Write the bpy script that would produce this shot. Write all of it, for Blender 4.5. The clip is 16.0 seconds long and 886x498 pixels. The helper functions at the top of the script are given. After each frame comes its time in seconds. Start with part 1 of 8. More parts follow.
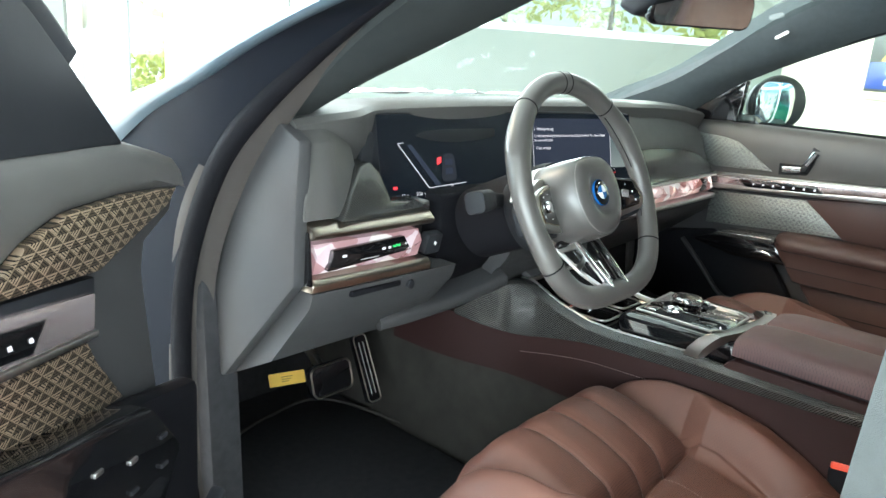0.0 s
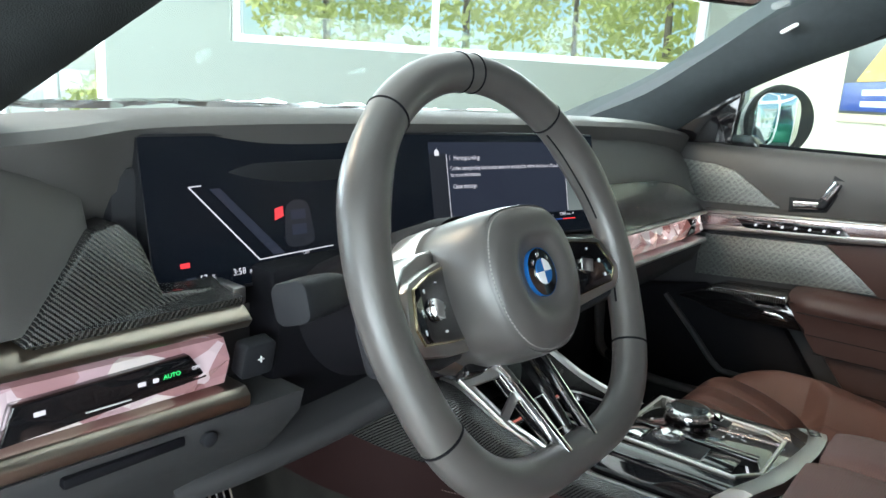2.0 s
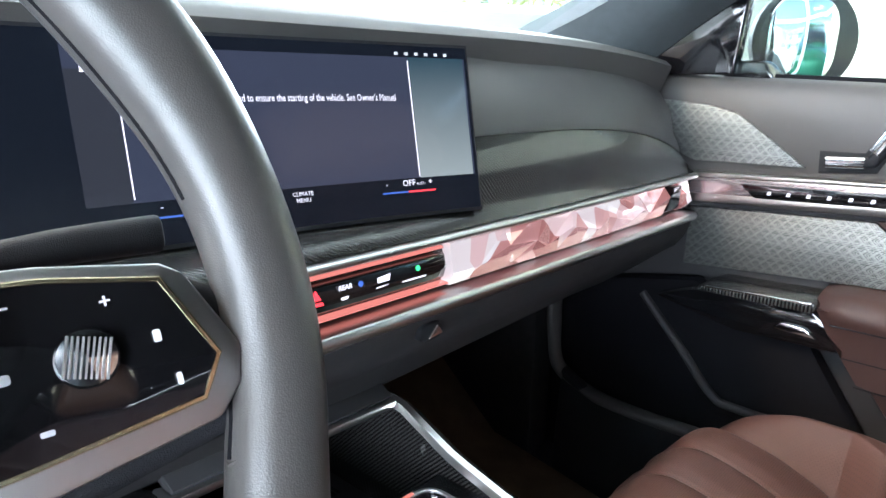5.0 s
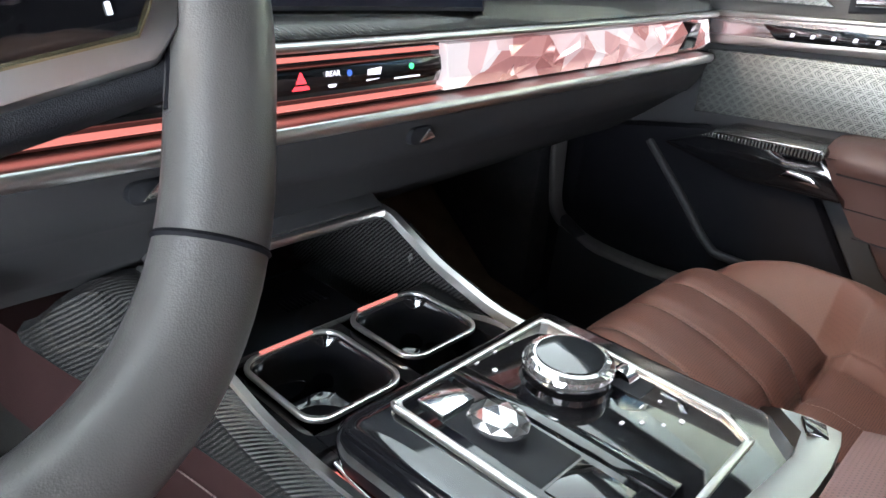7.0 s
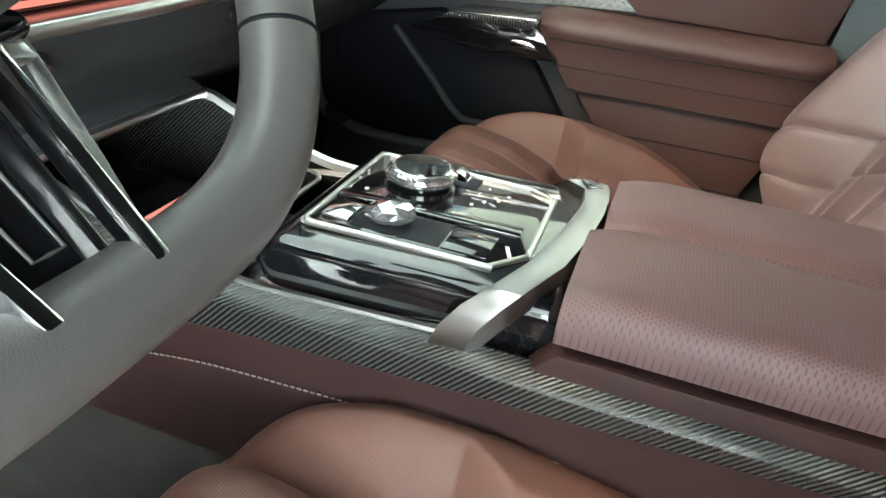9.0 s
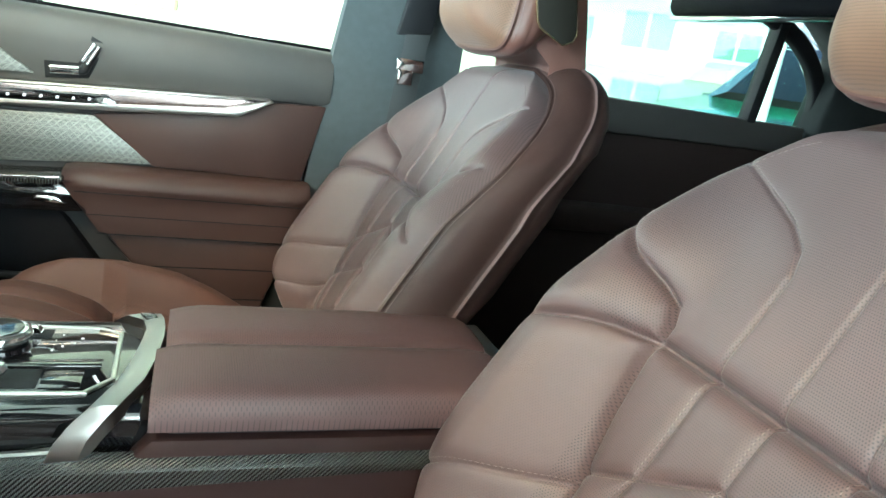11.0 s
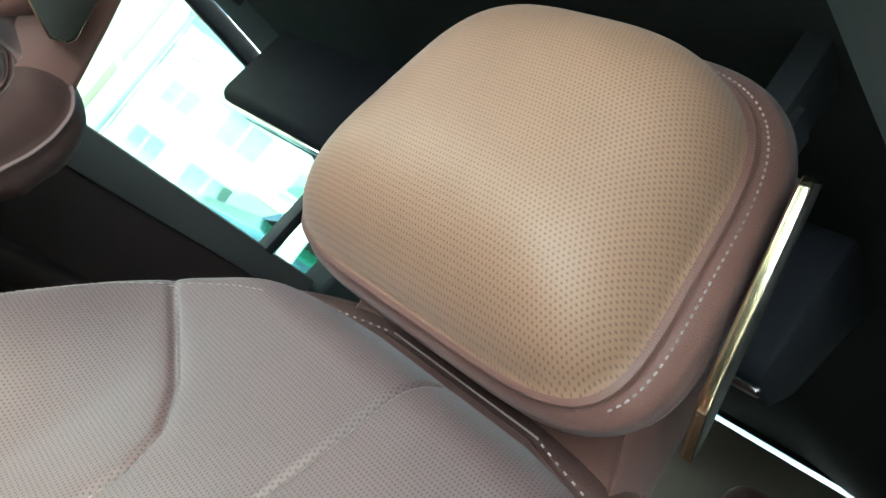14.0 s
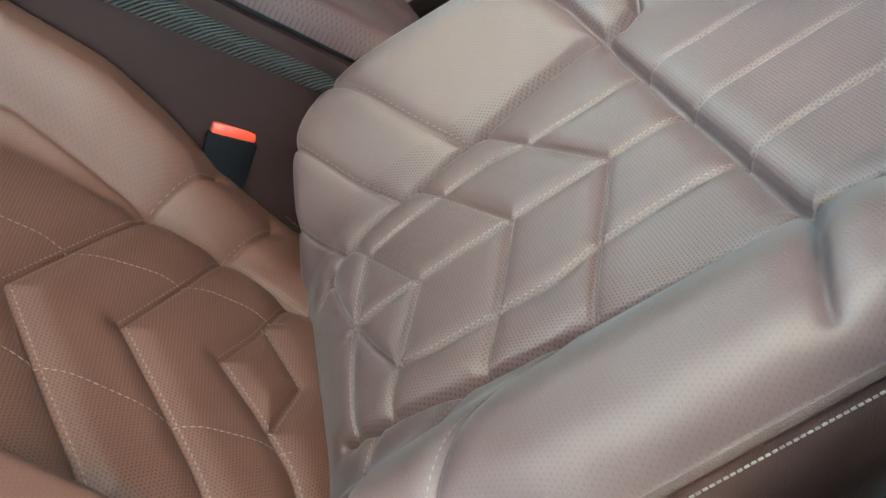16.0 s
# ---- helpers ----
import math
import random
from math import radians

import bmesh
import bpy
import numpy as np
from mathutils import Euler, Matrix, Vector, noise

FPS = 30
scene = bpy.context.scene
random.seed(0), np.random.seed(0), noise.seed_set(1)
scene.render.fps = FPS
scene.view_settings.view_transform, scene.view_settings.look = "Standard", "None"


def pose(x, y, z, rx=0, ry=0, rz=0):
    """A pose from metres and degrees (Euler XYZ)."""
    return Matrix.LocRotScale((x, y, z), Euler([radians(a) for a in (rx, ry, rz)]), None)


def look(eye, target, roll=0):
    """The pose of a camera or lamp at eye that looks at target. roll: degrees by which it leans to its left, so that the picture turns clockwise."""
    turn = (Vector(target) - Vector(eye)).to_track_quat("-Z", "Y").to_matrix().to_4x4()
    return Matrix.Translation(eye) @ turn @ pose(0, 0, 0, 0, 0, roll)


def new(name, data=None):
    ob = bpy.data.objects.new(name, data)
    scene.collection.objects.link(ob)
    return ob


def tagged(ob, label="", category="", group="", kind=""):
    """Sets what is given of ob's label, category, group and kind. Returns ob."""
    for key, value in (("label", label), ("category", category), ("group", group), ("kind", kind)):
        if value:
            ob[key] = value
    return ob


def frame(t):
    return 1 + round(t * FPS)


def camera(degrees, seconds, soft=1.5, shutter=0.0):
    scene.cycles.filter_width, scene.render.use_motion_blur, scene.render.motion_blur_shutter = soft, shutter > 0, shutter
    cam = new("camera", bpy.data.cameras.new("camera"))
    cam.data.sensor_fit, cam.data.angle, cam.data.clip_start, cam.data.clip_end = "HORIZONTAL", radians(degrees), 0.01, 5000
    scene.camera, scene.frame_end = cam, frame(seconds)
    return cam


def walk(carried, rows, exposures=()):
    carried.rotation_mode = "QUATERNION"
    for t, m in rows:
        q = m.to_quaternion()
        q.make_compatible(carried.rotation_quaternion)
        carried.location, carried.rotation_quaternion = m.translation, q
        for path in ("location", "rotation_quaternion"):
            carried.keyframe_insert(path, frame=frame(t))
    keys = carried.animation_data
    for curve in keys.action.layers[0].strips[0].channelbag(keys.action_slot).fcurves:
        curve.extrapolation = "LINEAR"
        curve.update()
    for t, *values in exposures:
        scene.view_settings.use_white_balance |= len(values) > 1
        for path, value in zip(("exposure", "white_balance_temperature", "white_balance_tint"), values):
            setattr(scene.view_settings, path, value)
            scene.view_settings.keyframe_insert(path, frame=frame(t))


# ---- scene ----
cam = camera(63.73, 16.0)
PATH = [
    (0, look((-1.3023, 0.0465, 0.9226), (-0.5717, 0.6769, 0.6602), 4.69)),
    (0.5, look((-1.1655, 0.0589, 0.9141), (-0.4396, 0.7003, 0.6661), 4.40)),
    (1, look((-1.0551, 0.1121, 0.9011), (-0.3206, 0.7492, 0.6676), 4.13)),
    (1.5, look((-0.9661, 0.1881, 0.8887), (-0.2171, 0.8119, 0.6655), 3.94)),
    (2, look((-0.8470, 0.2738, 0.8802), (-0.0844, 0.8834, 0.6640), 3.77)),
    (2.5, look((-0.7493, 0.3278, 0.8650), (0.0202, 0.9289, 0.6491), 3.32)),
    (3, look((-0.6481, 0.3748, 0.8462), (0.1181, 0.9740, 0.6138), 2.70)),
    (3.5, look((-0.5436, 0.4052, 0.8440), (0.2086, 1.0129, 0.5891), 2.42)),
    (4, look((-0.4501, 0.4168, 0.8274), (0.2861, 1.0404, 0.5647), 2.36)),
    (4.2, look((-0.4221, 0.4142, 0.8211), (0.3125, 1.0422, 0.5642), 2.04)),
    (6.3, look((-0.2761, 0.3246, 0.8113), (0.4273, 0.9574, 0.4874), 4.42)),
    (6.5, look((-0.2893, 0.3327, 0.7964), (0.4057, 0.9596, 0.4443), 4.63)),
    (7, look((-0.3258, 0.3579, 0.7518), (0.3558, 0.9566, 0.3310), 5.22)),
    (7.5, look((-0.3542, 0.3627, 0.7271), (0.3173, 0.9331, 0.2541), 4.08)),
    (8, look((-0.3831, 0.3660, 0.7224), (0.3209, 0.8655, 0.2175), 3.74)),
    (8.2, look((-0.3941, 0.3673, 0.7207), (0.3376, 0.8223, 0.2132), 4.22)),
    (10.3, look((-0.6942, 0.3859, 0.7729), (0.2312, 0.2515, 0.4184), 8.01)),
    (10.5, look((-0.7067, 0.3897, 0.7823), (0.2180, 0.2014, 0.4513), 7.78)),
    (10.7, look((-0.7207, 0.3962, 0.7991), (0.1995, 0.1435, 0.5003), 8.42)),
    (11, look((-0.7266, 0.3843, 0.8292), (0.1780, 0.0418, 0.5758), 9.72)),
    (11.5, look((-0.7276, 0.3745, 0.8627), (0.1285, -0.1200, 0.7119), 14.68)),
    (12, look((-0.7180, 0.3329, 0.8657), (0.0794, -0.2686, 0.8175), 21.65)),
    (12.5, look((-0.7048, 0.2738, 0.8647), (0.0414, -0.3911, 0.8970), 27.98)),
    (13, look((-0.6598, 0.2250, 0.8596), (0.0402, -0.4825, 0.9562), 32.10)),
    (13.5, look((-0.6181, 0.1875, 0.8559), (0.0440, -0.5507, 0.9850), 34.54)),
    (14, look((-0.5913, 0.1739, 0.8474), (0.0402, -0.5920, 0.9686), 35.85)),
    (14.5, look((-0.6099, 0.2118, 0.7978), (0.0216, -0.5633, 0.8195), 36.99)),
    (15, look((-0.6750, 0.2493, 0.7245), (0.0290, -0.4558, 0.6391), 36.83)),
    (15.5, look((-0.7218, 0.2881, 0.6831), (0.0275, -0.3263, 0.4362), 36.31)),
    (16, look((-0.7874, 0.3181, 0.6551), (0.0011, -0.1466, 0.2523), 34.39)),
]
walk(cam, PATH, [(0.0, 1.12, 6300, 9.0), (0.5, 1.07, 6250, 11.0), (1.0, 0.98, 6200, 12.3), (2.0, 0.72, 6250, 12.0), (2.5, 0.49, 6183, 13.0), (3.0, 0.55, 6066, 12.7), (3.5, 0.97, 5950, 13.0), (4.0, 1.36, 5933, 15.7), (6.5, 1.72, 5900, 19.0), (7.0, 1.82, 6150, 19.0), (7.5, 1.98, 6500, 19.0), (8.0, 1.97, 6600, 16.0), (10.5, 1.64, 6000, -2.0), (11.5, 1.5, 6350, -4.0), (12.0, 1.6, 6450, -5.0), (12.5, 1.54, 6450, -7.0), (13.0, 1.5, 6850, 3.0), (13.5, 1.45, 6650, 1.0), (14.5, 1.83, 5900, -4.0), (15.0, 1.82, 5800, -3.0), (15.5, 1.92, 5720, -3.0), (16.0, 1.72, 5650, -8.0)])

# ---------- world, sun, lights ----------
world = bpy.data.worlds.new("sky")
scene.world = world
world.use_nodes = True
wn = world.node_tree.nodes
sky = wn.new("ShaderNodeTexSky")
sky.sky_type, sky.sun_disc = "NISHITA", False
sky.sun_elevation, sky.sun_rotation = radians(60), radians(-72)
world.node_tree.links.new(sky.outputs[0], wn["Background"].inputs[0])
wn["Background"].inputs[1].default_value = 0.15


def lamp(name, kind, m, energy, color=(1, 1, 1), size=(1, 1)):
    d = bpy.data.lights.new(name, kind)
    d.energy, d.color = energy, color
    if kind == "AREA":
        d.shape, d.size, d.size_y = "RECTANGLE", size[0], size[1]
    else:
        d.angle = radians(0.6)
    ob = new(name, d)
    ob.matrix_world = m
    return ob


lamp("sun", "SUN", look((-3.6, 1.2, 6.5), (0, 0, 0)), 5.0, (1.0, 0.95, 0.87))

# ---------- materials ----------


def material(name, color, rough=0.5, metal=0.0, vary=0.12, vscale=25.0, bump=0.0, bscale=300.0, coat=0.0, rough_vary=0.08, spec=0.5, detail=4.0):
    """Principled surface with broad colour variation, roughness variation and fine grain relief."""
    m = bpy.data.materials.new(name)
    m.use_nodes = True
    n, l = m.node_tree.nodes, m.node_tree.links
    p = n["Principled BSDF"]
    tc = n.new("ShaderNodeTexCoord")
    ns = n.new("ShaderNodeTexNoise")
    ns.inputs["Scale"].default_value, ns.inputs["Detail"].default_value = vscale, detail
    l.new(tc.outputs["Object"], ns.inputs["Vector"])
    mix = n.new("ShaderNodeMix")
    mix.data_type = "RGBA"
    mix.inputs[6].default_value = (*[c * (1 - vary) for c in color], 1)
    mix.inputs[7].default_value = (*[min(1, c * (1 + vary)) for c in color], 1)
    l.new(ns.outputs[0], mix.inputs[0])
    l.new(mix.outputs[2], p.inputs["Base Color"])
    mr = n.new("ShaderNodeMapRange")
    mr.inputs[3].default_value, mr.inputs[4].default_value = max(0.02, rough - rough_vary), min(1, rough + rough_vary)
    l.new(ns.outputs[0], mr.inputs[0])
    l.new(mr.outputs[0], p.inputs["Roughness"])
    p.inputs["Metallic"].default_value = metal
    p.inputs["Coat Weight"].default_value = coat
    p.inputs["Coat Roughness"].default_value = 0.05
    p.inputs["Specular IOR Level"].default_value = spec
    if bump:
        vt = n.new("ShaderNodeTexVoronoi")
        vt.inputs["Scale"].default_value = bscale
        l.new(tc.outputs["Object"], vt.inputs["Vector"])
        b = n.new("ShaderNodeBump")
        b.inputs["Strength"].default_value, b.inputs["Distance"].default_value = bump, 0.0006
        l.new(vt.outputs["Distance"], b.inputs["Height"])
        l.new(b.outputs[0], p.inputs["Normal"])
    return m


def nodes_of(m):
    return m.node_tree.nodes, m.node_tree.links, m.node_tree.nodes["Principled BSDF"]


def math_node(n, l, op, a, b=None, c=None):
    k = n.new("ShaderNodeMath")
    k.operation = op
    for i, v in enumerate((a, b, c)):
        if v is None:
            continue
        if isinstance(v, (int, float)):
            k.inputs[i].default_value = v
        else:
            l.new(v, k.inputs[i])
    return k.outputs[0]


def glow(name, color, strength, base=(0.01, 0.01, 0.01), rough=0.15):
    m = bpy.data.materials.new(name)
    m.use_nodes = True
    p = m.node_tree.nodes["Principled BSDF"]
    p.inputs["Base Color"].default_value = (*base, 1)
    p.inputs["Roughness"].default_value = rough
    p.inputs["Emission Color"].default_value = (*color, 1)
    p.inputs["Emission Strength"].default_value = strength
    return m


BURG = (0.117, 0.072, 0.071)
# BURG with the headrests' warm light put into the colour
BURG_WARM_LIT = (0.23, 0.122, 0.078)
M_DASH = material("dark_grey_leather", (0.070, 0.068, 0.066), 0.5, bump=0.3, bscale=1400, vary=0.1)
M_DASH2 = material("dark_soft_plastic", (0.042, 0.042, 0.044), 0.58, bump=0.3, bscale=1800, vary=0.1, spec=0.25)
M_WHEEL = material("smooth_grey_leather", (0.070, 0.066, 0.063), 0.33, bump=0.12, bscale=1600, vary=0.12, spec=0.7)
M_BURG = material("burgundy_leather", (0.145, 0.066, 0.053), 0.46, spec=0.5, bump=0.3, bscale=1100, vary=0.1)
# darker copy of the burgundy leather: shade on seat sides is in the colour
M_BURG_PLAIN = material("burgundy_leather_darker", (0.064, 0.032, 0.027), 0.48, bump=0.3, bscale=1100, vary=0.1)
M_STITCH = material("pale_thread", (0.25, 0.195, 0.18), 0.8, vary=0.2, vscale=400)
M_STITCH_G = material("grey_thread", (0.2, 0.19, 0.18), 0.8, vary=0.2, vscale=400)
M_BLACK = material("gloss_black", (0.006, 0.006, 0.007), 0.06, coat=0.6, vary=0.2, rough_vary=0.02)
M_MATT = material("matt_black_plastic", (0.013, 0.014, 0.017), 0.6, bump=0.3, bscale=2000, spec=0.25)
M_RUBBER = material("black_rubber_seal", (0.007, 0.007, 0.009), 0.65, bump=0.2, bscale=900, spec=0.08)
M_SILVER = material("brushed_silver", (0.58, 0.57, 0.555), 0.31, metal=1.0, vary=0.02, vscale=40, rough_vary=0.015)
M_BAND = material("satin_aluminium", (0.34, 0.33, 0.32), 0.30, metal=1.0, vary=0.03, vscale=40, rough_vary=0.02)
M_CHROME = material("polished_chrome", (0.78, 0.78, 0.79), 0.1, metal=1.0, vary=0.02, rough_vary=0.01)
M_CARPET = material("dark_carpet", (0.03, 0.03, 0.033), 0.95, bump=1.0, bscale=600, vary=0.35, vscale=60, spec=0.1)
M_CARPET2 = material("dark_grey_tunnel_carpet", (0.045, 0.042, 0.038), 0.95, bump=1.0, bscale=700, vary=0.45, vscale=18, spec=0.1)
M_CARPET3 = material("brown_carpet", (0.16, 0.105, 0.065), 0.95, bump=1.0, bscale=700, vary=0.5, vscale=22, spec=0.1)
M_BARK = material("grey_brown_bark", (0.13, 0.105, 0.08), 0.9, bump=0.8, bscale=60, vary=0.4, vscale=8)
M_PANE = material("pale_green_window_glass", (0.22, 0.36, 0.31), 0.2, spec=0.6, vary=0.25, vscale=0.6)
M_BEAM = material("cream_facade_band", (0.62, 0.58, 0.42), 0.7, vary=0.1, vscale=2)
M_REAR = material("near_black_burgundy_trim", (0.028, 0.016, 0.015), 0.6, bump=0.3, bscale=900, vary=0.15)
M_JAMB = material("dark_brown_jamb_trim", (0.028, 0.023, 0.021), 0.6, bump=0.3, bscale=900, vary=0.15)
# burgundy leather again, with the console side's shade put into the colour
M_CONS = material("shaded_console_leather", (0.027, 0.0115, 0.011), 0.62, bump=0.3, bscale=1100, vary=0.12, spec=0.2)
M_SHELF = material("dark_brown_rear_panel", (0.13, 0.105, 0.08), 0.7, bump=0.4, bscale=700, vary=0.15)
M_HEADLINE = material("dark_headliner_suede", (0.030, 0.034, 0.035), 0.95, bump=0.5, bscale=900, vary=0.2, vscale=40, spec=0.1)
M_PILLAR = material("grey_green_pillar_fabric", (0.075, 0.088, 0.092), 0.9, bump=0.5, bscale=1000, vary=0.15, vscale=60, spec=0.15)
M_PAINT = material("pale_blue_silver_paint", (0.15, 0.21, 0.26), 0.3, metal=0.4, coat=1.0, vary=0.03)
M_BODY_DARK = material("dark_body_edge", (0.010, 0.012, 0.017), 0.5, metal=0.0, vary=0.1, spec=0.08)
# front wall's pale paint darkened: shade of the window side is in the colour
M_WALL = material("shaded_grey_green_wall", (0.21, 0.235, 0.21), 0.85, vary=0.03, vscale=3, bump=0.2, bscale=120)
M_CEIL = material("white_ceiling_paint", (0.78, 0.78, 0.77), 0.85, vary=0.03, vscale=3, bump=0.2, bscale=120)
M_CREAM = material("cream_plaster_wall", (0.50, 0.455, 0.36), 0.85, vary=0.03, vscale=3, bump=0.2, bscale=120)
M_FLOORTILE = material("pale_floor_tile", (0.55, 0.54, 0.52), 0.25, vary=0.08, vscale=4)
M_FRAME = material("white_window_frame", (0.75, 0.77, 0.77), 0.4, vary=0.04)
M_GREEN = material("green_car_paint", (0.03, 0.30, 0.18), 0.25, metal=0.2, coat=1.0, vary=0.05)
M_FOLIAGE = material("sunlit_leaves", (0.30, 0.34, 0.09), 0.6, vary=0.6, vscale=1.5)
fn, fl, fp = M_FOLIAGE.node_tree.nodes, M_FOLIAGE.node_tree.links, M_FOLIAGE.node_tree.nodes["Principled BSDF"]
ftr, fmx = fn.new("ShaderNodeBsdfTranslucent"), fn.new("ShaderNodeMixShader")
ftr.inputs[0].default_value, fmx.inputs[0].default_value = (0.78, 0.80, 0.34, 1), 0.6
fl.new(fp.outputs[0], fmx.inputs[1]), fl.new(ftr.outputs[0], fmx.inputs[2]), fl.new(fmx.outputs[0], fn["Material Output"].inputs[0])
M_PAVE = material("outdoor_paving", (0.55, 0.54, 0.52), 0.9, vary=0.15, vscale=2)
M_ORANGE = material("red_buckle_plastic", (0.75, 0.07, 0.03), 0.35, vary=0.05)
M_TAG = material("yellow_paper_tag", (0.75, 0.47, 0.08), 0.7, vary=0.06)
M_BLUE = material("blue_enamel", (0.012, 0.10, 0.30), 0.2, coat=0.6, vary=0.05)
M_WHITE = material("white_enamel", (0.75, 0.76, 0.78), 0.25, coat=0.5, vary=0.03)
M_BELT = material("grey_webbing", (0.05, 0.055, 0.058), 0.8, bump=0.7, bscale=700)


def glass(name, color=(1, 1, 1), rough=0.0):
    m = bpy.data.materials.new(name)
    m.use_nodes = True
    n, l = m.node_tree.nodes, m.node_tree.links
    n.remove(n["Principled BSDF"])
    tr, gl, mx, fr = n.new("ShaderNodeBsdfTransparent"), n.new("ShaderNodeBsdfGlossy"), n.new("ShaderNodeMixShader"), n.new("ShaderNodeFresnel")
    fr.inputs[0].default_value = 1.35
    tr.inputs[0].default_value = (*color, 1)
    gl.inputs["Roughness"].default_value = rough
    l.new(fr.outputs[0], mx.inputs[0]), l.new(tr.outputs[0], mx.inputs[1]), l.new(gl.outputs[0], mx.inputs[2])
    l.new(mx.outputs[0], n["Material Output"].inputs[0])
    return m


M_GLASS = glass("clear_glass", (0.86, 0.93, 0.91))
M_GLASS_DARK = glass("tinted_glass", (0.80, 0.93, 0.88))


def woven(name, dark, light, cell, rough=0.22, coat=0.8):
    """Twill weave of carbon fibre: two crossing sets of strands, checked in UV metres."""
    m = material(name, dark, rough, coat=coat, vary=0.05, rough_vary=0.03)
    n, l, p = nodes_of(m)
    tc = n.new("ShaderNodeTexCoord")
    sep = n.new("ShaderNodeSeparateXYZ")
    l.new(tc.outputs["UV"], sep.inputs[0])
    u = math_node(n, l, "MULTIPLY", sep.outputs[0], 1 / cell)
    v = math_node(n, l, "MULTIPLY", sep.outputs[1], 1 / cell)
    diag = math_node(n, l, "ADD", math_node(n, l, "FLOOR", u), math_node(n, l, "FLOOR", v))
    warp = math_node(n, l, "LESS_THAN", math_node(n, l, "FRACT", math_node(n, l, "MULTIPLY", diag, 0.25)), 0.45)
    k = math_node(n, l, "SINE", math_node(n, l, "MULTIPLY", math_node(n, l, "FRACT", u), math.pi))
    g = math_node(n, l, "SINE", math_node(n, l, "MULTIPLY", math_node(n, l, "FRACT", v), math.pi))
    h = math_node(n, l, "ADD", math_node(n, l, "MULTIPLY", warp, k), math_node(n, l, "MULTIPLY", math_node(n, l, "SUBTRACT", 1.0, warp), math_node(n, l, "MULTIPLY", g, 0.16)))
    mix = n.new("ShaderNodeMix")
    mix.data_type = "RGBA"
    mix.inputs[6].default_value, mix.inputs[7].default_value = (*dark, 1), (*light, 1)
    l.new(h, mix.inputs[0])
    l.new(mix.outputs[2], p.inputs["Base Color"])
    p.inputs["Metallic"].default_value = 0.5
    b = n.new("ShaderNodeBump")
    b.inputs["Strength"].default_value, b.inputs["Distance"].default_value = 0.5, 0.0005
    l.new(h, b.inputs["Height"])
    l.new(b.outputs[0], p.inputs["Normal"])
    return m


M_CARBON = woven("carbon_fibre_weave", (0.012, 0.012, 0.013), (0.115, 0.112, 0.106), 0.0012, 0.26, 0.4)


def perforated(name, color, cell, rough=0.54, spec=0.45, dark=0.8):
    """Leather with a fine field of punched holes in UV metres."""
    m = material(name, color, rough, vary=0.14, bump=0.0, spec=spec)
    n, l, p = nodes_of(m)
    tc = n.new("ShaderNodeTexCoord")
    sep = n.new("ShaderNodeSeparateXYZ")
    l.new(tc.outputs["UV"], sep.inputs[0])
    v = math_node(n, l, "MULTIPLY", sep.outputs[1], 1 / cell)
    iv = math_node(n, l, "FLOOR", v)
    u = math_node(n, l, "ADD", math_node(n, l, "MULTIPLY", sep.outputs[0], 1 / cell), math_node(n, l, "MULTIPLY", iv, 0.5))
    fu = math_node(n, l, "SUBTRACT", math_node(n, l, "FRACT", u), 0.5)
    fv = math_node(n, l, "SUBTRACT", math_node(n, l, "FRACT", v), 0.5)
    d = math_node(n, l, "ADD", math_node(n, l, "MULTIPLY", fu, fu), math_node(n, l, "MULTIPLY", fv, fv))
    hole = math_node(n, l, "LESS_THAN", d, 0.06)
    # side bolsters below the shoulder seam are hardly punched
    side = math_node(n, l, "MULTIPLY", math_node(n, l, "GREATER_THAN", math_node(n, l, "ABSOLUTE", sep.outputs[0], 0.0), 0.145), math_node(n, l, "LESS_THAN", sep.outputs[1], 0.61))
    keep = math_node(n, l, "SUBTRACT", 1.0, math_node(n, l, "MULTIPLY", side, 0.75))
    base = p.inputs["Base Color"].links[0].from_socket
    mix = n.new("ShaderNodeMix")
    mix.data_type = "RGBA"
    mix.inputs[7].default_value = (*[c * 0.25 for c in color], 1)
    l.new(base, mix.inputs[6]), l.new(math_node(n, l, "MULTIPLY", math_node(n, l, "MULTIPLY", hole, keep), dark), mix.inputs[0])
    l.new(mix.outputs[2], p.inputs["Base Color"])
    vt = n.new("ShaderNodeTexVoronoi")
    vt.inputs["Scale"].default_value = 1100
    l.new(tc.outputs["Object"], vt.inputs["Vector"])
    hh = math_node(n, l, "SUBTRACT", math_node(n, l, "MULTIPLY", vt.outputs["Distance"], 0.35), hole)
    b = n.new("ShaderNodeBump")
    b.inputs["Strength"].default_value, b.inputs["Distance"].default_value = 0.5, 0.0006
    l.new(hh, b.inputs["Height"])
    l.new(b.outputs[0], p.inputs["Normal"])
    return m


M_PERF = perforated("burgundy_perforated_leather", BURG, 0.0022, 0.49, 0.58)
# cushion copy of the seat leather, warm light put into its colour
M_PERF_C = perforated("warm_lit_cushion_leather", (0.126, 0.055, 0.040), 0.0025)
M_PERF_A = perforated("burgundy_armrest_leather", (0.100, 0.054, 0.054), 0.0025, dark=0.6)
M_WELT = material("pale_piping", (0.20, 0.125, 0.115), 0.5, bump=0.2, bscale=900, vary=0.08)
# headrest copy of the seat leather, warm light in its colour
M_PERF_H = perforated("warm_lit_headrest_leather", BURG_WARM_LIT, 0.0022, dark=0.55)
M_GRILLE = perforated("dark_bronze_grille", (0.026, 0.024, 0.019), 0.0030)
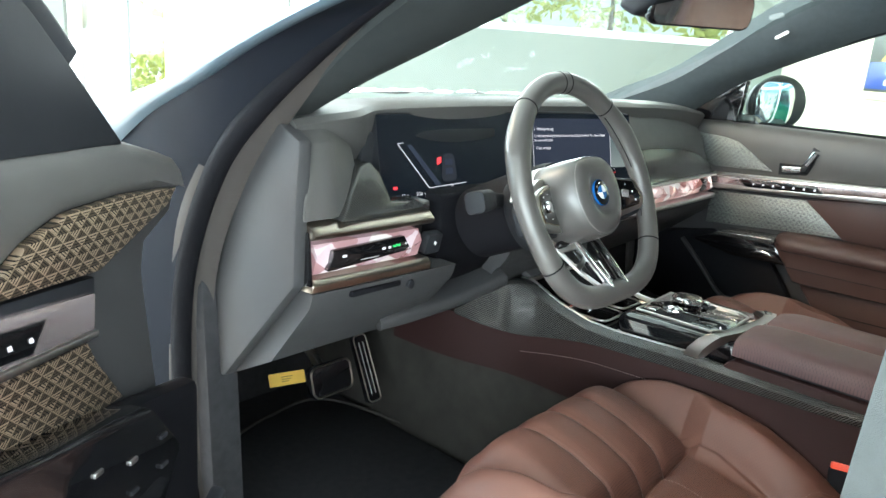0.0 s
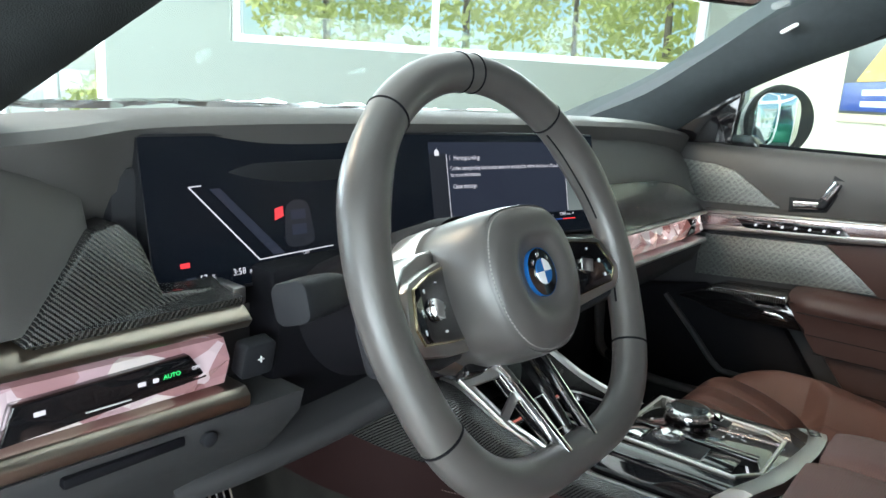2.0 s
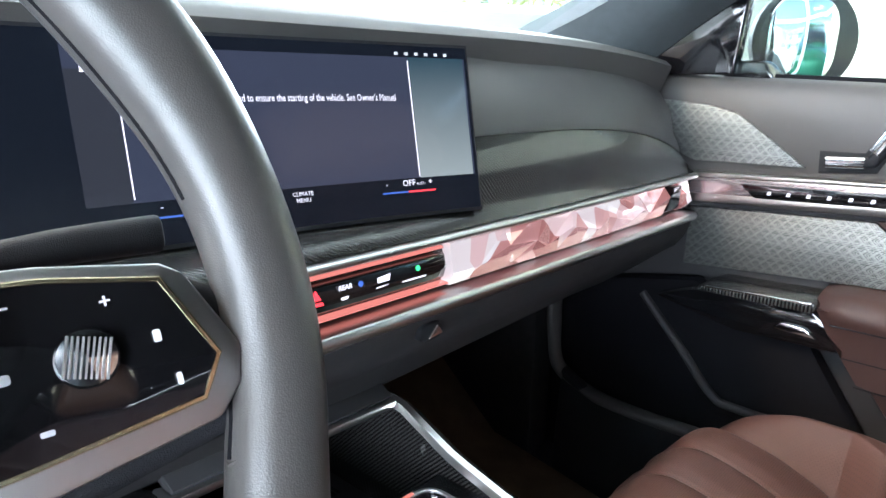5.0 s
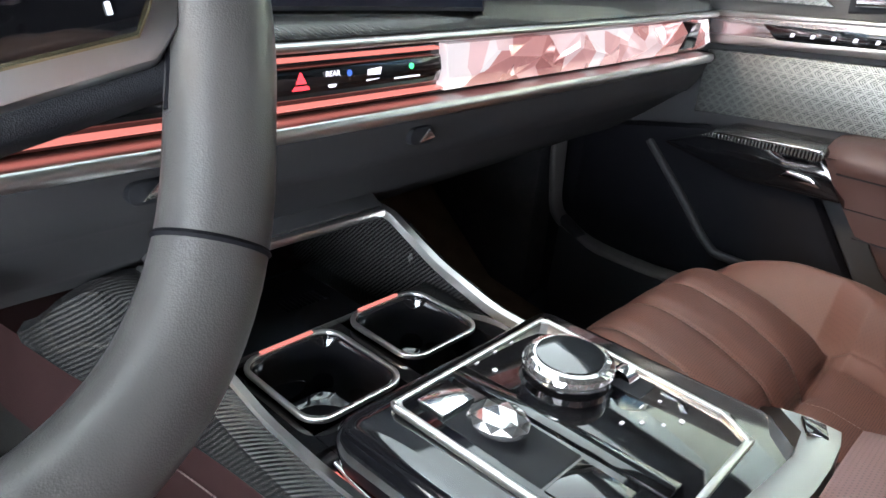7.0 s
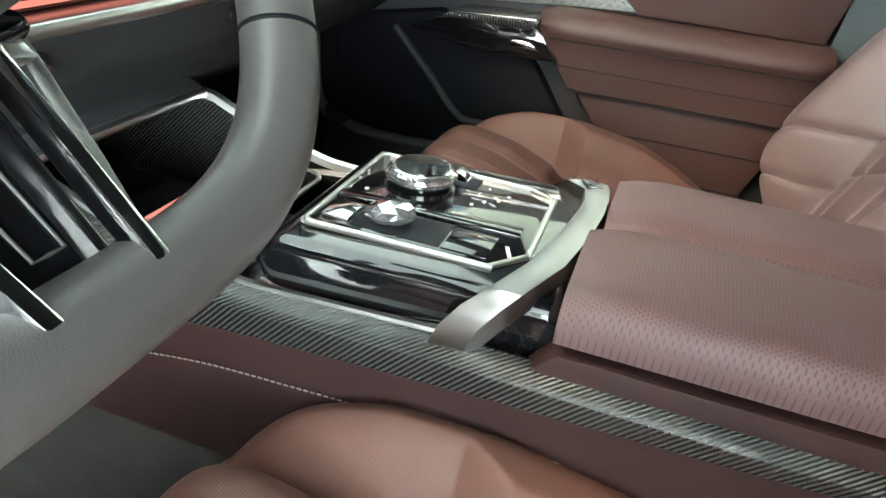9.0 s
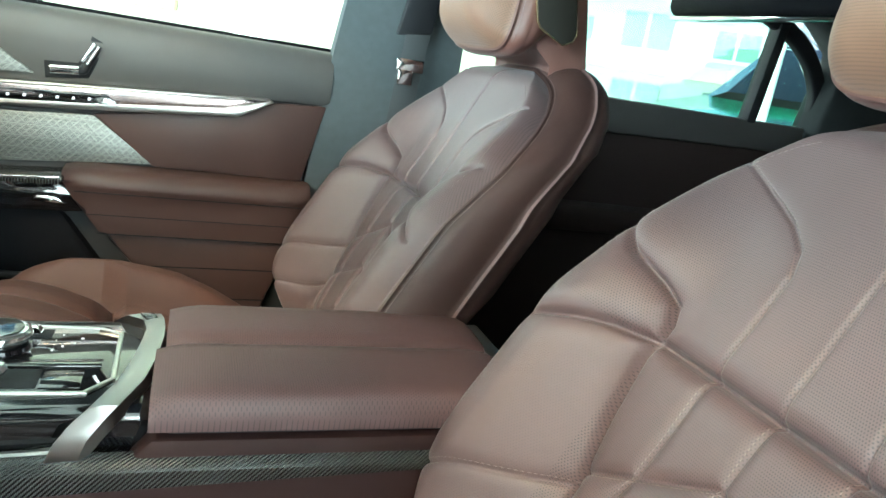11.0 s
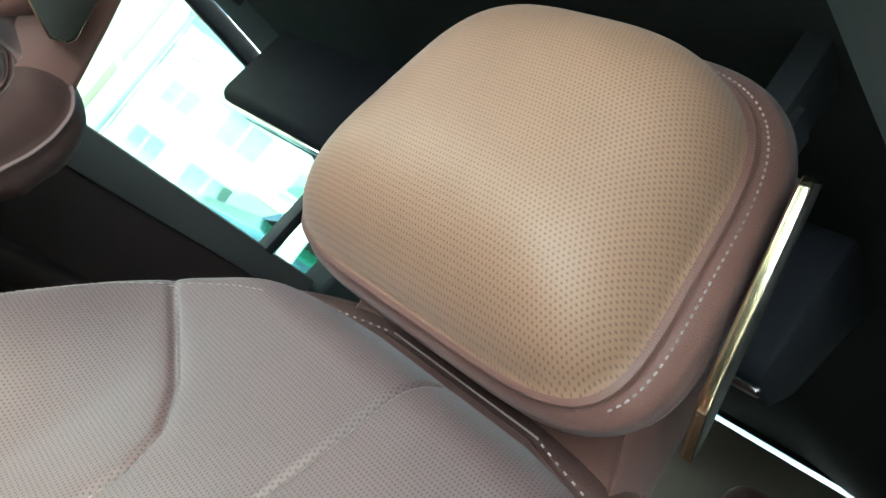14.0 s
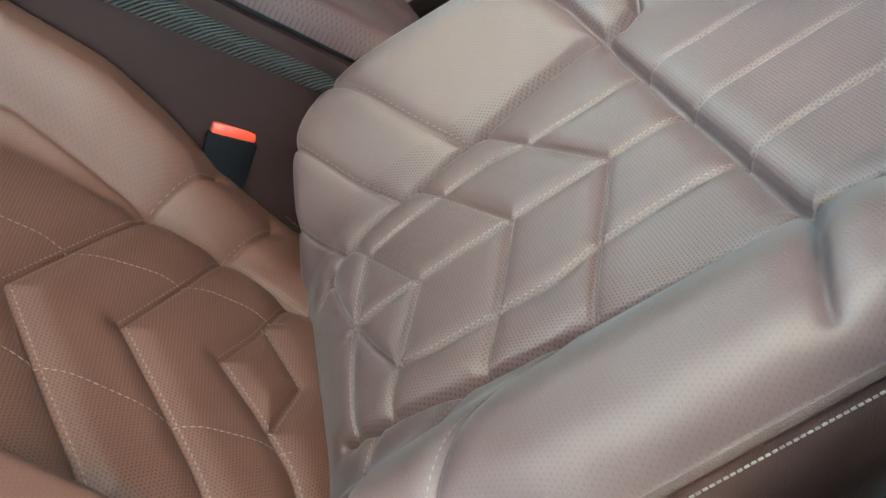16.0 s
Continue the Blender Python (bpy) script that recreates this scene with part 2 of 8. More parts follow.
for mt, w in ((M_BURG, 0.1), (M_PERF, 0.12), (M_PERF_H, 0.12)):
    q = mt.node_tree.nodes["Principled BSDF"]
    q.inputs["Sheen Tint"].default_value = (0.85, 0.95, 1.0, 1)
    q.inputs["Sheen Weight"].default_value, q.inputs["Sheen Roughness"].default_value = w, 0.4


def crystal(name, tint, lit, cells=20):
    """Facetted light bar: glossy, tinted, lit from inside by cells of uneven brightness."""
    m = bpy.data.materials.new(name)
    m.use_nodes = True
    n, l, p = nodes_of(m)
    tc = n.new("ShaderNodeTexCoord")
    vt = n.new("ShaderNodeTexVoronoi")
    vt.inputs["Scale"].default_value = cells
    l.new(tc.outputs["Object"], vt.inputs["Vector"])
    sep = n.new("ShaderNodeSeparateColor")
    l.new(vt.outputs["Color"], sep.inputs[0])
    ramp = n.new("ShaderNodeValToRGB")
    e = ramp.color_ramp.elements
    e[0].position, e[0].color = 0.0, (tint[0] * 0.5, tint[1] * 0.32, tint[2] * 0.3, 1)
    # white end of the ramp: highlights put into the cell colour
    e[1].position, e[1].color = 0.88, (1.0, 0.93, 0.90, 1)
    for at, c in ((0.35, (tint[0] * 0.75, tint[1] * 0.58, tint[2] * 0.56, 1)), (0.6, (*tint, 1))):
        k = e.new(at)
        k.color = c
    l.new(sep.outputs[0], ramp.inputs[0])
    l.new(ramp.outputs[0], p.inputs["Base Color"]), l.new(ramp.outputs[0], p.inputs["Emission Color"])
    p.inputs["Emission Strength"].default_value = lit
    p.inputs["Metallic"].default_value = 0.6
    p.inputs["Roughness"].default_value = 0.08
    p.inputs["Coat Weight"].default_value = 1.0
    return m


M_CRYSTAL = crystal("pink_lit_crystal", (0.88, 0.54, 0.51), 0.2)
M_CRYSTAL_L = crystal("pale_lavender_crystal", (0.84, 0.66, 0.73), 0.2, 34)
# the silver lips' warm reflection is put into this metal's colour
M_LIP = material("warm_satin_metal", (0.40, 0.345, 0.29), 0.3, metal=1.0, vary=0.04, vscale=40, rough_vary=0.02)
M_BAR = material("rose_silver_plate", (0.74, 0.62, 0.63), 0.2, metal=0.85, vary=0.16, vscale=9, rough_vary=0.06)
M_GLOWLINE = glow("pink_light_guide", (1.0, 0.30, 0.23), 0.30)
M_GOLD = material("champagne_metal", (0.72, 0.6, 0.38), 0.2, metal=1.0, vary=0.03, rough_vary=0.01)
M_GEM = material("cut_glass", (0.5, 0.5, 0.5), 0.04, metal=0.85, vary=0.25, vscale=120, rough_vary=0.02, coat=1.0)
M_SHEET = glass("crumpled_film", (0.75, 0.77, 0.76), 0.12)
M_POSTFRAME = material("pale_wood_frame", (0.55, 0.45, 0.32), 0.5, vary=0.15, vscale=20)
M_POST_BLUE = material("blue_poster_print", (0.008, 0.035, 0.20), 0.5, vary=0.1, vscale=5)
M_POST_DARK = material("dark_poster_print", (0.06, 0.055, 0.05), 0.4, vary=0.3, vscale=6)
M_LAMP = glow("warm_lamp_diffuser", (1.0, 0.75, 0.48), 6.0, (0.6, 0.6, 0.6))
M_UI_PANEL2 = glow("screen_grey_panel", (0.08, 0.09, 0.11), 0.16, (0.004, 0.005, 0.007), 0.08)
M_SCREEN = glow("dark_screen", (0.02, 0.03, 0.05), 0.08, (0.004, 0.005, 0.007), 0.2)
for q in (M_SCREEN, M_UI_PANEL2):  # coated glass
    q.node_tree.nodes["Principled BSDF"].inputs["Specular IOR Level"].default_value = 0.3
M_UI_WHITE = glow("screen_white", (0.8, 0.8, 0.85), 0.7)
M_UI_RED = glow("screen_red", (0.9, 0.05, 0.06), 0.8)
M_UI_GREY = glow("dim_white_symbol", (0.8, 0.8, 0.82), 0.22, (0.3, 0.3, 0.3))
M_UI_BLUE = glow("screen_blue", (0.06, 0.15, 0.55), 0.5)
M_UI_GREEN = glow("green_indicator", (0.05, 0.8, 0.2), 1.0)
M_UI_PANEL = glow("screen_panel", (0.045, 0.055, 0.085), 0.35, (0.004, 0.005, 0.007), 0.08)
M_UI_HAZE = glow("screen_reflection_glow", (0.16, 0.25, 0.27), 0.35, (0.004, 0.005, 0.007), 0.08)
hn, hl, hp = nodes_of(M_UI_HAZE)  # glow imitates the windows' reflection, brighter towards the foot of the display
htc, hsep, hramp = hn.new("ShaderNodeTexCoord"), hn.new("ShaderNodeSeparateXYZ"), hn.new("ShaderNodeValToRGB")
hl.new(htc.outputs["Generated"], hsep.inputs[0]), hl.new(hsep.outputs[2], hramp.inputs[0])
hramp.color_ramp.elements[0].color, hramp.color_ramp.elements[1].color = (0.34, 0.40, 0.38, 1), (0.03, 0.07, 0.09, 1)
hl.new(hramp.outputs[0], hp.inputs["Emission Color"])


def lattice(name, dark, light, cell, rough=0.35, shade=0.8):
    """Open geometric speaker lattice: rows of pierced diamonds over a dark ground, in UV metres."""
    m = material(name, light, rough, metal=0.8, vary=0.08)
    n, l, p = nodes_of(m)
    tc = n.new("ShaderNodeTexCoord")
    sep = n.new("ShaderNodeSeparateXYZ")
    l.new(tc.outputs["UV"], sep.inputs[0])
    u = math_node(n, l, "MULTIPLY", sep.outputs[0], 1 / cell)
    v = math_node(n, l, "MULTIPLY", sep.outputs[1], 1 / cell)
    a = math_node(n, l, "ADD", u, v)
    b_ = math_node(n, l, "SUBTRACT", u, v)
    t1 = math_node(n, l, "ABSOLUTE", math_node(n, l, "SUBTRACT", math_node(n, l, "FRACT", a), 0.5))
    t2 = math_node(n, l, "ABSOLUTE", math_node(n, l, "SUBTRACT", math_node(n, l, "FRACT", b_), 0.5))
    alt = math_node(n, l, "GREATER_THAN", math_node(n, l, "FRACT", a), math_node(n, l, "FRACT", b_))
    margin = math_node(n, l, "GREATER_THAN", math_node(n, l, "MINIMUM", math_node(n, l, "SUBTRACT", 0.5, t1), math_node(n, l, "SUBTRACT", 0.5, t2)), 0.07)
    kind = math_node(n, l, "FRACT", math_node(n, l, "MULTIPLY", math_node(n, l, "ADD", math_node(n, l, "ADD", math_node(n, l, "FLOOR", a), math_node(n, l, "MULTIPLY", math_node(n, l, "FLOOR", b_), 2.0)), alt), 1 / 3))
    s1 = math_node(n, l, "FRACT", math_node(n, l, "MULTIPLY", a, 4.0))
    s2 = math_node(n, l, "FRACT", math_node(n, l, "MULTIPLY", b_, 4.0))
    s3 = math_node(n, l, "FRACT", math_node(n, l, "MULTIPLY", v, 6.0))
    first, second = math_node(n, l, "LESS_THAN", kind, 0.2), math_node(n, l, "GREATER_THAN", kind, 0.5)
    third = math_node(n, l, "SUBTRACT", math_node(n, l, "SUBTRACT", 1.0, first), second)
    sl = math_node(n, l, "ADD", math_node(n, l, "ADD", math_node(n, l, "MULTIPLY", first, s1), math_node(n, l, "MULTIPLY", second, s2)), math_node(n, l, "MULTIPLY", third, s3))
    cut = math_node(n, l, "MULTIPLY", math_node(n, l, "LESS_THAN", sl, 0.36), margin)
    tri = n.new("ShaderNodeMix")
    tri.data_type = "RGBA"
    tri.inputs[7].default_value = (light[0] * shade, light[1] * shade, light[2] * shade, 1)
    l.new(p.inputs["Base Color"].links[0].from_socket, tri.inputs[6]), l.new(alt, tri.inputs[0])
    mix = n.new("ShaderNodeMix")
    mix.data_type = "RGBA"
    mix.inputs[7].default_value = (*dark, 1)
    l.new(tri.outputs[2], mix.inputs[6]), l.new(cut, mix.inputs[0])
    l.new(mix.outputs[2], p.inputs["Base Color"])
    b = n.new("ShaderNodeBump")
    b.invert = True
    b.inputs["Strength"].default_value, b.inputs["Distance"].default_value = 0.8, 0.001
    l.new(cut, b.inputs["Height"])
    l.new(b.outputs[0], p.inputs["Normal"])
    return m


# driver's door copy: warm light and its contrast are put into the colour
M_LATTICE_LIT = lattice("warm_lit_speaker_lattice", (0.02, 0.019, 0.018), (0.56, 0.43, 0.31), 0.018, shade=0.26)
M_LATTICE = lattice("silver_speaker_lattice", (0.05, 0.055, 0.055), (0.30, 0.31, 0.295), 0.014, 0.45)

# ---------- mesh builders ----------


def thing(name, at, label, category, group="", kind=""):
    ob = new(name)
    ob.location = at
    ob.empty_display_size = 0.05
    return tagged(ob, label, category, group, kind)


def part(name, bm, mat, parent=None, label="", angle=40):
    """Links a bmesh as one mesh object under a thing or a part."""
    me = bpy.data.meshes.new(name)
    bm.to_mesh(me)
    bm.free()
    me.materials.append(mat)
    me.polygons.foreach_set("use_smooth", [True] * len(me.polygons))
    me.set_sharp_from_angle(angle=radians(angle))
    ob = new(name, me)
    if parent:
        ob.parent = parent
        top = parent
        while top.parent:
            top = top.parent
        ob.matrix_parent_inverse = Matrix.Translation(-top.location) if parent == top else Matrix.Identity(4)
        if parent != top:
            ob.matrix_parent_inverse = Matrix.Identity(4)
    if label:
        ob["label"] = label
    return ob


def mesh_of(verts, faces):
    bm = bmesh.new()
    vs = [bm.verts.new(v) for v in verts]
    for f in faces:
        if len(set(f)) > 2:
            try:
                bm.faces.new([vs[i] for i in f])
            except ValueError:
                pass
    bmesh.ops.recalc_face_normals(bm, faces=bm.faces)
    return bm


def soften(bm, bev, seg=2, angle=30):
    if bev:
        es = [e for e in bm.edges if len(e.link_faces) == 2 and e.calc_face_angle(0) > radians(angle)]
        bmesh.ops.bevel(bm, geom=es, offset=bev, segments=seg, affect="EDGES", profile=0.5, clamp_overlap=True)
    return bm


def box(x0, x1, y0, y1, z0, z1, bev=0.004, seg=2):
    v = [(x, y, z) for x in (x0, x1) for y in (y0, y1) for z in (z0, z1)]
    bm = mesh_of(v, [(0, 1, 3, 2), (4, 6, 7, 5), (0, 4, 5, 1), (2, 3, 7, 6), (0, 2, 6, 4), (1, 5, 7, 3)])
    return soften(bm, bev, seg)


def prism(pts, axis, a, b, bev=0.003, seg=2, m=None):
    """Outline in the plane across the axis, drawn out from a to b. x: (y, z); y: (x, z); z: (x, y)."""
    def place(p, k):
        return {"x": (k, p[0], p[1]), "y": (p[0], k, p[1]), "z": (p[0], p[1], k)}[axis]
    n = len(pts)
    v = [place(p, a) for p in pts] + [place(p, b) for p in pts]
    f = [tuple(range(n)), tuple(range(2 * n - 1, n - 1, -1))] + [(i, (i + 1) % n, n + (i + 1) % n, n + i) for i in range(n)]
    bm = soften(mesh_of(v, f), bev, seg)
    if m:
        bm.transform(m)
    return bm


def smooth_line(pts, n=40, closed=False):
    """Catmull-Rom curve through points, as n points."""
    P = [Vector(p) for p in pts]
    k = len(P)
    segs = k if closed else k - 1
    out = []
    for i in range(n):
        s = i / (n if closed else n - 1) * segs
        j = min(int(s), segs - 1)
        t = s - j
        g = (lambda q: P[q % k]) if closed else (lambda q: P[min(max(q, 0), k - 1)])
        p0, p1, p2, p3 = g(j - 1), g(j), g(j + 1), g(j + 2)
        out.append(0.5 * ((2 * p1) + (p2 - p0) * t + (2 * p0 - 5 * p1 + 4 * p2 - p3) * t * t + (3 * p1 - p0 - 3 * p2 + p3) * t ** 3))
    return out


def sweep(path, ring, closed=False, up=(0, 0, 1), scale=None):
    """Draws a closed 2D ring (side, up) along a path of points."""
    P = [Vector(p) for p in path]
    n, k = len(P), len(ring)
    verts, faces = [], []
    for i, p in enumerate(P):
        a, b = (P[i - 1], P[(i + 1) % n]) if closed else (P[max(i - 1, 0)], P[min(i + 1, n - 1)])
        t = (b - a).normalized()
        u = Vector(up)
        s = t.cross(u).normalized()
        u = s.cross(t).normalized()
        f = scale(i / max(1, n - 1)) if scale else 1
        verts += [p + s * q[0] * f + u * q[1] * f for q in ring]
    for i in range(n if closed else n - 1):
        for j in range(k):
            faces.append((i * k + j, i * k + (j + 1) % k, ((i + 1) % n) * k + (j + 1) % k, ((i + 1) % n) * k + j))
    if not closed:
        faces += [tuple(range(k)), tuple(range(n * k - 1, (n - 1) * k - 1, -1))]
    return mesh_of(verts, faces)


def circle(r, n=12, ry=None):
    return [(r * math.cos(2 * math.pi * i / n), (ry or r) * math.sin(2 * math.pi * i / n)) for i in range(n)]


def rounded(w, h, r, n=4):
    out = []
    for cx, cy, a0 in ((w / 2 - r, h / 2 - r, 0), (-w / 2 + r, h / 2 - r, 90), (-w / 2 + r, -h / 2 + r, 180), (w / 2 - r, -h / 2 + r, 270)):
        out += [(cx + r * math.cos(radians(a0 + 90 * i / n)), cy + r * math.sin(radians(a0 + 90 * i / n))) for i in range(n + 1)]
    return out


def loft(xs, section, bev=0.0, axis="x"):
    """Closed section(x) -> [(y, z)] drawn along xs; ends capped."""
    verts, faces = [], []
    k = len(section(xs[0]))
    for x in xs:
        verts += [((x, p[0], p[1]) if axis == "x" else (p[0], x, p[1])) for p in section(x)]
    n = len(xs)
    for i in range(n - 1):
        for j in range(k):
            faces.append((i * k + j, i * k + (j + 1) % k, (i + 1) * k + (j + 1) % k, (i + 1) * k + j))
    faces += [tuple(range(k)), tuple(range(n * k - 1, (n - 1) * k - 1, -1))]
    return soften(mesh_of(verts, faces), bev)


def uv_by(bm, fn):
    """UV in metres from a function of the vertex place."""
    layer = bm.loops.layers.uv.new("uv")
    for f in bm.faces:
        for lp in f.loops:
            lp[layer].uv = fn(lp.vert.co)
    return bm


def spin(profile, m, n=40):
    """Turns a profile of (radius, height) round z of m."""
    k = len(profile)
    verts = [(r * math.cos(2 * math.pi * i / n), r * math.sin(2 * math.pi * i / n), z) for i in range(n) for r, z in profile]
    faces = [(i * k + j, i * k + j + 1, ((i + 1) % n) * k + j + 1, ((i + 1) % n) * k + j) for i in range(n) for j in range(k - 1)]
    faces += [tuple(i * k for i in range(n)), tuple(i * k + k - 1 for i in range(n))]
    bm = mesh_of(verts, faces)
    bm.transform(m)
    return bm


def joined(*bms):
    out = bmesh.new()
    for b in bms:
        me = bpy.data.meshes.new("tmp")
        b.to_mesh(me)
        b.free()
        out.from_mesh(me)
        bpy.data.meshes.remove(me)
    return out


def frame_axes(origin, x, y):
    """Matrix with the given x and y axes (made square) at origin."""
    X = Vector(x).normalized()
    Z = X.cross(Vector(y)).normalized()
    Y = Z.cross(X)
    return Matrix(((X.x, Y.x, Z.x, origin[0]), (X.y, Y.y, Z.y, origin[1]), (X.z, Y.z, Z.z, origin[2]), (0, 0, 0, 1)))


def lettering(name, body, size, m, mat, parent, align="LEFT"):
    cu = bpy.data.curves.new(name, "FONT")
    cu.body, cu.size, cu.align_x, cu.align_y = body, size, align, "CENTER"
    cu.extrude = 0.0002
    cu.resolution_u = 3
    tmp = bpy.data.objects.new("tmp_text", cu)
    scene.collection.objects.link(tmp)
    dg = bpy.context.evaluated_depsgraph_get()
    me = bpy.data.meshes.new_from_object(tmp.evaluated_get(dg))
    bpy.data.objects.remove(tmp)
    bm = bmesh.new()
    bm.from_mesh(me)
    bpy.data.meshes.remove(me)
    bm.transform(m)
    return part(name, bm, mat, parent)

# ---------- showroom: the car stands askew in it ----------
GROUND = -0.32
E1, E2 = Vector((0.766, 0.643, 0)), Vector((-0.643, 0.766, 0))
ROOM_O = Vector((-0.96, 0.19, GROUND))


def room(f, s, h):
    """f metres ahead, s metres to the left, h above the showroom floor."""
    return ROOM_O + E1 * f + E2 * s + Vector((0, 0, h))


ROOM = Matrix(((E1.x, E2.x, 0, ROOM_O.x), (E1.y, E2.y, 0, ROOM_O.y), (0, 0, 1, GROUND), (0, 0, 0, 1)))
F_FRONT, S_RIGHT, S_LEFT, F_BACK, H_CEIL = 7.3, -3.1, 5.2, -6.5, 3.6


def slab(name, f0, f1, s0, s1, h0, h1, mat, label, bev=0.0):
    bm = box(f0, f1, s0, s1, h0, h1, bev)
    bm.transform(ROOM)
    return tagged(part(name, bm, mat), label, kind="structure")


def wall_with_holes(name, along, pos, thick, a0, a1, h1, holes, mat, label):
    """Wall across f ('f' = constant f) or across s, with openings (a_lo, a_hi, h_lo, h_hi), as one mesh of blocks."""
    cuts = sorted({a0, a1, *[v for q in holes for v in q[:2]]})
    hcuts = sorted({0.0, h1, *[v for q in holes for v in q[2:]]})
    bms = []
    for i in range(len(cuts) - 1):
        for j in range(len(hcuts) - 1):
            ca, ch = (cuts[i] + cuts[i + 1]) / 2, (hcuts[j] + hcuts[j + 1]) / 2
            if any(q[0] < ca < q[1] and q[2] < ch < q[3] for q in holes):
                continue
            if along == "f":
                bms.append(box(pos, pos + thick, cuts[i], cuts[i + 1], hcuts[j], hcuts[j + 1], 0))
            else:
                bms.append(box(cuts[i], cuts[i + 1], pos, pos + thick, hcuts[j], hcuts[j + 1], 0))
    bm = joined(*bms)
    bmesh.ops.remove_doubles(bm, verts=bm.verts, dist=0.0005)
    bm.transform(ROOM)
    return tagged(part(name, bm, mat), label, kind="structure")


slab("floor", F_BACK, F_FRONT, S_RIGHT, S_LEFT, -0.1, 0, M_FLOORTILE, "pale polished showroom floor tiles")
slab("ceiling", F_BACK, F_FRONT, S_RIGHT, S_LEFT, H_CEIL, H_CEIL + 0.1, M_CEIL, "plain white showroom ceiling")
WIN_FRONT = (-2.6, 2.0, 1.54, 3.1)
DOOR_FRONT = (3.2, 4.35, 0.0, 2.6)
wall_with_holes("wall_front", "f", F_FRONT, 0.2, S_RIGHT - 0.2, S_LEFT + 0.2, H_CEIL, [WIN_FRONT, DOOR_FRONT], M_WALL, "white plaster wall with a high wide window")
WIN_SIDE = (-6.0, 1.75, 0.0, 3.0)
wall_with_holes("wall_right", "s", S_RIGHT - 0.2, 0.2, F_BACK, F_FRONT, H_CEIL, [WIN_SIDE], M_CREAM, "cream plaster wall beside a tall glazed front")
# left wall is out of view; its window is placed to light the seats
WIN_LEFT = (-3.2, 6.4, 0.3, 3.0)
wall_with_holes("wall_left", "s", S_LEFT, 0.2, F_BACK, F_FRONT, H_CEIL, [WIN_LEFT], M_CEIL, "unseen white wall with added long windows")
# unseen back wall; this window is added to brighten rear-facing surfaces
WIN_BACK = (-1.6, 4.8, 0.3, 3.0)
wall_with_holes("wall_back", "f", F_BACK - 0.2, 0.2, S_RIGHT - 0.2, S_LEFT + 0.2, H_CEIL, [WIN_BACK], M_CEIL, "unseen white back wall with an added wide window")


def window_unit(name, along, pos, a0, a1, h0, h1, posts, label, bar=0.07, rails=()):
    t = thing(name, room(0, 0, 0), label, "window", kind="structure")
    def bl(a, b, c, d):
        bm = box(pos - 0.04, pos + 0.04, a, b, c, d, 0.006) if along == "f" else box(a, b, pos - 0.04, pos + 0.04, c, d, 0.006)
        bm.transform(ROOM)
        return bm
    part("window_frame", joined(bl(a0, a1, h0, h0 + bar), bl(a0, a1, h1 - bar, h1), bl(a0, a0 + bar, h0 + bar, h1 - bar), bl(a1 - bar, a1, h0 + bar, h1 - bar)), M_FRAME, t)
    xs = [a0 + bar] + [p for p in posts] + [a1 - bar]
    for p in posts:
        part("mullion", bl(p - bar / 2, p + bar / 2, h0 + bar, h1 - bar), M_FRAME, t)
    for r in rails:
        part("transom", bl(a0 + bar, a1 - bar, r - bar / 2, r + bar / 2), M_FRAME, t)
    for i in range(len(xs) - 1):
        bm = box(pos - 0.004, pos + 0.004, xs[i] + 0.03, xs[i + 1] - 0.03, h0 + bar, h1 - bar, 0) if along == "f" else box(xs[i] + 0.03, xs[i + 1] - 0.03, pos - 0.004, pos + 0.004, h0 + bar, h1 - bar, 0)
        bm.transform(ROOM)
        g = part("pane", bm, M_GLASS, t)
        g.visible_shadow = False
    return t


window_unit("window_1", "f", F_FRONT + 0.1, *WIN_FRONT, [0.04], "wide white-framed showroom window high in the wall")
window_unit("window_2", "s", S_RIGHT - 0.1, *WIN_SIDE, [-4.6, -3.2, -1.8, -0.5, 0.75], "tall glazed shopfront with slim posts", rails=(1.75,))
window_unit("added_window_left", "s", S_LEFT + 0.1, *WIN_LEFT, [-1.4, 0.6, 2.5, 4.4], "long white-framed showroom windows")
window_unit("added_window_back", "f", F_BACK - 0.1, *WIN_BACK, [0.5, 2.7], "wide white-framed showroom window")
window_unit("door_1", "f", F_FRONT + 0.1, *DOOR_FRONT, [3.78], "white-framed glazed showroom door, closed", 0.12)

# daylight through the glazed sides; left and back sources are unseen and added
lamp("window_light_front", "AREA", look(room(F_FRONT - 0.02, -0.3, 2.3), room(0, -0.3, 1.0)), 210, (0.88, 0.98, 1.0), (4.4, 1.5))
lamp("added_light_left", "AREA", look(room(2.0, S_LEFT - 0.05, 1.95), room(1.6, 0, 0.9)), 560, (0.80, 0.93, 1.0), (7.6, 2.2))
lamp("window_light_right", "AREA", look(room(-3.15, S_RIGHT + 0.05, 1.6), room(-3.15, 3, 0.8)), 260, (0.88, 0.98, 1.0), (5.5, 2.8))
lamp("added_light_back", "AREA", look(room(F_BACK + 0.05, 1.6, 1.65), room(0, 0.4, 1.1)), 420, (0.88, 0.98, 1.0), (6.2, 2.6))

